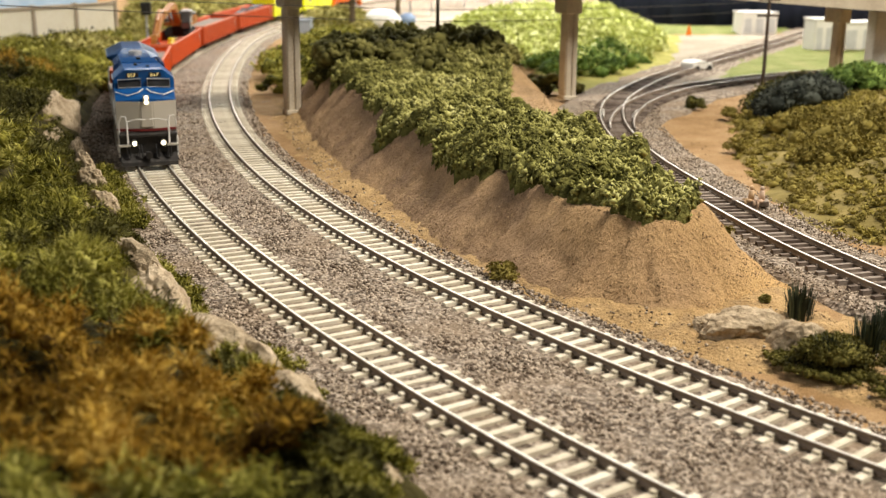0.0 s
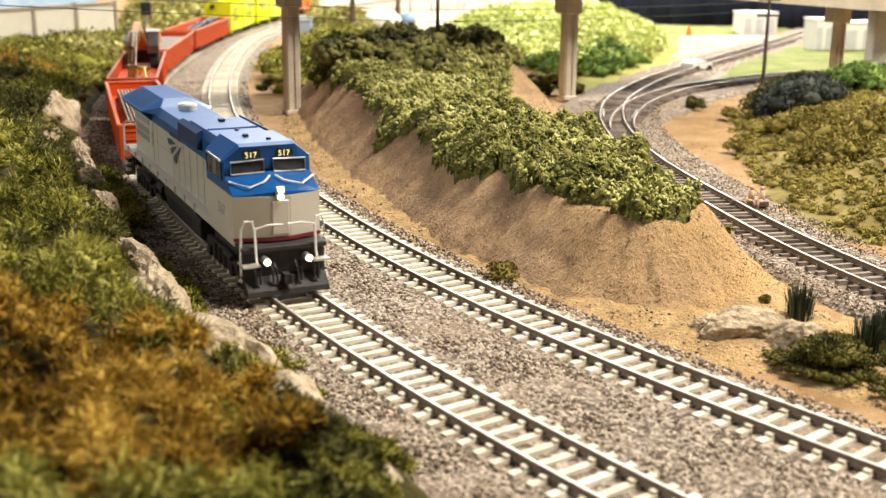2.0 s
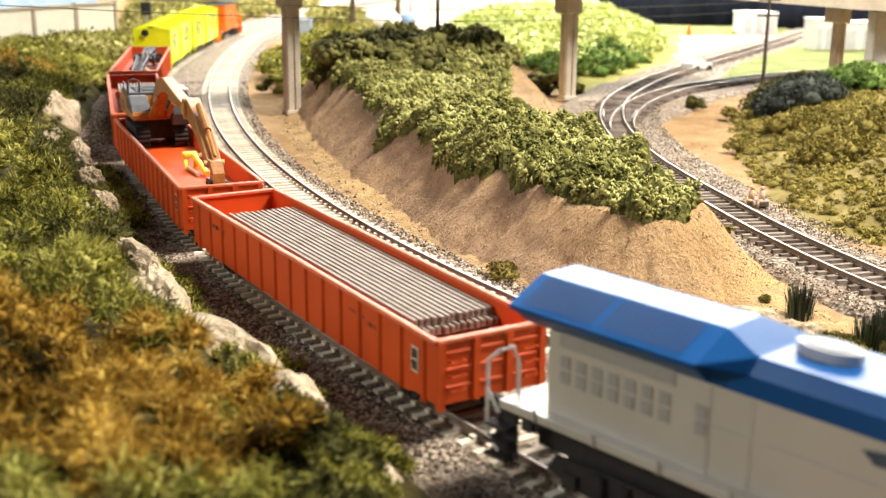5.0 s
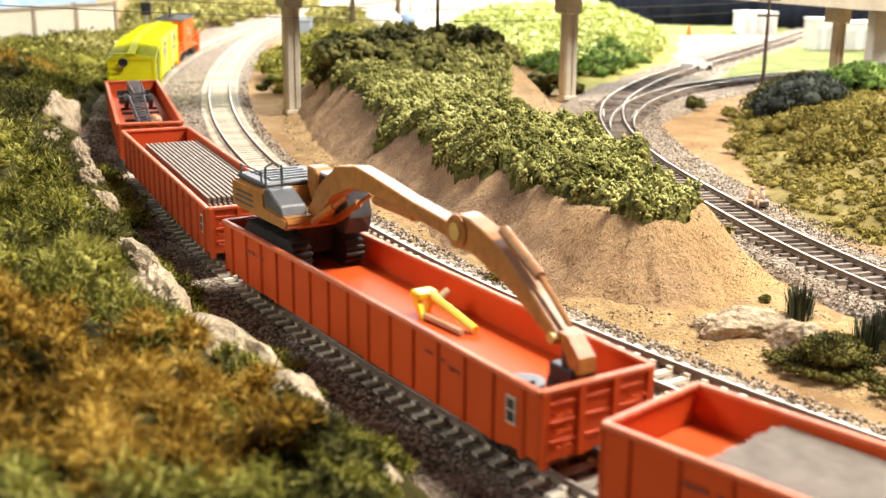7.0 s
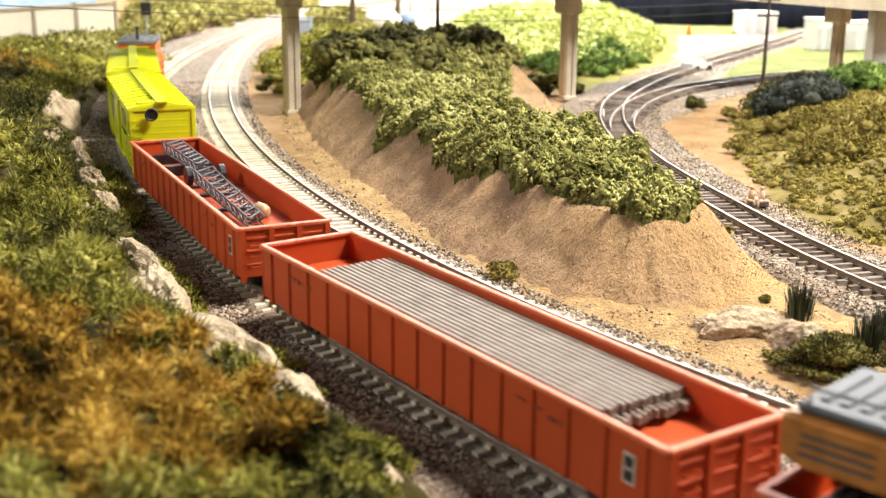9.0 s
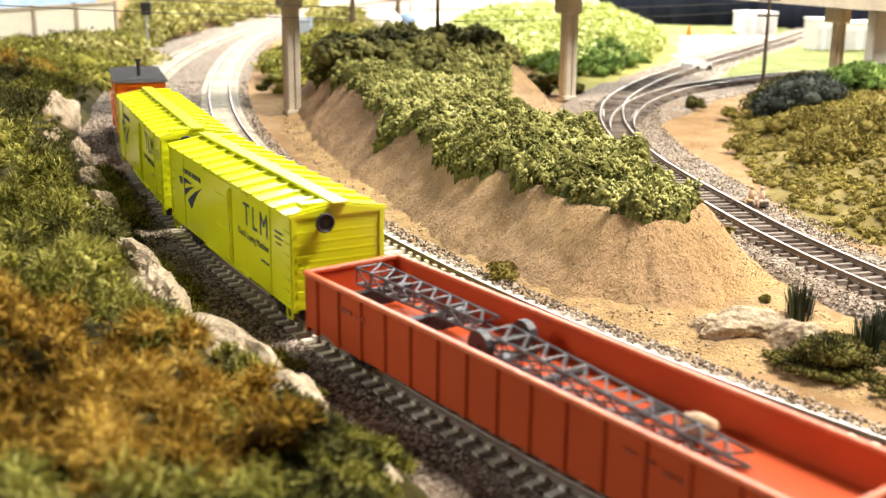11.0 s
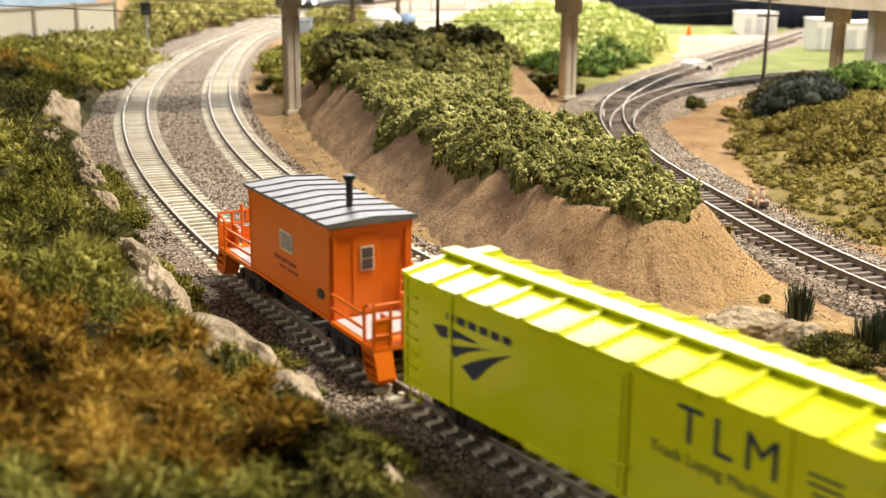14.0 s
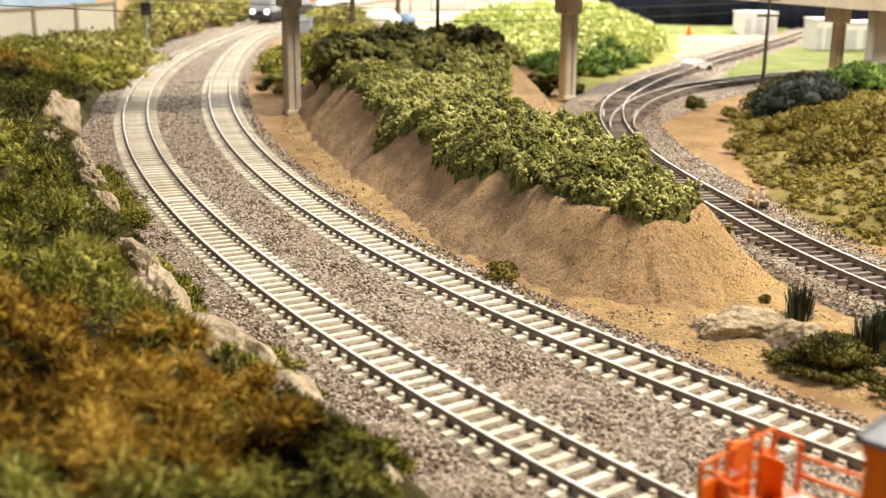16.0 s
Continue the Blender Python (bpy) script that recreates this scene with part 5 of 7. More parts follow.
def boxcar():
    b = empty("boxcar", "bright yellow boxcar with navy emblem and lettering", "railway car", "yellow boxcars")
    bm = bmesh.new()
    box(bm, -BL, BL, -BW, BW, BB, BE - 0.0004)
    box(bm, -BL + 0.004, BL - 0.004, -0.0035, 0.0035, 0.0085, BB)
    part("body", bm, M_yellow, b)
    bm = bmesh.new()
    prism(bm, [(-BW - 0.0007, BE - 0.0006), (BW + 0.0007, BE - 0.0006), (BW + 0.0007, BE + 0.0002), (0, BR), (-BW - 0.0007, BE + 0.0002)], "x", -BL - 0.0008, BL + 0.0008)
    roof = part("roof", bm, M_yellow, b)
    n = 13
    for i in range(n):
        x = -BL + 0.0004 + i * (2 * BL - 0.0008) / (n - 1)
        bm = bmesh.new()
        for k in (-1, 1):
            prism(bm, [(k * 0.0026, BR - 0.0004), (k * (BW + 0.0008), BE + 0.0001), (k * (BW + 0.0008), BE + 0.0009), (k * 0.0026, BR + 0.0006)], "x", x - 0.0008, x + 0.0008)
        part("roof_rib", bm, M_yellow, roof)
    bm = bmesh.new()
    box(bm, -BL - 0.0022, BL + 0.0022, -0.0029, 0.0029, BR + 0.0006, BR + 0.0016, 0.0002)
    for i in range(n):
        x = -BL + 0.0004 + i * (2 * BL - 0.0008) / (n - 1)
        box(bm, x - 0.0007, x + 0.0007, -0.0036, 0.0036, BR - 0.0002, BR + 0.0007)
    for k in (-1, 1):
        box(bm, k * (BL - 0.006), k * (BL - 0.001), -k * 0.0029, -k * 0.012, BR - 0.0007, BR + 0.0009)
    part("roof_walk", bm, M_yellow, b)
    for k in (-1, 1):
        bm = bmesh.new()
        xd = 0.002 * -k
        y = k * BW
        box(bm, xd - 0.009, xd + 0.009, y, y + k * 0.0007, BB + 0.0008, BE - 0.0014)
        door = part("door", bm, M_yellow, b)
        for z in (0.017, 0.023, 0.029, 0.035):
            bm = bmesh.new()
            box(bm, xd - 0.0082, xd + 0.0082, y + k * 0.0006, y + k * 0.0009, z, z + 0.0007)
            part("door_brace", bm, M_yellow, door)
        for z in (BB - 0.0002, BE - 0.0016):
            bm = bmesh.new()
            box(bm, -0.022, 0.03, y, y + k * 0.0009, z, z + 0.0008)
            part("door_rail", bm, M_yellow, door)
        bm = bmesh.new()
        tube(bm, (xd + 0.0075, y + k * 0.0009, BB + 0.002), (xd + 0.0075, y + k * 0.0009, BE - 0.003), 0.0003, 6)
        tube(bm, (xd + 0.0045, y + k * 0.001, 0.018), (xd + 0.01, y + k * 0.001, 0.019), 0.0003, 6)
        part("door_latch", bm, M_yellow, door)
        bm = bmesh.new()
        for x in (-BL + 0.0005, BL - 0.0005, -BL + 0.02, BL - 0.02):
            box(bm, x - 0.0006, x + 0.0006, y, y + k * 0.0004, BB, BE - 0.0006)
        for x in np.linspace(-BL + 0.006, BL - 0.006, 11):
            tube(bm, (x, y, BB + 0.0006), (x, y + k * 0.0002, BB + 0.0006), 0.0005, 6)
        part("side_post", bm, M_yellow, b)
        for j in (-1, 1):
            for i in range(7):
                bm = bmesh.new()
                z = BB + 0.002 + i * 0.004
                box(bm, j * (BL - 0.0012), j * (BL - 0.0058), y + k * 0.0004, y + k * 0.0009, z, z + 0.0005)
                part("ladder_rung", bm, M_yellow, b)
            bm = bmesh.new()
            x = j * (BL - 0.004)
            bent_rod(bm, [(x - 0.0022, y * 0.97, BB + 0.001), (x - 0.0022, y * 0.97, 0.0075), (x + 0.0022, y * 0.97, 0.0075), (x + 0.0022, y * 0.97, BB + 0.001)], 0.00042)
            part("step", bm, M_yellow, b)
        # emblem, letters and small marks
        sx = -k
        swoosh(b, sx * -0.0595, 0.0318, y + k * 0.00005, 0.001, M_darkblue, k)
        rz = 0 if k < 0 else 180
        lettering("lettering", "TLM", 0.0118, sx * 0.0242, y + k * 0.0001, 0.03, rz, M_darkblue, b, "large navy letters", 1.35)
        lettering("lettering", "Track Laying Machine", 0.0036, sx * 0.0175, y + k * 0.0001, 0.0252, rz, M_darkblue, b, "small navy line of words", 1.05)
        bars("marking", [(sx * 0.042, sx * 0.0465, 0.0206, 0.0214), (sx * 0.0473, sx * 0.0525, 0.0206, 0.0214), (sx * 0.0565, sx * 0.064, 0.0345, 0.0351), (sx * 0.0565, sx * 0.064, 0.0326, 0.0332), (sx * 0.0575, sx * 0.0632, 0.0308, 0.0313)], y, M_darkblue, b, "", k)
    for k in (-1, 1):
        bm = bmesh.new()
        box(bm, k * BL, k * (BL + 0.0002), -BW + 0.0015, BW - 0.0015, BB, BE - 0.0006)
        end = part("end_panel", bm, M_yellow, b)
        for i in range(9):
            z = BB + 0.0015 + i * 0.0033
            bm = bmesh.new()
            prism(bm, [(k * BL, z), (k * (BL + 0.00025), z + 0.0008), (k * (BL + 0.00025), z + 0.0015), (k * BL, z + 0.0023)], "y", -BW + 0.002, BW - 0.002)
            part("end_rib", bm, M_yellow, end)
        for y in (-BW + 0.0008, BW - 0.0008):
            bm = bmesh.new()
            box(bm, k * BL, k * (BL + 0.0008), y - 0.0008, y + 0.0008, BB - 0.0005, BE - 0.0004)
            part("end_post", bm, M_yellow, end)
        for i in range(7):
            bm = bmesh.new()
            z = BB + 0.002 + i * 0.004
            box(bm, k * (BL + 0.001), k * (BL + 0.0014), -k * 0.0095, -k * 0.0148, z, z + 0.0005)
            part("ladder_rung", bm, M_yellow, end)
        coupler(k * (BL - 0.001), b, k)
        bogie(k * 0.052, b)
    bm = bmesh.new()
    bent_rod(bm, [(BL + 0.003, -0.0056 + 0.0029 * math.cos(math.tau * i / 18), 0.0402 + 0.0029 * math.sin(math.tau * i / 18)) for i in range(19)], 0.0005)
    bmesh.ops.remove_doubles(bm, verts=bm.verts[:], dist=1e-7)
    wheel = part("brake_wheel", bm, M_black, b, "black brake wheel")
    bm = bmesh.new()
    tube(bm, (BL + 0.0008, -0.0056, 0.0402), (BL + 0.003, -0.0056, 0.0402), 0.0008, 8)
    part("axle", bm, M_black, wheel)
    bm = bmesh.new()
    tube(bm, (BL + 0.0022, -0.0056, 0.0402), (BL + 0.0027, -0.0056, 0.0402), 0.0027, 16)
    part("disc", bm, M_black, wheel)
    return b


box_first = boxcar()
box_second = copy_thing(box_first, Matrix())


# caboose
def caboose():
    c = empty("caboose", "bright orange caboose with a grey panelled roof", "railway car")
    x0, x1, w, zb, ze, zr = CAB_R, CAB_F, 0.0143, 0.0135, 0.0442, 0.0457
    pr, pf = CAB_PR, CAB_PF
    bm = bmesh.new()
    box(bm, x0, x1, -w, w, zb, ze)
    body = part("body", bm, M_caboose, c)
    bm = bmesh.new()
    prism(bm, [(-w - 0.0012, ze - 0.0006), (w + 0.0012, ze - 0.0006), (w + 0.0012, ze + 0.0004), (0, zr), (-w - 0.0012, ze + 0.0004)], "x", x0 - 0.002, x1 + 0.002)
    roof = part("roof", bm, M_roofgrey, c, "grey panelled metal roof")
    n = 9
    for i in range(n):
        x = x0 - 0.0016 + i * (x1 - x0 + 0.0032) / (n - 1)
        bm = bmesh.new()
        for k in (-1, 1):
            prism(bm, [(0, zr - 0.0002), (k * (w + 0.0014), ze - 0.0002), (k * (w + 0.0014), ze + 0.0008), (0, zr + 0.0004)], "x", x - 0.00035, x + 0.00035)
        part("roof_seam", bm, M_boomgrey, roof)
    bm = bmesh.new()
    tube(bm, (x1 - 0.015, 0, zr - 0.001), (x1 - 0.015, 0, 0.0548), 0.0011, 12)
    tube(bm, (x1 - 0.015, 0, 0.0546), (x1 - 0.015, 0, 0.056), 0.0019, 12)
    part("chimney", bm, M_black, c, "black stove chimney")
    for k in (-1, 1):
        y = k * w
        # side window
        xc = x1 - 0.0335 if k < 0 else x0 + 0.0335
        bm = bmesh.new()
        box(bm, xc - 0.0053, xc + 0.0053, y, y + k * 0.0003, 0.0281, 0.0348)
        win = part("window", bm, M_winframe, c, "pale framed sliding window")
        bm = bmesh.new()
        for q in (-1, 1):
            box(bm, xc + q * 0.0003, xc + q * 0.0046, y + k * 0.0003, y + k * 0.0004, 0.0288, 0.0341)
        part("pane", bm, M_curtain, win)
        bars("marking", [(xc - 0.011, xc - 0.0065, 0.0238, 0.0252), (xc - 0.0055, xc + 0.0005, 0.0238, 0.0252), (xc + 0.0015, xc + 0.0075, 0.0238, 0.0252), (xc - 0.0065, xc - 0.001, 0.0215, 0.0225), (xc + 0.0005, xc + 0.009, 0.0215, 0.0225)], y, M_darkred, c, "", k)
        bm = bmesh.new()
        m_ = Matrix.Translation((x1 - 0.0065 if k < 0 else x0 + 0.0065, y + k * 0.0002, 0.0208)) @ Matrix.Diagonal((1.7, 1, 1, 1)) @ Matrix.Rotation(radians(90), 4, "X")
        bmesh.ops.create_cone(bm, cap_ends=True, segments=20, radius1=0.0016, radius2=0.0016, depth=0.0004, matrix=m_)
        part("builder_plate", bm, M_black, c)
        for x in (x0 + 0.0004, x1 - 0.0004):
            bm = bmesh.new()
            box(bm, x - 0.0004, x + 0.0004, y, y + k * 0.0002, zb + 0.0011, ze - 0.0006)
            part("corner_trim", bm, M_caboose, body)
        bm = bmesh.new()
        box(bm, x0, x1, y, y + k * 0.0005, zb, zb + 0.0011)
        part("side_sill", bm, M_caboose, body)
    for end, xe, xp, k in (("front", x1, pf, 1), ("rear", x0, pr, -1)):
        bm = bmesh.new()
        box(bm, xe, xp, -w, w, 0.0125, 0.0138)
        deck = part("platform", bm, M_caboose, c)
        bm = bmesh.new()
        box(bm, xe + k * 0.001, xp - k * 0.008, -w + 0.0015, w - 0.0015, 0.0138, 0.0141)
        part("grating", bm, M_greypale, deck, "pale grey deck grating")
        bm = bmesh.new()
        for y in (-0.0125, 0.0125):
            box(bm, xe, xe + k * 0.0009, y - 0.0008, y + 0.0008, zb, ze - 0.0032)
            part("corner_post", bm, M_caboose, c)
            bm = bmesh.new()
        box(bm, xe, xe + k * 0.0012, -w, w, ze - 0.0032, ze - 0.001)
        part("end_beam", bm, M_caboose, c)
        bm = bmesh.new()
        box(bm, xe, xe + k * 0.0004, -0.0066, 0.003, 0.0145, 0.0405, 0.0002)
        door = part("end_door", bm, M_caboose, c)
        bm = bmesh.new()
        box(bm, xe + k * 0.0004, xe + k * 0.0008, -0.004, 0.0008, 0.0285, 0.0365)
        win = part("window", bm, M_winframe, c, "white framed end window")
        bm = bmesh.new()
        box(bm, xe + k * 0.0008, xe + k * 0.001, -0.0034, 0.0002, 0.0291, 0.0322)
        box(bm, xe + k * 0.0008, xe + k * 0.001, -0.0034, 0.0002, 0.0328, 0.0359)
        part("pane", bm, M_glass, win)
        for s in (-1, 1):
            bm = bmesh.new()
            y0, y1 = s * w, s * (w - 0.006)
            xs = xp - k * 0.0005
            prism(bm, [(xs, 0.0138), (xs - k * 0.0004, 0.0138), (xs + k * 0.003, 0.0048), (xs + k * 0.0034, 0.0048)][::1], "y", y0, y1)
            prism(bm, [(xs - k * 0.0085, 0.0138), (xs - k * 0.0078, 0.0138), (xs - k * 0.0045, 0.0048), (xs - k * 0.0052, 0.0048)], "y", y0, y1)
            box(bm, xs - k * 0.0052, xs + k * 0.0034, y0, y1, 0.0046, 0.0052)
            prism(bm, [(xs - k * 0.0085, 0.0138), (xs, 0.0138), (xs + k * 0.0034, 0.0048), (xs - k * 0.0052, 0.0048)], "y", y1, y1 + s * 0.0004)
            box(bm, xs - k * 0.0008, xs, y0, y1, 0.0135, 0.0222)
            box(bm, xs - k * 0.0062, xs - k * 0.0008, y1, y1 + s * 0.0005, 0.0135, 0.0222)
            well = part("steps", bm, M_caboose, c)
            for i in range(4):
                z, q = 0.0135 - i * 0.0026, k * 0.001 * i
                bm = bmesh.new()
                box(bm, xs - k * 0.007 + q, xs + q, y0, y1, z - 0.0022, z - 0.0016)
                part("step_tread", bm, M_caboose, well)
            bm = bmesh.new()
            bent_rod(bm, [(xp - k * 0.0005, s * w * 0.97, 0.0135), (xp - k * 0.0005, s * w * 0.97, 0.025), (xp - k * 0.0035, s * w * 0.97, 0.0262), (xp - k * 0.007, s * w * 0.97, 0.025), (xp - k * 0.007, s * w * 0.97, 0.0135)], 0.0006)
            bent_rod(bm, [(xe + k * 0.0005, s * w * 0.97, 0.0225), (xp - k * 0.007, s * w * 0.97, 0.0225)], 0.0005)
            bent_rod(bm, [(xe + k * 0.0005, s * w * 0.97, 0.018), (xp - k * 0.007, s * w * 0.97, 0.018)], 0.0005)
            part("side_railing", bm, M_caboose, c)
        bm = bmesh.new()
        xr = xp - k * 0.0006
        for y in (-0.0138, -0.0085, -0.0045, 0.0045, 0.0085, 0.0138):
            bm = bmesh.new()
            tube(bm, (xr, y, 0.0135), (xr, y, 0.0268 if abs(y) > 0.005 else 0.0295), 0.0006, 6)
            part("railing_post", bm, M_caboose, c)
        for z in (0.0175, 0.0222, 0.0268):
            bm = bmesh.new()
            tube(bm, (xr, -0.0138, z), (xr, 0.0138, z), 0.0005, 6)
            part("railing_bar", bm, M_caboose, c)
        bm = bmesh.new()
        box(bm, xr - k * 0.0002, xr + k * 0.0005, -0.004, 0.004, 0.0138, 0.0205)
        part("end_plate", bm, M_caboose, c)
        bm = bmesh.new()
        tube(bm, (xr - k * 0.0008, 0, 0.0245), (xr + k * 0.001, 0, 0.0245), 0.0034, 14)
        part("brake_wheel", bm, M_caboose, c)
        bm = bmesh.new()
        for z in np.arange(0.0165, 0.0285, 0.0036):
            tube(bm, (xe + k * 0.0025, 0.009, z), (xe + k * 0.0025, 0.0135, z), 0.0004, 5)
        for y in (0.009, 0.0135):
            tube(bm, (xe + k * 0.0025, y, 0.0135), (xe + k * 0.0025, y, 0.0295), 0.00045, 5)
        part("ladder", bm, M_caboose, c)
        coupler(xp - k * 0.003, c, k)
    bm = bmesh.new()
    box(bm, pr + 0.002, pf - 0.002, -0.004, 0.004, 0.009, 0.0125)
    box(bm, -0.012, 0.012, -0.011, 0.011, 0.0075, 0.0128)
    part("underframe", bm, M_underframe, c)
    bogie(x1 + 0.004, c)
    bogie(x0 - 0.004, c)
    return c


M_winframe = mat("window_frame_white", [(0.62, 0.5, 0.36), (0.7, 0.6, 0.46)], 100, rough=0.5)
M_curtain = mat("window_grey", [(0.12, 0.115, 0.11), (0.24, 0.23, 0.2)], 300, rough=0.25)
CAB_C, CAB_F, CAB_R, CAB_PF, CAB_PR = 2.0655, 0.0335, -0.0335, 0.0635, -0.0685
caboose_car = caboose()
# locomotive
def locomotive():
    lo = empty("locomotive", "silver diesel locomotive with blue roof and lit headlights", "locomotive")
    W, H = 0.0163, 0.0122
    # frame and walkway
    bm = bmesh.new()
    box(bm, -0.112, 0.104, -W, W, 0.0202, 0.0224, 0.0002)
    part("walkway", bm, M_silver, lo)
    bm = bmesh.new()
    box(bm, -0.108, 0.103, -0.011, 0.011, 0.0165, 0.0202)
    box(bm, -0.108, 0.1, -0.006, 0.006, 0.009, 0.0165)
    part("frame", bm, M_underframe, lo, "black underframe")
    # long hood
    bm = bmesh.new()
    box(bm, -0.1, 0.068, -H, H, 0.0204, 0.0425)
    hood = part("hood", bm, M_silver, lo)
    bm = bmesh.new()
    prism(bm, [(-H - 0.0002, 0.0425), (H + 0.0002, 0.0425), (H + 0.0002, 0.0468), (H - 0.0022, 0.0502), (-H + 0.0022, 0.0502), (-H - 0.0002, 0.0468)], "x", -0.1, 0.02)
    prism(bm, [(-H - 0.0004, 0.0425), (H + 0.0004, 0.0425), (H + 0.0004, 0.0508), (H - 0.0016, 0.0538), (-H + 0.0016, 0.0538), (-H - 0.0004, 0.0508)], "x", 0.018, 0.068)
    part("hood_roof", bm, M_blue, lo, "blue hood roof")
    # side box behind the cab
    for k in (-1, 1):
        bm = bmesh.new()
        prism(bm, [(k * H, 0.0455), (k * 0.0148, 0.046), (k * 0.0148, 0.0525), (k * H, 0.0538)], "x", 0.012, 0.046)
        part("blower_box", bm, M_bluedark, lo, "dark blue equipment box")
        bm = bmesh.new()
        for i in range(9):
            x = -0.096 + i * 0.0047
            if i == 7:
                continue
            for z in (0.0305, 0.0342):
                box(bm, x, x + 0.0028, k * H, k * (H + 0.0003), z, z + 0.003)
        part("louvre", bm, M_louvre, hood)
        bm = bmesh.new()
        box(bm, -0.0965, -0.064, k * H, k * (H + 0.0003), 0.0392, 0.0432)
        part("radiator_grille", bm, M_louvre, hood)
        bm = bmesh.new()
        for x in (-0.055, -0.045, -0.012, -0.001, 0.01, 0.021, 0.034, 0.045, 0.056):
            box(bm, x - 0.00015, x + 0.00015, k * H, k * (H + 0.0002), 0.0215, 0.042)
        box(bm, -0.058, 0.066, k * H, k * (H + 0.0002), 0.0335, 0.0338)
        for x in (0.008, 0.0305, 0.052):
            box(bm, x, x + 0.009, k * H, k * (H + 0.00025), 0.0255, 0.0258)
        part("hood_door", bm, M_silverline, hood)
    # radiator wings
    bm = bmesh.new()
    prism(bm, [(-0.0168, 0.0462), (0.0168, 0.0462), (0.0172, 0.0475), (0.0062, 0.0528), (-0.0062, 0.0528), (-0.0172, 0.0475)], "x", -0.1085, -0.056)
    prism(bm, [(-0.0122, 0.0425), (0.0122, 0.0425), (0.0168, 0.0463), (-0.0168, 0.0463)], "x", -0.107, -0.056)
    wing = part("radiator_wing", bm, M_blue, lo, "flared blue radiator wings")
    bm = bmesh.new()
    v = [bm.verts.new(p) for p in ((-0.056, -0.0172, 0.0475), (-0.056, -0.0062, 0.0528), (-0.056, 0.0062, 0.0528), (-0.056, 0.0172, 0.0475), (-0.056, 0.0168, 0.0462), (-0.056, -0.0168, 0.0462), (-0.046, -0.0122, 0.0468), (-0.046, -0.01, 0.0502), (-0.046, 0.01, 0.0502), (-0.046, 0.0122, 0.0468))]
    for f in ((0, 1, 7, 6), (1, 2, 8, 7), (2, 3, 9, 8), (5, 0, 6), (3, 4, 9)):
        bm.faces.new([v[i] for i in f])
    bmesh.ops.solidify(bm, geom=bm.faces[:], thickness=-0.0004)
    part("wing_fairing", bm, M_blue, wing)
    for k in (-1, 1):
        for xa, xb in ((-0.105, -0.084), (-0.082, -0.06)):
            bm = bmesh.new()
            n = 13
            for i in range(n):
                x = xa + (xb - xa) * i / n
                d = Vector((0, k * 0.0092, -0.00443))
                a = Vector((x, k * 0.0068, 0.0525))
                q = [a, a + d, a + d + Vector(((xb - xa) / n * 0.5, 0, 0)), a + Vector(((xb - xa) / n * 0.5, 0, 0))]
                up = Vector((0, k * 0.00016, 0.00035))
                f = bm.faces.new([bm.verts.new(p + up) for p in q])
            part("wing_grille", bm, M_bluedark, wing)
    # exhaust and roof fittings
    bm = bmesh.new()
    r = bmesh.ops.create_cone(bm, cap_ends=True, segments=24, radius1=0.0042, radius2=0.0042, depth=0.0024, matrix=Matrix.Translation((-0.037, 0.001, 0.0514)) @ Matrix.Diagonal((1.7, 1, 1, 1)))
    part("exhaust_stack", bm, M_greypale, lo, "oval pale exhaust surround")
    bm = bmesh.new()
    bmesh.ops.create_cone(bm, cap_ends=True, segments=24, radius1=0.0034, radius2=0.0034, depth=0.0005, matrix=Matrix.Translation((-0.037, 0.001, 0.0527)) @ Matrix.Diagonal((1.75, 1, 1, 1)))
    part("exhaust_opening", bm, M_grey, lo)
    bm = bmesh.new()
    box(bm, 0.026, 0.029, -0.001, 0.0016, 0.0538, 0.0551, 0.0003)
    box(bm, 0.0765, 0.079, -0.0045, -0.0025, 0.0555, 0.0568, 0.0003)
    tube(bm, (0.086, 0.003, 0.0552), (0.086, 0.003, 0.0563), 0.001, 10)
    tube(bm, (0.0525, 0.0, 0.0536), (0.0525, 0.0, 0.0545), 0.0008, 10)
    part("roof_antenna", bm, M_black, lo, "black roof antenna")
    bm = bmesh.new()
    for x in (0.0455, 0.0475):
        box(bm, x, x + 0.0003, -H + 0.002, H - 0.002, 0.0537, 0.0541)
    part("roof_hatch", bm, M_blue, lo)
    # cab: a wide blue shell over silver lower sides
    bm = bmesh.new()
    prism(bm, [(0.067, 0.0225), (0.1045, 0.0225), (0.1045, 0.0388), (0.067, 0.0388)], "y", -W, W)
    cab = part("cab", bm, M_silver, lo)
    bm = bmesh.new()
    # upper cab, roof with sloping sides
    ring = []
    for x, zt in ((0.067, 0.0556), (0.0915, 0.0556)):
        ring.append([(x, -W, 0.0388), (x, -W, 0.0502), (x, -0.0105, zt), (x, 0.0105, zt), (x, W, 0.0502), (x, W, 0.0388)])
    ring.append([(0.0945, -W, 0.0388), (0.0935, -W, 0.05), (0.0945, -0.0105, 0.0548), (0.0945, 0.0105, 0.0548), (0.0935, W, 0.05), (0.0945, W, 0.0388)])
    vv = [[bm.verts.new(p) for p in q] for q in ring]
    for a, b in zip(vv[:-1], vv[1:]):
        for i in range(6):
            bm.faces.new((a[i], a[(i + 1) % 6], b[(i + 1) % 6], b[i]))
    bm.faces.new(vv[0][::-1])
    bm.faces.new(vv[-1])
    bmesh.ops.recalc_face_normals(bm, faces=bm.faces)
    shell = part("cab_roof", bm, M_blue, cab, "blue cab roof")
    # nose: faceted, falling from the windscreen
    bm = bmesh.new()
    top = [(0.0945, -W, 0.0445), (0.0955, 0, 0.0455), (0.0945, W, 0.0445)]
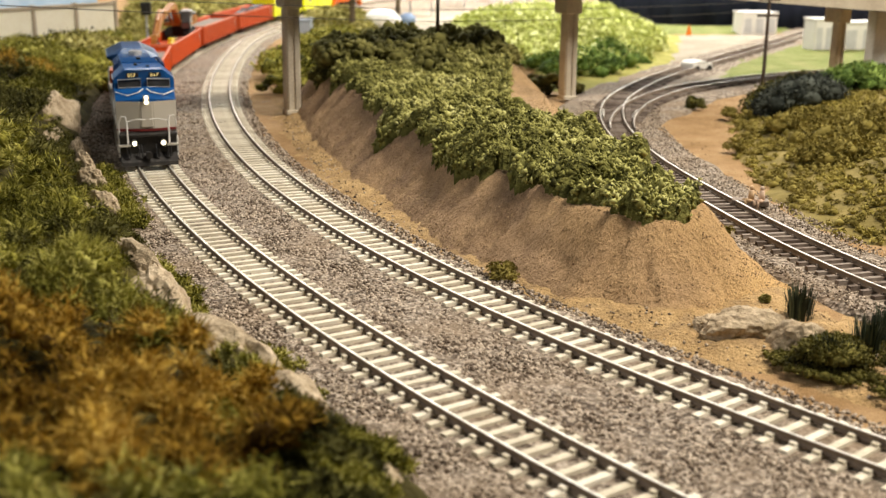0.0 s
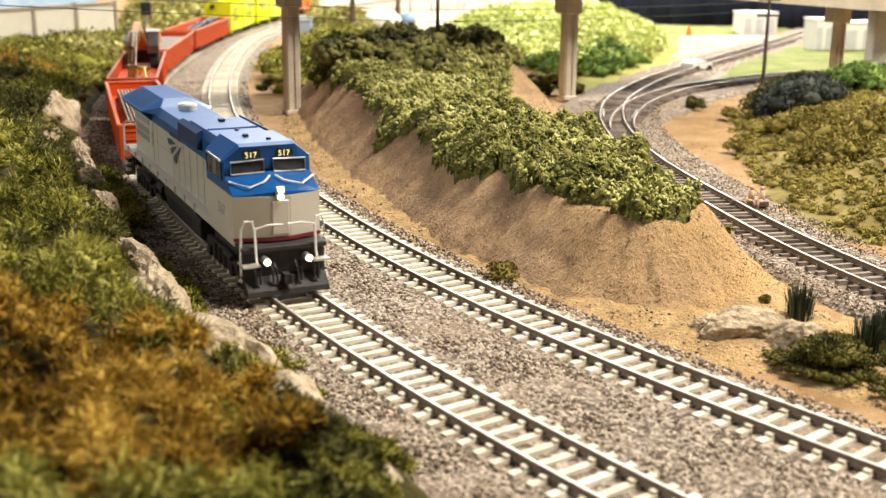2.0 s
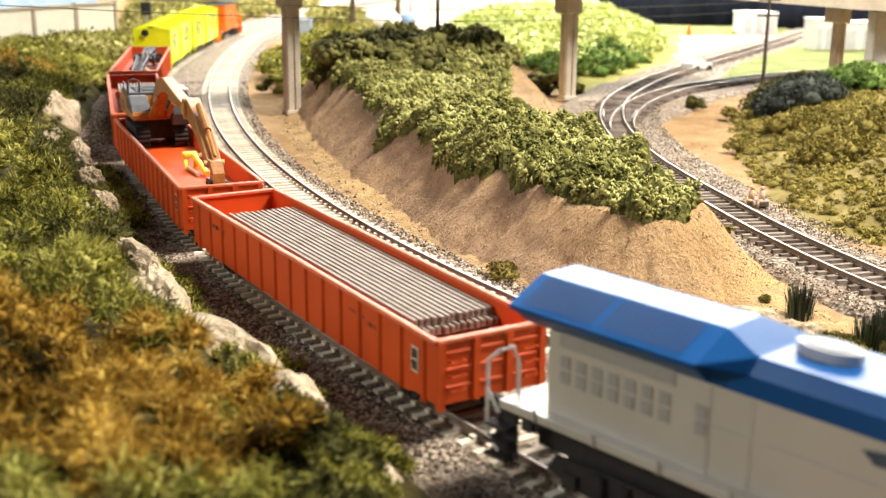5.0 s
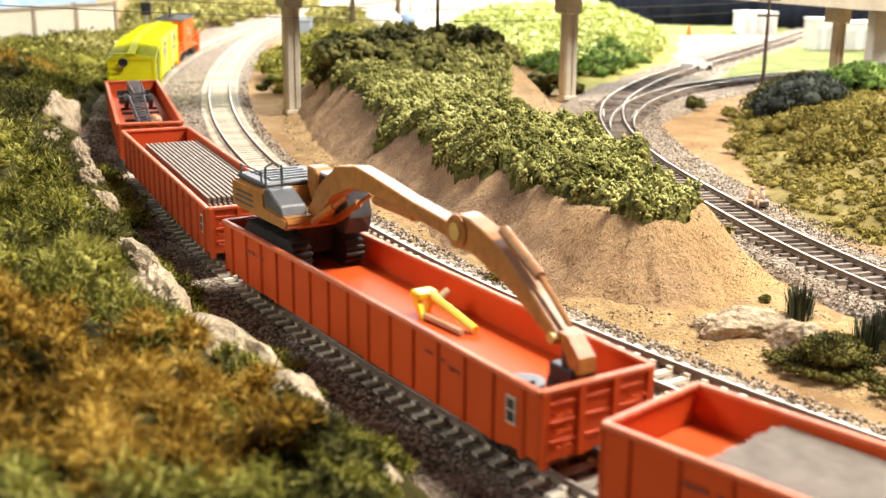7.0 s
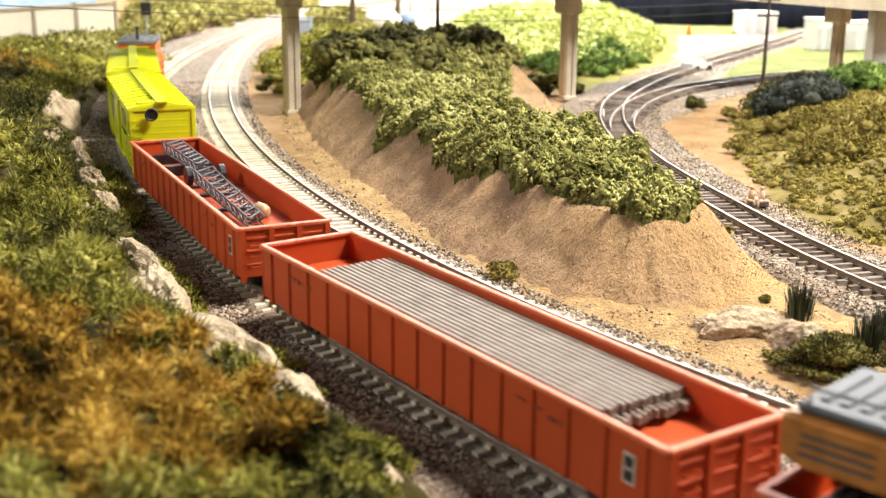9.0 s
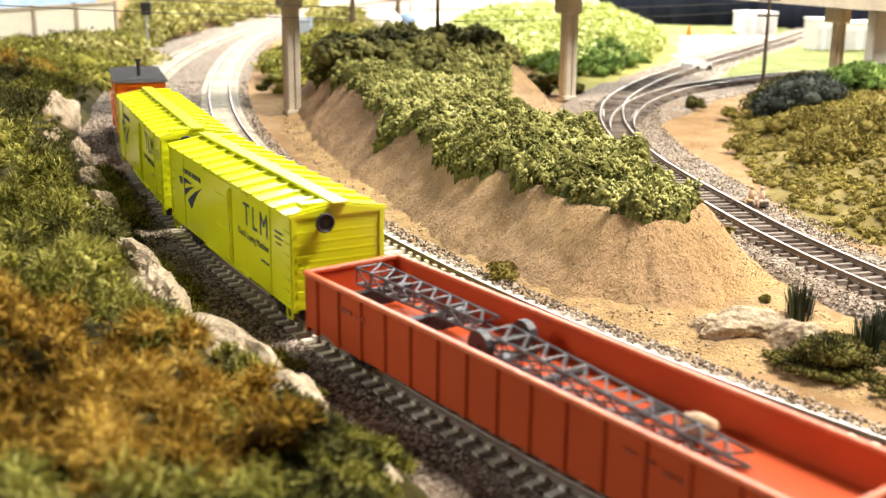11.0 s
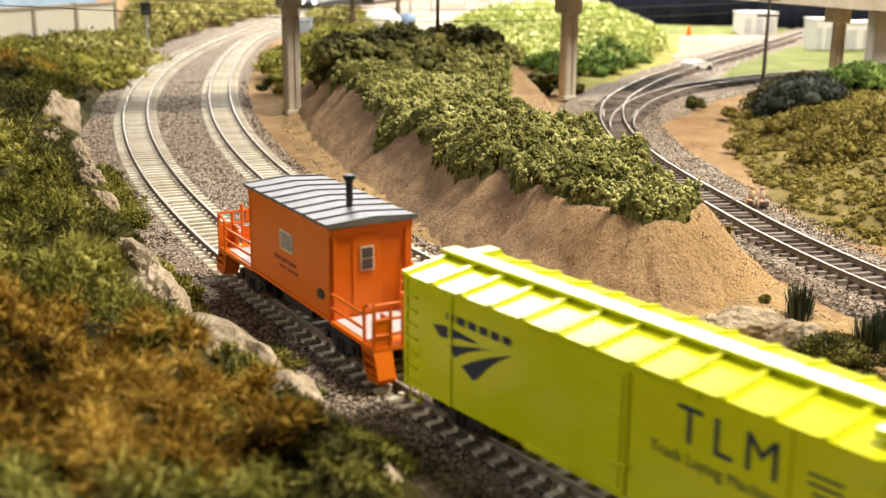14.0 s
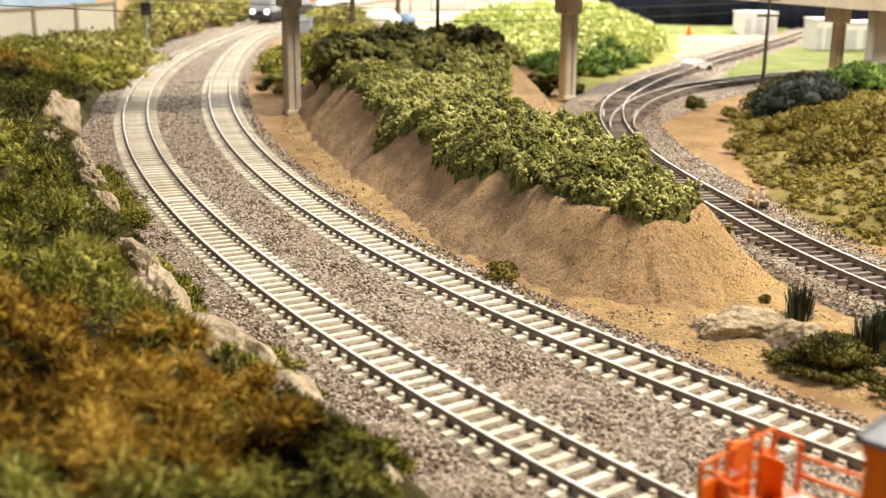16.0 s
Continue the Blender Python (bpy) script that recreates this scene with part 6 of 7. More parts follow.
    mid = [(0.1045, -W, 0.0388), (0.1085, 0, 0.0404), (0.1045, W, 0.0388)]
    a = [bm.verts.new(p) for p in top]
    b = [bm.verts.new(p) for p in mid]
    c0, c1, c2 = bm.verts.new((0.0945, -W, 0.0388)), bm.verts.new((0.0945, W, 0.0388)), bm.verts.new((0.0955, 0, 0.0388))
    m0 = bm.verts.new((0.1085, 0, 0.0385))
    for q in ((a[0], b[0], b[1], a[1]), (a[1], b[1], b[2], a[2]), (a[0], c0, b[0]), (a[2], b[2], c1), (b[0], m0, b[1]), (b[1], m0, b[2])):
        bm.faces.new(q)
    part("nose_top", bm, M_blue, cab, "blue nose top")
    bm = bmesh.new()
    prism(bm, [(0.1045, -W), (0.1085, -0.004), (0.1085, 0.004), (0.1045, W)], "z", 0.0236, 0.0386)
    nose = part("nose", bm, M_silver, cab)
    bm = bmesh.new()
    prism(bm, [(0.1047, -W - 0.0002), (0.1088, -0.004), (0.1088, 0.004), (0.1047, W + 0.0002), (0.103, W), (0.103, -W)], "z", 0.0222, 0.0234)
    part("nose_stripe", bm, M_loco_red, nose, "red stripe under the nose")
    bm = bmesh.new()
    box(bm, 0.1084, 0.1092, -0.0032, 0.0032, 0.0245, 0.0372, 0.0003)
    part("nose_door", bm, M_silver, nose)
    # windscreens and side windows
    for k in (-1, 1):
        bm = bmesh.new()
        q = [Vector((0.0953, k * 0.0018, 0.0452)), Vector((0.0949, k * 0.0142, 0.0449)), Vector((0.0944, k * 0.0142, 0.0494)), Vector((0.0949, k * 0.0018, 0.0499))]
        f = bm.faces.new([bm.verts.new(p) for p in q])
        bmesh.ops.solidify(bm, geom=bm.faces[:], thickness=0.0003)
        ws = part("windscreen", bm, M_glass, cab, "dark windscreen with silver surround")
        bm = bmesh.new()
        bent_rod(bm, [p + Vector((0.0004, 0, 0)) for p in q + q[:1]], 0.0004)
        part("windscreen_frame", bm, M_lens, ws)
        bm = bmesh.new()
        q = [Vector((0.095, k * 0.0028, 0.0508)), Vector((0.0948, k * 0.0098, 0.0506)), Vector((0.0949, k * 0.0094, 0.0531)), Vector((0.095, k * 0.0028, 0.0533))]
        f = bm.faces.new([bm.verts.new(p) for p in q])
        bmesh.ops.solidify(bm, geom=bm.faces[:], thickness=0.0004)
        nb = part("number_board", bm, M_black, cab, "black number board with lit figures")
        me_x = 0.0957
        lettering("number", "517", 0.0029, me_x, k * 0.0063 - 0.0026, 0.0509, 90, M_numglow, nb, "lit yellow figures", 1.05)
        for i, (xa, xb) in enumerate(((0.0705, 0.0765), (0.0775, 0.0835), (0.0845, 0.0895))):
            bm = bmesh.new()
            box(bm, xa, xb, k * W, k * (W + 0.0003), 0.0428, 0.0488 if i < 2 else 0.048)
            pane = part("side_window", bm, M_glass if i != 1 else M_curtain, cab)
        bm = bmesh.new()
        bent_rod(bm, [(0.0695, k * (W + 0.0003), 0.0424), (0.0695, k * (W + 0.0003), 0.0494), (0.0905, k * (W + 0.0003), 0.0488), (0.091, k * (W + 0.0003), 0.0424), (0.0695, k * (W + 0.0003), 0.0424)], 0.0003)
        part("window_frame", bm, M_blue, cab)
        bm = bmesh.new()
        bent_rod(bm, [(0.0705, k * (W + 0.0006), 0.05), (0.0915, k * (W + 0.0006), 0.0496)], 0.0004)
        part("sunshade", bm, M_lens, cab)
        lettering("number", "517", 0.006, 0.0835 if k < 0 else 0.0935, k * (W + 0.0001), 0.0292, 0 if k < 0 else 180, M_number, cab, "faint grey road number", 1.1)
        # nose handrails
        bm = bmesh.new()
        bent_rod(bm, [(0.0985, k * 0.0158, 0.0432), (0.1045, k * 0.0098, 0.0418), (0.1025, k * 0.0035, 0.0432), (0.1, k * 0.001, 0.0448)], 0.00042)
        part("nose_rail", bm, M_white, nose, "white nose handrail")
        bm = bmesh.new()
        bent_rod(bm, [(0.1105, k * 0.0158, 0.0085), (0.1105, k * 0.0158, 0.018), (0.111, k * 0.0155, 0.028), (0.1118, k * 0.0142, 0.0312), (0.1128, k * 0.0118, 0.0312), (0.1135, k * 0.0112, 0.028), (0.1145, k * 0.0112, 0.0185), (0.1155, k * 0.0112, 0.0165)], 0.0005)
        bent_rod(bm, [(0.1135, k * 0.0112, 0.0285), (0.1142, k * 0.006, 0.0298), (0.1142, k * 0.001, 0.0295)], 0.00042)
        part("front_handrail", bm, M_white, lo, "white front handrail")
        bm = bmesh.new()
        bent_rod(bm, [(-0.1125, k * 0.0156, 0.0185), (-0.1165, k * 0.0156, 0.0235), (-0.1165, k * 0.0156, 0.031), (-0.1125, k * 0.0148, 0.0345), (-0.1125, k * 0.011, 0.0345), (-0.1125, k * 0.009, 0.03), (-0.1125, k * 0.009, 0.0205)], 0.0005)
        bent_rod(bm, [(-0.1165, k * 0.0156, 0.0235), (-0.1165, k * 0.0156, 0.012), (-0.1125, k * 0.0156, 0.0085)], 0.0005)
        part("rear_handrail", bm, M_white, lo, "white rear handrail")
        # steps
        for x, s in ((0.108, 1), (-0.113, -1)):
            bm = bmesh.new()
            prism(bm, [(x - s * 0.004, 0.0185), (x + s * 0.0025, 0.0185), (x + s * 0.004, 0.0062), (x - s * 0.004, 0.0062)], "y", k * 0.0122, k * 0.0128)
            for z in (0.0064, 0.0104, 0.0144):
                box(bm, x - s * 0.0035, x + s * 0.004, k * 0.0122, k * 0.0162, z, z + 0.0006)
            part("steps", bm, M_underframe, lo)
        # ditch lamps
        bm = bmesh.new()
        tube(bm, (0.1125, k * 0.0078, 0.0168), (0.1168, k * 0.0078, 0.0168), 0.0015, 16)
        dl = part("ditch_lamp", bm, M_lens, lo)
        bm = bmesh.new()
        tube(bm, (0.1168, k * 0.0078, 0.0168), (0.1172, k * 0.0078, 0.0168), 0.0012, 16)
        part("lens", bm, M_lampglow, dl, "glowing lamp lens")
        swoosh(lo, (-0.0215 if k < 0 else 0.0065), 0.0398, k * (H + 0.0003), 0.00088, M_emblem, k)
        bm = bmesh.new()
        for x in np.arange(-0.1, 0.06, 0.018):
            tube(bm, (x, k * (W + 0.0002), 0.0203), (x, k * (W + 0.0002), 0.0236), 0.0004, 6)
        part("stanchion_base", bm, M_silverline, lo)
    # headlamps
    bm = bmesh.new()
    box(bm, 0.1085, 0.1096, -0.0018, 0.0018, 0.0372, 0.0424, 0.0004)
    hl = part("headlamp", bm, M_lens, lo)
    for z in (0.0385, 0.0411):
        bm = bmesh.new()
        tube(bm, (0.1096, 0, z), (0.1101, 0, z), 0.0011, 14)
        part("lens", bm, M_lampglow, hl, "glowing headlamp lens")
    # pilot, plough, hoses
    bm = bmesh.new()
    box(bm, 0.104, 0.1135, -0.0158, 0.0158, 0.0196, 0.0216, 0.0004)
    box(bm, 0.1085, 0.1115, -0.0155, 0.0155, 0.0075, 0.0196, 0.0004)
    prism(bm, [(0.112, 0.0105), (0.1168, 0.0062), (0.1172, 0.0042), (0.111, 0.0042)], "y", -0.0152, 0.0152)
    pilot = part("pilot", bm, M_underframe, lo, "black pilot with snow plough")
    for y in (-0.012, -0.0105, -0.0055, -0.004, 0.004, 0.0055, 0.0105, 0.012):
        bm = bmesh.new()
        bent_rod(bm, [(0.112, y, 0.0152), (0.1152, y * 0.98, 0.0135), (0.1158, y * 0.96, 0.0085)], 0.00045)
        part("brake_hose", bm, M_black, pilot)
    for k in (-1, 1):
        bm = bmesh.new()
        box(bm, 0.1075, 0.1155, k * 0.0098, k * 0.0162, 0.0148, 0.0156)
        part("anti_climber", bm, M_silver, pilot)
        coupler(k * 0.1095, lo, k)
    bm = bmesh.new()
    prism(bm, [(-0.0128, 0.0198), (0.0128, 0.0198), (0.0135, 0.0135), (0.0115, 0.0055), (0.006, 0.0042), (-0.006, 0.0042), (-0.0115, 0.0055), (-0.0135, 0.0135)], "x", -0.03, 0.033)
    part("fuel_tank", bm, M_underframe, lo, "black fuel tank")
    for k in (-1, 1):
        bm = bmesh.new()
        tube(bm, (-0.044, k * 0.0125, 0.0135), (-0.032, k * 0.0125, 0.0135), 0.0022, 12)
        part("air_tank", bm, M_underframe, lo)
        bm = bmesh.new()
        box(bm, 0.036, 0.044, k * 0.009, k * 0.0145, 0.0095, 0.0165, 0.0004)
        part("battery_box", bm, M_underframe, lo)
    for x in (-0.074, 0.074):
        bm = bmesh.new()
        for k in (-1, 1):
            y = k * 0.0128
            prism(bm, [(x - 0.024, 0.0085), (x - 0.016, 0.006), (x + 0.016, 0.006), (x + 0.024, 0.0085), (x + 0.022, 0.0122), (x + 0.006, 0.0132), (x - 0.006, 0.0132), (x - 0.022, 0.0122)], "y", y - 0.0008, y + 0.0008)
            for q in (-0.0165, 0.0165):
                box(bm, x + q - 0.0022, x + q + 0.0022, y, y + k * 0.0018, 0.0058, 0.0098)
            for q in (-0.007, 0.0, 0.007):
                tube(bm, (x + q, y + k * 0.001, 0.0062), (x + q, y + k * 0.001, 0.0125), 0.0012, 8)
            tube(bm, (x + 0.01, y + k * 0.0015, 0.013), (x + 0.019, y + k * 0.0015, 0.0128), 0.0012, 8)
        box(bm, x - 0.02, x + 0.02, -0.011, 0.011, 0.0085, 0.0165)
        tr = part("bogie", bm, M_underframe, lo)
        wheelset(x - 0.0165, tr, 0.0055)
        wheelset(x + 0.0165, tr, 0.0055)
    return lo


M_number = mat("number_grey", [(0.26, 0.26, 0.26), (0.31, 0.31, 0.31)], 100, rough=0.5)
M_bluedark = mat("loco_dark_blue", [(0.01, 0.03, 0.1), (0.014, 0.04, 0.12)], 60, rough=0.45)
M_louvre = mat("louvre_grey", [(0.36, 0.35, 0.32), (0.44, 0.43, 0.4)], 900, rough=0.5, metal=0.2)
M_silverline = mat("panel_line_grey", [(0.45, 0.425, 0.375), (0.54, 0.51, 0.45)], 100, rough=0.5)
M_emblem = mat("emblem_slate", [(0.05, 0.07, 0.1), (0.07, 0.09, 0.125)], 100, rough=0.5)
engine = locomotive()


# the next train, far down the line
def far_engine():
    f = empty("locomotive", "distant grey and black diesel locomotive with pale headlights", "locomotive")
    bm = bmesh.new()
    prism(bm, [(0.1, 0.018), (0.108, 0.02), (0.108, 0.036), (0.094, 0.041), (0.092, 0.052), (0.066, 0.053), (0.066, 0.018)], "y", -0.016, 0.016)
    part("cab", bm, M_grey, f)
    bm = bmesh.new()
    box(bm, -0.105, 0.066, -0.0125, 0.0125, 0.018, 0.05, 0.001)
    part("hood", bm, M_grey, f)
    bm = bmesh.new()
    box(bm, -0.112, 0.112, -0.016, 0.016, 0.006, 0.018, 0.001)
    part("frame", bm, M_underframe, f)
    for k in (-1, 1):
        bm = bmesh.new()
        box(bm, 0.0935, 0.0945, k * 0.0015, k * 0.0135, 0.0425, 0.05)
        part("windscreen", bm, M_glass, f)
        bm = bmesh.new()
        tube(bm, (0.112, k * 0.0105, 0.019), (0.1145, k * 0.0105, 0.019), 0.0035, 14)
        part("headlamp", bm, M_farlamp, f, "pale glowing lamp")
        bogie(k * 0.07, f, 0.03)
    return f


M_farlamp = mat("far_lamp", [(0.95, 0.95, 0.95), (1, 1, 1)], 50, emit=2.5)
far_loco = far_engine()


def far_car():
    f = empty("freight_car", "distant orange and white freight car", "railway car")
    bm = bmesh.new()
    box(bm, -0.09, 0.09, -0.016, 0.016, 0.022, 0.046, 0.001)
    part("body", bm, M_caboose, f)
    bm = bmesh.new()
    box(bm, -0.09, 0.09, -0.0162, 0.0162, 0.012, 0.022, 0.001)
    part("lower_side", bm, M_white, f)
    for k in (-1, 1):
        bogie(k * 0.065, f)
    return f


far_wagon = far_car()
# ---- planting on the flat ----
def scatter(n, poly, seed=0, height=-0.0035, r=(0.004, 0.009), sink=0.3, wob=0.02):
    poly = np.array(poly)
    lo, hi = poly.min(0), poly.max(0)
    return sow(n, lo[0], hi[0], lo[1], hi[1], lambda x, y: inside_distance(poly, x, y) + wob * wobble(x, y, 30.0, seed) > 0, lambda x, y: np.full(len(x), height), r[0], r[1], sink)


def mounded(n, poly, seed, top, r, wob=0.02, foot=0.06, low=False):
    """Clumps heaped into a bush: higher towards the middle of its outline."""
    poly = np.array(poly)
    c, rr = scatter(n, poly, seed, 0.0, r, 0.0, wob)
    d = np.clip(inside_distance(poly, c[:, 0], c[:, 1]) / foot, 0, 1)
    c[:, 2] = -0.003 + top * np.interp(c[:, 1], [1.15, 1.3, 1.55], [0.35, 0.5, 1.0] if low else [1.0, 1.0, 1.0]) * np.sqrt(d) * (0.75 + 0.5 * wobble(c[:, 0], c[:, 1], 18.0, seed + 3)) + rr * 0.3
    return c, rr


# right-hand planted bank behind the branch track
RB = [(0.175, 0.52), (0.205, 0.5), (0.32, 0.42), (0.55, 0.4), (0.62, 0.98), (0.36, 1.0), (0.285, 0.985), (0.225, 0.9), (0.2, 0.8), (0.185, 0.7), (0.175, 0.6)]


def rb_height(x, y):
    d = inside_distance(np.array(RB), x, y) + 0.01 * wobble(x, y, 25.0, 61.0)
    return np.interp(d, [-0.03, -0.005, 0.02, 0.06, 0.15], [-0.02, -0.006, 0.0, 0.012, 0.022]) + 0.002 * wobble(x, y, 50.0, 62.0)


tagged(grid_sheet("bank", np.arange(0.15, 0.66, 0.006), np.arange(0.38, 1.03, 0.006), rb_height, M_soilgreen), "low grassy bank beside the branch track", "bank", kind="structure")
c, r = sow(11000, 0.16, 0.62, 0.4, 1.0, lambda x, y: (inside_distance(np.array(RB), x, y) + 0.012 * wobble(x, y, 30.0, 63.0) > 0.0), rb_height, 0.003, 0.006, 0.2)
t = wobble(c[:, 0], c[:, 1], 14.0, 64.0) + 0.3 * wobble(c[:, 0], c[:, 1], 50.0, 65.0)
plant("ground_cover", c[t > 0.02], r[t > 0.02] * 0.4, 26, 0.0012, M_turf, "short olive turf on the right bank", "ground cover", thin=0.4)
plant("ground_cover", c[t < 0.02], r[t < 0.02] * 0.62, 32, 0.0011, M_olive, "brownish olive scrub on the right bank", "ground cover", thin=0.4)
for cx, cy, rad, n, m_, lab, rr in ((0.262, 0.86, 0.027, 60, M_darkgrey, "dark grey-green rounded bush on the bank", (0.008, 0.013)), (0.272, 0.925, 0.028, 60, M_dkgreen, "dark green bush below the bridge", (0.008, 0.012)),
                                    (0.325, 0.915, 0.04, 110, M_leafgreen, "fresh green bush below the bridge", (0.007, 0.012)), (0.275, 0.72, 0.05, 130, M_olive, "brown-olive low bush on turf", (0.007, 0.012)),
                                    (0.225, 0.665, 0.02, 40, M_olive, "small brown-olive bush on turf", (0.005, 0.009)), (0.3, 0.62, 0.045, 100, M_olive, "brown-olive bush on the bank", (0.007, 0.012)), (0.24, 0.78, 0.02, 36, M_olive, "brown scrub bush on turf", (0.005, 0.008))):
    a = np.random.uniform(0, 6.28, n)
    q = rad * np.sqrt(np.random.uniform(0, 1, n))
    r = np.random.uniform(*rr, n)
    x, y = cx + q * np.cos(a), cy + q * np.sin(a) * 0.7
    z = rb_height(x, y) + (0.015 if cy > 0.8 else 0.008) * np.sqrt(np.clip(1 - (q / rad) ** 2, 0, 1))
    plant("bush", np.c_[x, y, z], r, 110, 0.0015, m_, lab, "bush", kind="", thin=0.6)

# small tufts on the dirt and by the mound
for x, y, s, m_ in ((0.199, 0.92, 0.007, M_dkgreen), (0.213, 0.868, 0.006, M_olive), (0.187, 0.735, 0.006, M_olive), (0.023, 0.438, 0.0055, M_olive), (0.1195, 0.4115, 0.0018, M_yellowbush), (0.127, 0.507, 0.004, M_olive), (0.108, 1.0, 0.012, M_dkgreen), (0.085, 1.01, 0.015, M_dkgreen), (-0.12, 0.955, 0.012, M_olive), (-0.14, 1.0, 0.015, M_moss)):
    n = 14
    c = np.c_[np.random.normal(x, s * 0.5, n), np.random.normal(y, s * 0.5, n), np.random.uniform(-0.001, s * 0.8, n)]
    plant("tuft", c, np.full(n, s * 0.5), 70, 0.0011, m_, "small scrubby tuft on bare ground", "tuft", kind="", thin=0.5)

# mossy patch with spiky grass by the boulders
c, r = scatter(1500, [(0.087, 0.373), (0.1, 0.353), (0.11, 0.339), (0.132, 0.317), (0.16, 0.29), (0.195, 0.31), (0.175, 0.35), (0.142, 0.373), (0.122, 0.368), (0.104, 0.368)], 71, -0.001, (0.001, 0.0024), 0.2, 0.014)
plant("ground_cover", c, r, 34, 0.0008, M_moss2, "dark olive moss round the boulders", "ground cover", thin=0.4)
c, r = scatter(210, [(0.114, 0.347), (0.123, 0.339), (0.133, 0.345), (0.131, 0.357), (0.12, 0.357)], 72, 0.001, (0.0025, 0.0045), 0.6, 0.004)
plant("bush", c, r, 110, 0.001, M_moss2, "dark olive scrub bush beside the boulder", "bush", kind="", thin=0.4)


def spiky(x, y, n, h, label):
    verts, faces = [], []
    for i in range(n):
        a, q = random.uniform(0, 6.28), random.uniform(0, 0.0052)
        bx, by = x + q * math.cos(a), y + q * math.sin(a)
        lean = random.uniform(0, 0.35)
        hh = h * random.uniform(0.6, 1.05)
        tx, ty = bx + hh * lean * math.cos(a), by + hh * lean * math.sin(a)
        w = random.uniform(0.0002, 0.0004)
        ca, sa = math.cos(a + 1.57) * w, math.sin(a + 1.57) * w
        b = len(verts)
        verts += [(bx - ca, by - sa, -0.002), (bx + ca, by + sa, -0.002), ((bx + tx) / 2 + ca, (by + ty) / 2 + sa, hh * 0.55), ((bx + tx) / 2 - ca, (by + ty) / 2 - sa, hh * 0.55), (tx, ty, hh)]
        faces += [(b, b + 1, b + 2), (b, b + 2, b + 3), (b + 3, b + 2, b + 4)]
    return tagged(from_arrays("grass_clump", verts, faces, M_blade), label, "grass clump", "spiky grass clumps")


spiky(0.127, 0.3945, 170, 0.0115, "dark green spiky grass clump behind the boulder")
spiky(0.1405, 0.362, 150, 0.0115, "dark green spiky grass clump by the moss")
spiky(0.151, 0.3725, 120, 0.012, "dark green spiky grass clump on the moss")
spiky(0.1235, 0.347, 70, 0.0105, "dark spiky grass clump in dry moss")

# far shrubs left of the line
FL = [(-0.33, 0.99), (-0.275, 0.97), (-0.288, 1.07), (-0.304, 1.2), (-0.336, 1.27), (-0.338, 1.33), (-0.325, 1.5), (-0.312, 1.73), (-0.28, 1.95), (-0.22, 2.2), (-0.4, 2.5), (-0.6, 2.3), (-0.5, 1.9), (-0.42, 1.55), (-0.39, 1.4), (-0.42, 1.3), (-0.47, 1.2), (-0.5, 1.08), (-0.42, 1.0)]
c, r = mounded(3300, FL, 81, 0.05, (0.007, 0.016), 0.02, 0.09, True)
t = wobble(c[:, 0], c[:, 1], 9.0, 82.0) + 0.7 * (c[:, 1] - 1.35)
plant("shrubs", c[t > 0.02], r[t > 0.02], 60, 0.0034, M_yellowbush, "yellow-green shrubs along the far embankment", "shrubs", thin=0.7)
plant("shrubs", c[t <= 0.02], r[t <= 0.02], 60, 0.0028, M_moss, "olive shrubs along the outer curve", "shrubs", thin=0.7)
# behind the bridge column
c, r = mounded(420, [(-0.135, 1.02), (-0.1, 1.0), (-0.06, 1.1), (-0.05, 1.3), (-0.1, 1.45), (-0.16, 1.4), (-0.18, 1.2), (-0.17, 1.08)], 83, 0.024, (0.007, 0.014), 0.01, 0.05)
plant("shrubs", c, r, 60, 0.0026, M_moss, "olive shrubs behind the bridge column", "shrubs", thin=0.7)
c, r = mounded(420, [(-0.17, 1.5), (-0.1, 1.44), (-0.085, 1.6), (-0.13, 1.8), (-0.2, 1.8)], 84, 0.024, (0.008, 0.015), 0.01, 0.05)
plant("shrubs", c, r, 60, 0.0034, M_yellowbush, "golden yellow shrubs in the distance", "shrubs", thin=0.7)
# bright field bushes
LB = [(0.005, 1.5), (0.09, 1.2), (0.13, 1.12), (0.18, 1.2), (0.235, 1.33), (0.27, 1.5), (0.28, 1.75), (0.18, 1.85), (0.05, 1.8)]
c, r = mounded(1500, LB, 85, 0.026, (0.009, 0.018), 0.012, 0.06)
plant("shrubs", c, r, 70, 0.0034, M_lime, "bright lime green field shrubs", "shrubs", thin=0.8)
c, r = mounded(160, [(0.07, 1.15), (0.11, 1.08), (0.16, 1.12), (0.21, 1.24), (0.22, 1.33), (0.16, 1.26)], 86, 0.02, (0.007, 0.013), 0.006, 0.03)
plant("shrubs", c, r, 80, 0.0026, M_leafgreen, "mid green bushes at the field's edge", "shrubs", thin=0.8)


def lawn(name, poly, material, label, z, step=0.012, seed=0.0):
    poly = np.array(poly)
    lo, hi = poly.min(0) - 0.02, poly.max(0) + 0.02
    def hgt(x, y):
        d = inside_distance(poly, x, y) + 0.012 * wobble(x, y, 28.0, seed)
        return z + np.clip(d * 0.3, -0.012, 0.0) + 0.0012 * wobble(x, y, 70.0, seed + 1)
    return tagged(grid_sheet(name, np.arange(lo[0], hi[0], step), np.arange(lo[1], hi[1], step), hgt, material), label, "lawn", kind="structure")


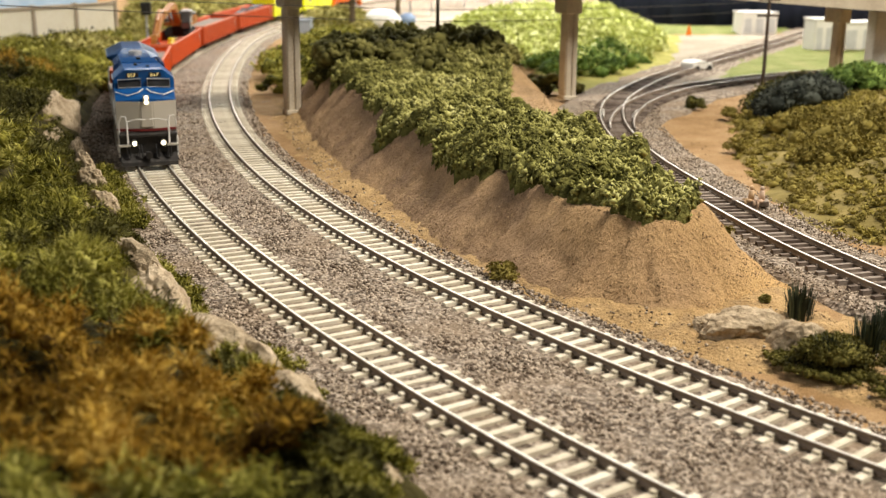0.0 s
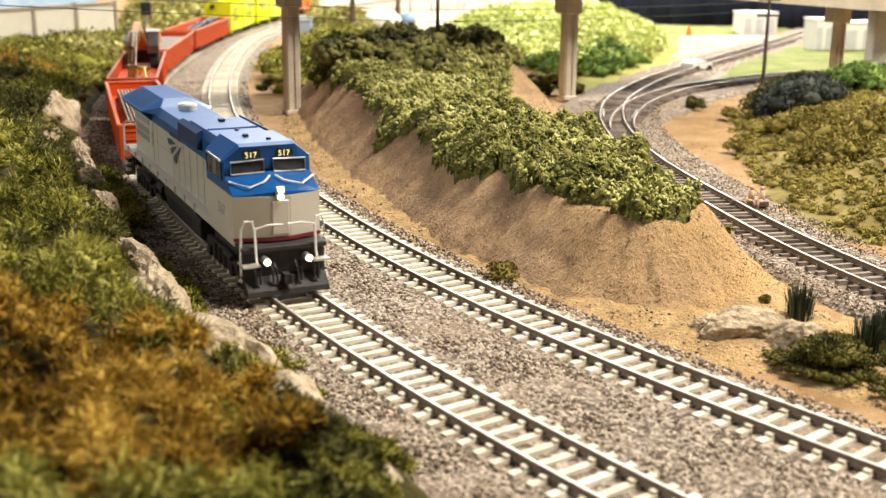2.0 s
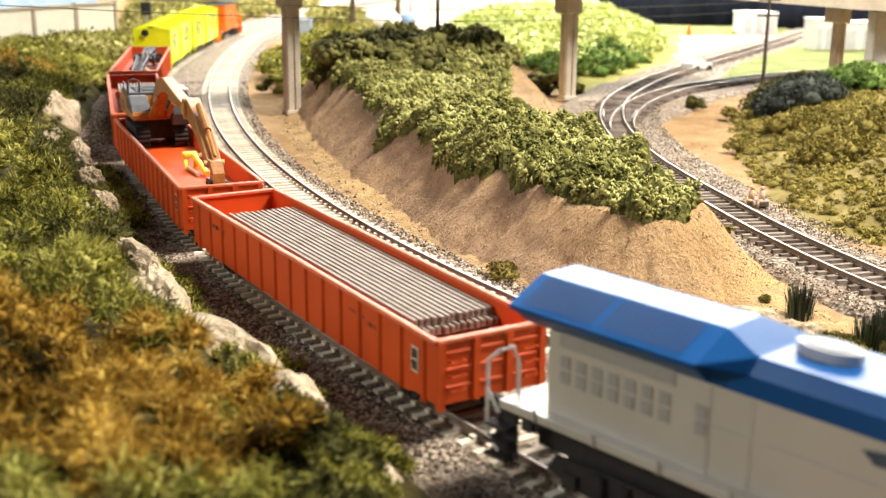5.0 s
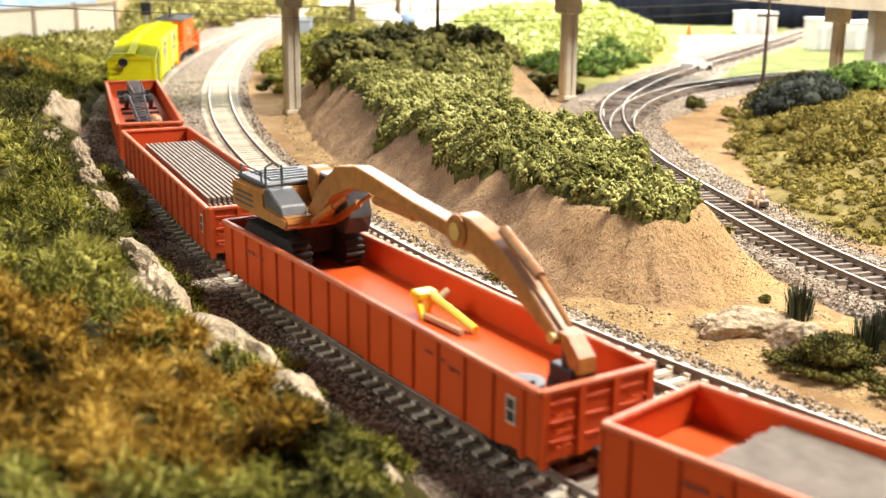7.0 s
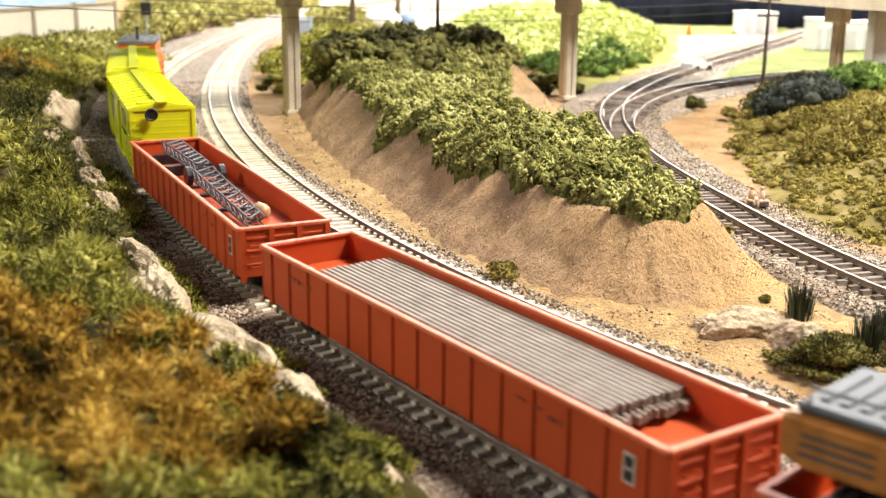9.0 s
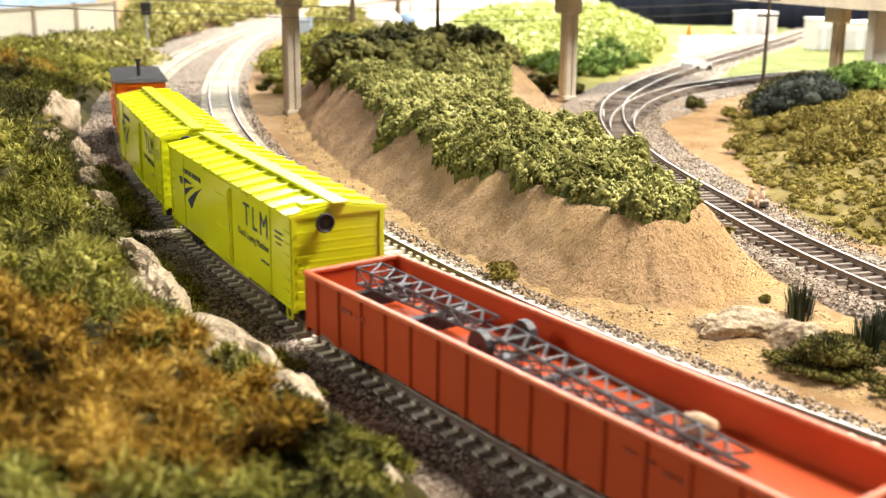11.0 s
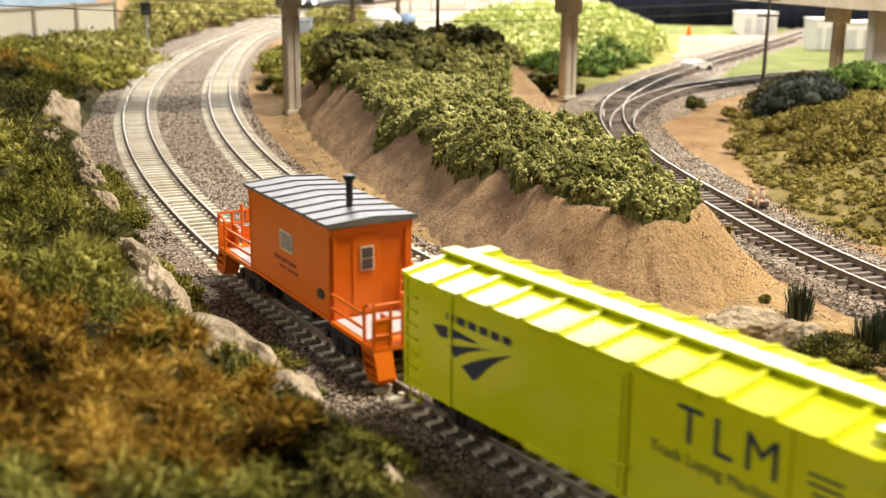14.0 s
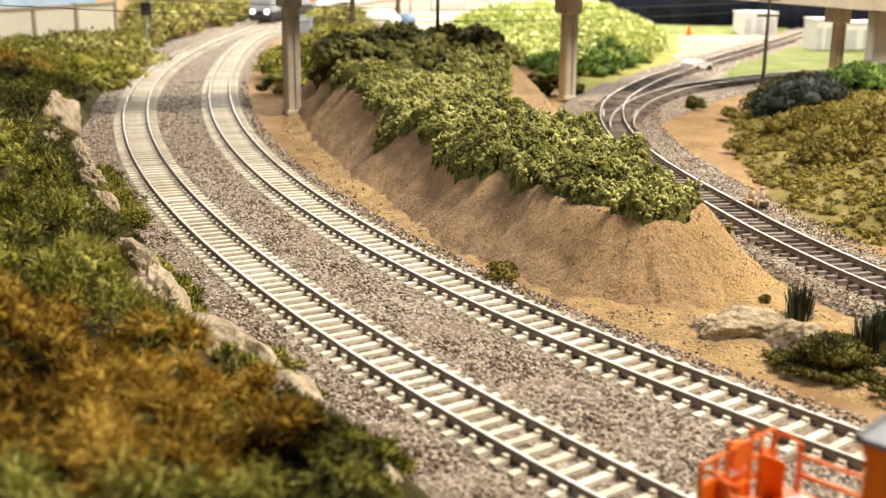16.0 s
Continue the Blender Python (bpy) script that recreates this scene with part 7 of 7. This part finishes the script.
lawn("verge", [(0.1, 1.04), (0.15, 1.06), (0.2, 1.16), (0.27, 1.38), (0.31, 1.6), (0.25, 1.7), (0.1, 1.3)], M_verge, "yellow-green verge beside the branch line", -0.001, 0.008, 91.0)
lawn("lawn", [(0.27, 1.14), (0.35, 1.175), (0.46, 1.21), (0.7, 1.26), (0.75, 1.5), (0.52, 1.5), (0.42, 1.46), (0.34, 1.32)], M_lawn, "pale green lawn between the tracks", -0.001, 0.008, 92.0)
lawn("lawn", [(0.31, 1.66), (0.42, 1.66), (0.5, 1.74), (0.3, 1.8)], M_lawn, "far pale green lawn", 0.0, 0.01, 93.0)
lawn("sand_lot", [(0.2, 1.1), (0.26, 1.1), (0.34, 1.35), (0.48, 1.62), (0.4, 1.64), (0.28, 1.6), (0.27, 1.35)], M_palesand, "pale sandy lot crossed by the branch line", -0.0024, 0.01, 94.0)
lawn("sand_lot", [(-0.1, 1.55), (0.1, 1.72), (0.4, 1.85), (0.5, 2.4), (-0.3, 2.6), (-0.2, 1.95)], M_palesand, "pale pinkish sand lot in the distance", -0.0018, 0.02, 95.0)

# ---- bridge ----
def bridge_column(x, y, z_foot, z_cap0, z_cap1, label, wide=0.0055):
    c = empty("bridge_column", label, "bridge column", "bridge columns")
    a = math.atan2(0.092, 0.216)
    bm = bmesh.new()
    w, e = wide, 0.0014
    prism(bm, [(-w, -w + e), (-w + e, -w), (-0.0012, -w), (-0.0012, -w + 0.0012), (0.0012, -w + 0.0012), (0.0012, -w), (w - e, -w), (w, -w + e), (w, w), (-w, w)], "z", z_foot, z_cap0)
    part("shaft", bm, M_concrete, c)
    bm = bmesh.new()
    box(bm, -wide - 0.0015, wide + 0.0015, -wide - 0.0025, 0.015, z_cap0, z_cap1, 0.0008)
    part("cap", bm, M_concrete, c)
    bm = bmesh.new()
    box(bm, -wide - 0.0008, wide + 0.0008, -wide - 0.0008, wide + 0.0008, z_foot - 0.002, z_foot + 0.0015, 0.0005)
    part("footing", bm, M_concrete, c)
    c.matrix_basis = pose(x, y, 0, 0, 0, math.degrees(a))
    return c


bridge_column(-0.114, 0.873, 0.0, 0.0765, 0.1, "pale concrete bridge column beside the mound")
bridge_column(0.102, 0.965, 0.0, 0.068, 0.0895, "pale concrete bridge column behind the mound")
bridge_column(0.355, 1.062, -0.004, 0.0555, 0.0685, "pale concrete bridge column on the planted bank", 0.0046)


def bridge():
    b = empty("road_bridge", "pale concrete road bridge with a dark underside", "bridge")
    pts = [(-0.5, 0.709, 0.121), (-0.114, 0.873, 0.1), (0.102, 0.965, 0.0893), (0.350, 1.060, 0.0684), (0.8, 1.25, 0.0465)]
    a = math.atan2(0.092, 0.216)
    nx, ny = -math.sin(a), math.cos(a)
    def strip(name, d0, d1, z0, z1, m_):
        bm = bmesh.new()
        ring = []
        for x, y, z in pts:
            ring.append([bm.verts.new((x + nx * d, y + ny * d, z + q)) for d, q in ((d0, z0), (d1, z0), (d1, z1), (d0, z1))])
        for p, q in zip(ring[:-1], ring[1:]):
            for i in range(4):
                bm.faces.new((p[i], p[(i + 1) % 4], q[(i + 1) % 4], q[i]))
        bm.faces.new(ring[0][::-1])
        bm.faces.new(ring[-1])
        bmesh.ops.recalc_face_normals(bm, faces=bm.faces)
        part(name, bm, m_, b)
    strip("fascia", -0.036, -0.032, 0.0005, 0.016, M_concrete)
    strip("fascia", 0.032, 0.036, 0.0005, 0.016, M_concrete)
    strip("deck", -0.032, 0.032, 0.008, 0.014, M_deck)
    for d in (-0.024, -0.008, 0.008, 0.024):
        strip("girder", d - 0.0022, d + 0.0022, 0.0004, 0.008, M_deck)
    strip("parapet", -0.036, -0.034, 0.016, 0.026, M_concrete)
    return b


bridge()


def pier():
    p = empty("bridge_pier", "broad pale panelled bridge pier", "bridge pier")
    for i in range(4):
        bm = bmesh.new()
        x = 0.392 + i * 0.022
        box(bm, x, x + 0.0205, 1.075 + i * 0.0094, 1.098 + i * 0.0094, -0.005, 0.0655 - i * 0.0009, 0.001)
        part("panel", bm, M_concretepale, p)
    return p


pier()

# ---- sound wall, poles, wires, signal ----
def sound_wall():
    w = empty("sound_wall", "cream panelled sound barrier with brown posts", "wall")
    a, b = Vector((-0.60, 1.02, 0)), Vector((-0.391, 1.40, 0))
    n = 7
    h = math.degrees(math.atan2(b.y - a.y, b.x - a.x))
    L = (b - a).length / n
    for i in range(n):
        p = a + (b - a) * (i / n)
        bm = bmesh.new()
        box(bm, 0.0022, L - 0.0022, -0.0015, 0.0015, 0.0, 0.0455)
        ob = part("panel", bm, M_wallpanel, w)
        ob.matrix_basis = pose(p.x, p.y, 0, 0, 0, h)
        bm = bmesh.new()
        box(bm, -0.0024, 0.0024, -0.003, 0.003, -0.003, 0.0505, 0.0004)
        ob = part("post", bm, M_wallpost, w)
        ob.matrix_basis = pose(p.x, p.y, 0, 0, 0, h)
    bm = bmesh.new()
    box(bm, 0, L * n, -0.0028, 0.0028, 0.0455, 0.0492, 0.0004)
    ob = part("coping", bm, M_wallpost, w)
    ob.matrix_basis = pose(a.x, a.y, 0, 0, 0, h)
    bm = bmesh.new()
    box(bm, L * n - 0.0024, L * n + 0.0024, -0.003, 0.003, -0.003, 0.0505, 0.0004)
    ob = part("post", bm, M_wallpost, w)
    ob.matrix_basis = pose(a.x, a.y, 0, 0, 0, h)
    return w


sound_wall()


def utility_pole(x, y, z0, z1, arms, label):
    p = empty("utility_pole", label, "utility pole", "utility poles")
    bm = bmesh.new()
    tube(bm, (x, y, z0), (x, y, z1), 0.0017, 10, 0.0012)
    part("post", bm, M_pole, p)
    for z in arms:
        bm = bmesh.new()
        box(bm, x - 0.009, x + 0.009, y - 0.0008, y + 0.0008, z - 0.0008, z + 0.0008)
        arm = part("crossarm", bm, M_pole, p)
        for dx in (-0.008, -0.004, 0.004, 0.008):
            bm = bmesh.new()
            tube(bm, (x + dx, y, z + 0.0008), (x + dx, y, z + 0.0028), 0.0008, 6)
            part("insulator", bm, M_white, arm)
    return p


utility_pole(-0.0057, 0.915, 0.02, 0.112, (0.106,), "brown wooden utility pole rising from the mound's shrubs")
utility_pole(0.268, 0.982, -0.004, 0.0815, (0.0795, 0.0665), "brown wooden utility pole with two crossarms")
bm = bmesh.new()
box(bm, 0.2585, 0.2655, 0.972, 0.979, -0.004, 0.007, 0.0005)
tagged(mesh_object("cable_box", bm, M_tan), "small tan cable box at the pole's foot", "cable box")


def wire(pts, sag, label):
    bm = bmesh.new()
    q = []
    for a, b in zip(pts[:-1], pts[1:]):
        a, b = Vector(a), Vector(b)
        n = 8
        q += [a + (b - a) * (i / n) - Vector((0, 0, sag * 4 * (i / n) * (1 - i / n))) for i in range(n)]
    bent_rod(bm, q + [Vector(pts[-1])], 0.0003, 5)
    return tagged(mesh_object("overhead_wire", bm, M_wire), label, "wire", "overhead wires")


wire([(-0.33, 0.60, 0.105), (-0.0057, 0.913, 0.0735), (0.33, 1.3, 0.06)], 0.0022, "thin dark overhead wire on the utility poles")
wire([(-0.36, 0.62, 0.098), (-0.0057, 0.913, 0.0645), (0.33, 1.3, 0.05)], 0.0022, "lower thin dark overhead wire")


def signal(x, y):
    s = empty("signal", "black trackside signal head on a pale mast", "signal")
    bm = bmesh.new()
    tube(bm, (x, y, -0.004), (x, y, 0.046), 0.0012, 8)
    part("mast", bm, M_grey, s)
    bm = bmesh.new()
    box(bm, x - 0.0055, x + 0.0055, y - 0.002, y + 0.002, 0.041, 0.055, 0.0008)
    head = part("head", bm, M_black, s)
    bm = bmesh.new()
    for z in (0.0445, 0.048, 0.0515):
        tube(bm, (x, y - 0.004, z), (x, y - 0.002, z), 0.0014, 8)
    part("hood", bm, M_black, head)
    bm = bmesh.new()
    box(bm, x - 0.004, x + 0.004, y - 0.003, y + 0.003, -0.004, 0.006, 0.0005)
    part("base", bm, M_grey, s)
    return s


signal(-0.327, 1.295)
for x, y, z, s, m_, nm, lab in ((-0.17, 1.41, 0, 0.011, M_bluegrey, "relay_box", "blue-grey trackside relay cabinet"), (-0.192, 1.28, -0.002, 0.004, M_black, "switch_motor", "low black switch motor beside the track"), (-0.335, 1.265, 0, 0.004, M_black, "switch_motor", "low black switch motor at the bushes")):
    bm = bmesh.new()
    k = 2.6 if nm == "switch_motor" else 1.0
    box(bm, x - s * k, x + s * k, y - s, y + s, z - 0.002, z + s * (2.6 if nm == "relay_box" else 0.8), 0.0008)
    if nm == "relay_box":
        box(bm, x - s * 1.1, x + s * 1.1, y - s * 1.1, y + s * 1.1, z + s * 2.6, z + s * 2.8)
    tagged(mesh_object(nm, bm, m_), lab, nm.replace("_", " "))


# ---- distant things ----
def store(x, y, w, d, h, rz, label):
    s = empty("storage_shed", label, "shed", "white sheds")
    bm = bmesh.new()
    box(bm, -w / 2, w / 2, -d / 2, d / 2, -0.005, h, 0.0008)
    part("wall", bm, M_white, s)
    bm = bmesh.new()
    box(bm, -w / 2 - 0.001, w / 2 + 0.001, -d / 2 - 0.001, d / 2 + 0.001, h, h + 0.002)
    part("roof", bm, M_white, s)
    for i in range(3):
        bm = bmesh.new()
        q = -w / 2 + (i + 0.2) * w / 3
        box(bm, q, q + w / 5, -d / 2 - 0.0008, -d / 2, 0.0, h * 0.75)
        part("door", bm, M_greypale, s)
    s.matrix_basis = pose(x, y, 0, 0, 0, rz)
    return s


store(0.435, 1.66, 0.05, 0.04, 0.026, 5, "small white flat-roofed shed in the distance")
store(0.455, 1.42, 0.036, 0.03, 0.034, 10, "white shed beside the lawn")
store(0.505, 1.43, 0.07, 0.03, 0.03, 14, "long white shed beside the lawn")
store(0.60, 1.46, 0.08, 0.03, 0.035, 14, "long white shed behind the pier")


def vehicle(x, y, rz, m_, length, height, label):
    v = empty("car", label, "car", "parked cars")
    L, w = length / 2, 0.0095
    bm = bmesh.new()
    prism(bm, [(-L, 0.003), (L, 0.003), (L, 0.008), (L * 0.55, 0.0095), (L * 0.25, height), (-L * 0.75, height), (-L, 0.0095)], "y", -w, w)
    bmesh.ops.bevel(bm, geom=bm.edges[:], offset=0.0009, segments=2, affect="EDGES")
    part("body", bm, m_, v)
    bm = bmesh.new()
    prism(bm, [(L * 0.5, 0.0098), (L * 0.24, height - 0.0012), (-L * 0.72, height - 0.0012), (-L * 0.85, 0.0098)], "y", -w - 0.0002, w + 0.0002)
    part("window", bm, M_glass, v)
    for px in (-L * 0.6, L * 0.62):
        for k in (-1, 1):
            bm = bmesh.new()
            tube(bm, (px, k * (w - 0.002), 0.0036), (px, k * (w + 0.0003), 0.0036), 0.0036, 14)
            part("wheel", bm, M_black, v)
    v.matrix_basis = pose(x, y, -0.003, 0, 0, rz)
    return v


vehicle(0.255, 1.185, 35, M_white, 0.028, 0.0115, "small pale parked car on the sandy lot")
vehicle(0.405, 1.07, 20, M_greypale, 0.055, 0.019, "silver van parked by the bridge pier")
for x, y, h in ((0.335, 1.62, 0.012), (0.378, 1.085, 0.014)):
    bm = bmesh.new()
    box(bm, x - 0.004, x + 0.004, y - 0.004, y + 0.004, -0.003, -0.0018)
    tube(bm, (x, y, -0.0018), (x, y, h), 0.0034, 10, 0.0008)
    tagged(mesh_object("traffic_cone", bm, M_caboose), "orange traffic cone on the lot", "traffic cone", "traffic cones")


def tent(x, y, w, h, m_, label, dome=False):
    t = empty("market_tent", label, "tent", "tents")
    bm = bmesh.new()
    if dome:
        bmesh.ops.create_uvsphere(bm, u_segments=16, v_segments=10, radius=1.0, matrix=Matrix.Translation((x, y, h * 0.45)) @ Matrix.Diagonal((w, w, h * 0.55, 1)))
    else:
        bmesh.ops.create_cone(bm, cap_ends=True, segments=4, radius1=w * 1.4, radius2=w * 0.1, depth=h * 0.45, matrix=Matrix.Translation((x, y, h * 0.78)) @ Matrix.Rotation(0.8, 4, "Z"))
    part("canopy", bm, m_, t)
    for i in (-1, 1):
        for j in (-1, 1):
            bm = bmesh.new()
            tube(bm, (x + i * w * 0.8, y + j * w * 0.8, -0.005), (x + i * w * 0.8, y + j * w * 0.8, h * 0.58), 0.001, 6)
            part("leg", bm, M_grey, t)
    return t


tent(-0.083, 1.56, 0.026, 0.034, M_white, "white domed tent among shrubs", True)
tent(-0.04, 1.95, 0.022, 0.045, M_redcloth, "red market tent in the distance")
tent(-0.055, 1.72, 0.013, 0.018, M_bluecloth, "light blue market tent in the distance", True)
tent(0.02, 2.2, 0.02, 0.035, M_yellowcloth, "tan market tent in the distance")
tent(0.14, 2.25, 0.02, 0.03, M_bluecloth, "blue market tent in the distance")
tent(0.19, 2.3, 0.018, 0.03, M_redcloth, "red market tent far off")
tent(0.08, 2.35, 0.02, 0.03, M_redcloth, "orange-red market tent far off")


def tree(x, y, h, label, crown=True):
    t = empty("tree", label, "tree", "distant trees")
    bm = bmesh.new()
    tube(bm, (x, y, -0.005), (x + 0.001, y, h), 0.0042, 8, 0.0028)
    for i in range(5):
        a = i * 1.26
        tube(bm, (x + 0.001, y, h * 0.85), (x + 0.02 * math.cos(a), y + 0.02 * math.sin(a), h * 1.15), 0.0014, 6, 0.0006)
    part("trunk", bm, M_bark, t)
    n = 70
    q = np.random.normal(0, 1, (n, 3)) * np.array([0.017, 0.017, 0.01]) + np.array([x, y, h * 1.18])
    v, f = foliage_arrays(q, np.random.uniform(0.006, 0.011, n), 60, 0.003)
    from_arrays("crown", v, f, M_leafgreen, t)
    return t


tree(-0.118, 1.5, 0.07, "young tree with a bare trunk and green crown")
tree(-0.07, 1.75, 0.07, "distant tree with thin trunk")

# dark skirting and hall beyond the table
def drape(pts, h, m_, label):
    verts, faces = [], []
    n = len(pts)
    for i in range(n - 1):
        (x0, y0), (x1, y1) = pts[i], pts[i + 1]
        k = 40
        for j in range(k + (i == n - 2)):
            u = j / k
            x, y = x0 + (x1 - x0) * u, y0 + (y1 - y0) * u
            w = 0.005 * math.sin(j * 0.45 + 2 * noise.noise(Vector((j * 0.2, i, 0))))
            verts += [(x + w, y + w, -0.01), (x + w * 0.6, y + w * 0.6, h)]
    m = len(verts) // 2
    for i in range(m - 1):
        faces.append((2 * i, 2 * i + 2, 2 * i + 3, 2 * i + 1))
    ob = from_arrays("black_drape", verts, faces, m_, smooth=True)
    mod = ob.modifiers.new("thick", "SOLIDIFY")
    mod.thickness = 0.004
    return tagged(ob, label, "drape")


drape([(0.24, 1.86), (0.42, 1.78), (0.62, 1.72), (0.9, 1.6), (1.4, 1.3)], 0.075, M_cloth, "folded dark navy cloth along the table's far side")
bm = bmesh.new()
box(bm, -0.5, 0.5, -0.01, 0.01, -0.01, 0.24)
back = mesh_object("backdrop", bm, M_backdrop)
back.matrix_basis = pose(-0.84, 1.525, 0, 0, 0, 58.5)
tagged(back, "painted blue backdrop board behind the sound wall", "backdrop", kind="structure")

# a pair of seated model figures by the branch track, on a plank
def figure(x, y, z, rz, m_, label):
    bm = bmesh.new()
    bmesh.ops.create_icosphere(bm, subdivisions=2, radius=0.0014, matrix=Matrix.Translation((0, 0, 0.0125)))
    tube(bm, (0, 0, 0.0045), (0, 0, 0.011), 0.002, 8, 0.0015)
    tube(bm, (0, 0.0012, 0.005), (0.0045, 0.0014, 0.0055), 0.0011, 6)
    tube(bm, (0, -0.0012, 0.005), (0.0045, -0.0014, 0.0055), 0.0011, 6)
    tube(bm, (0.0045, 0.0014, 0.0055), (0.005, 0.0014, 0.001), 0.0009, 6)
    tube(bm, (0.0045, -0.0014, 0.0055), (0.005, -0.0014, 0.001), 0.0009, 6)
    ob = mesh_object("figurine", bm, m_, smooth=True)
    ob.matrix_basis = pose(x, y, z, 0, 0, rz) @ Matrix.Scale(0.85, 4)
    return tagged(ob, label, "figurine", "tiny figurines")


figure(0.1585, 0.566, -0.0012, 215, M_skin, "tiny plain seated model figurine in pale paint")
figure(0.1535, 0.567, -0.0012, 200, M_tan, "tiny plain seated model figurine in tan paint")
bm = bmesh.new()
box(bm, -0.011, 0.007, -0.0035, 0.0035, -0.0008, 0.0022, 0.0004)
plank = mesh_object("timber_block", bm, M_woodtie)
plank.matrix_basis = pose(0.1555, 0.568, 0.0012, 0, 0, -10)
tagged(plank, "dark timber block beside the branch track", "timber block")


# guard rails and frog of the turnout
def guard(line, s0, s1, d, label):
    root = empty("guard_rail", label, "guard rail", "guard rails")
    rail(line, s0, s1, d, root, 0.003)
    return root


def s_near(line, x, y):
    return float(line.s[np.argmin((line.x - x) ** 2 + (line.y - y) ** 2)])


s_c = s_near(LINE_C, 0.124, 0.86)
guard(LINE_C, s_c - 0.02, s_c + 0.02, 0.0062, "short steel guard rail inside the branch track")
s_d = s_near(LINE_D, 0.138, 0.86)
guard(LINE_D, s_d - 0.02, s_d + 0.02, -0.0062, "short steel guard rail inside the diverging track")


# ---- what moves ----
def advance(t):
    u = t / 16.0
    return 16.0 * (0.13040 * u - 0.01867 * u * u / 2 + 0.01519 * u ** 3 / 3)


def on_track(s, half):
    """The pose of a car whose middle is at s, on bogies half a wheelbase either way; it heads for smaller s."""
    xf, yf, _ = LINE_A.at(s - half)
    xr, yr, _ = LINE_A.at(s + half)
    return pose((xf + xr) / 2, (yf + yr) / 2, 0, 0, 0, math.degrees(math.atan2(yf - yr, xf - xr)))


def motions():
    times = [i * 0.25 for i in range(65)]
    cars = (((engine,), 0.7022, 0.074), ((g_first, stack_first), 0.9345, 0.072), ((g_second, digger, attachment, disc), 1.1445, 0.072), ((g_third, stack_third), 1.3555, 0.072),
            ((g_fourth, lattice, load_sack), 1.5695, 0.072), ((box_first,), 1.75, 0.052), ((box_second,), 1.911, 0.052), ((caboose_car,), CAB_C, 0.036))
    for things, s0, half in cars:
        for ob in things:
            walk(ob, [(t, on_track(s0 - advance(t), half)) for t in times])
    for ob, s0, half in ((far_loco, 1.775 + 2.018, 0.07), (far_wagon, 2.0 + 2.018, 0.065)):
        walk(ob, [(t, on_track(s0 - advance(t), half)) for t in times])


motions()
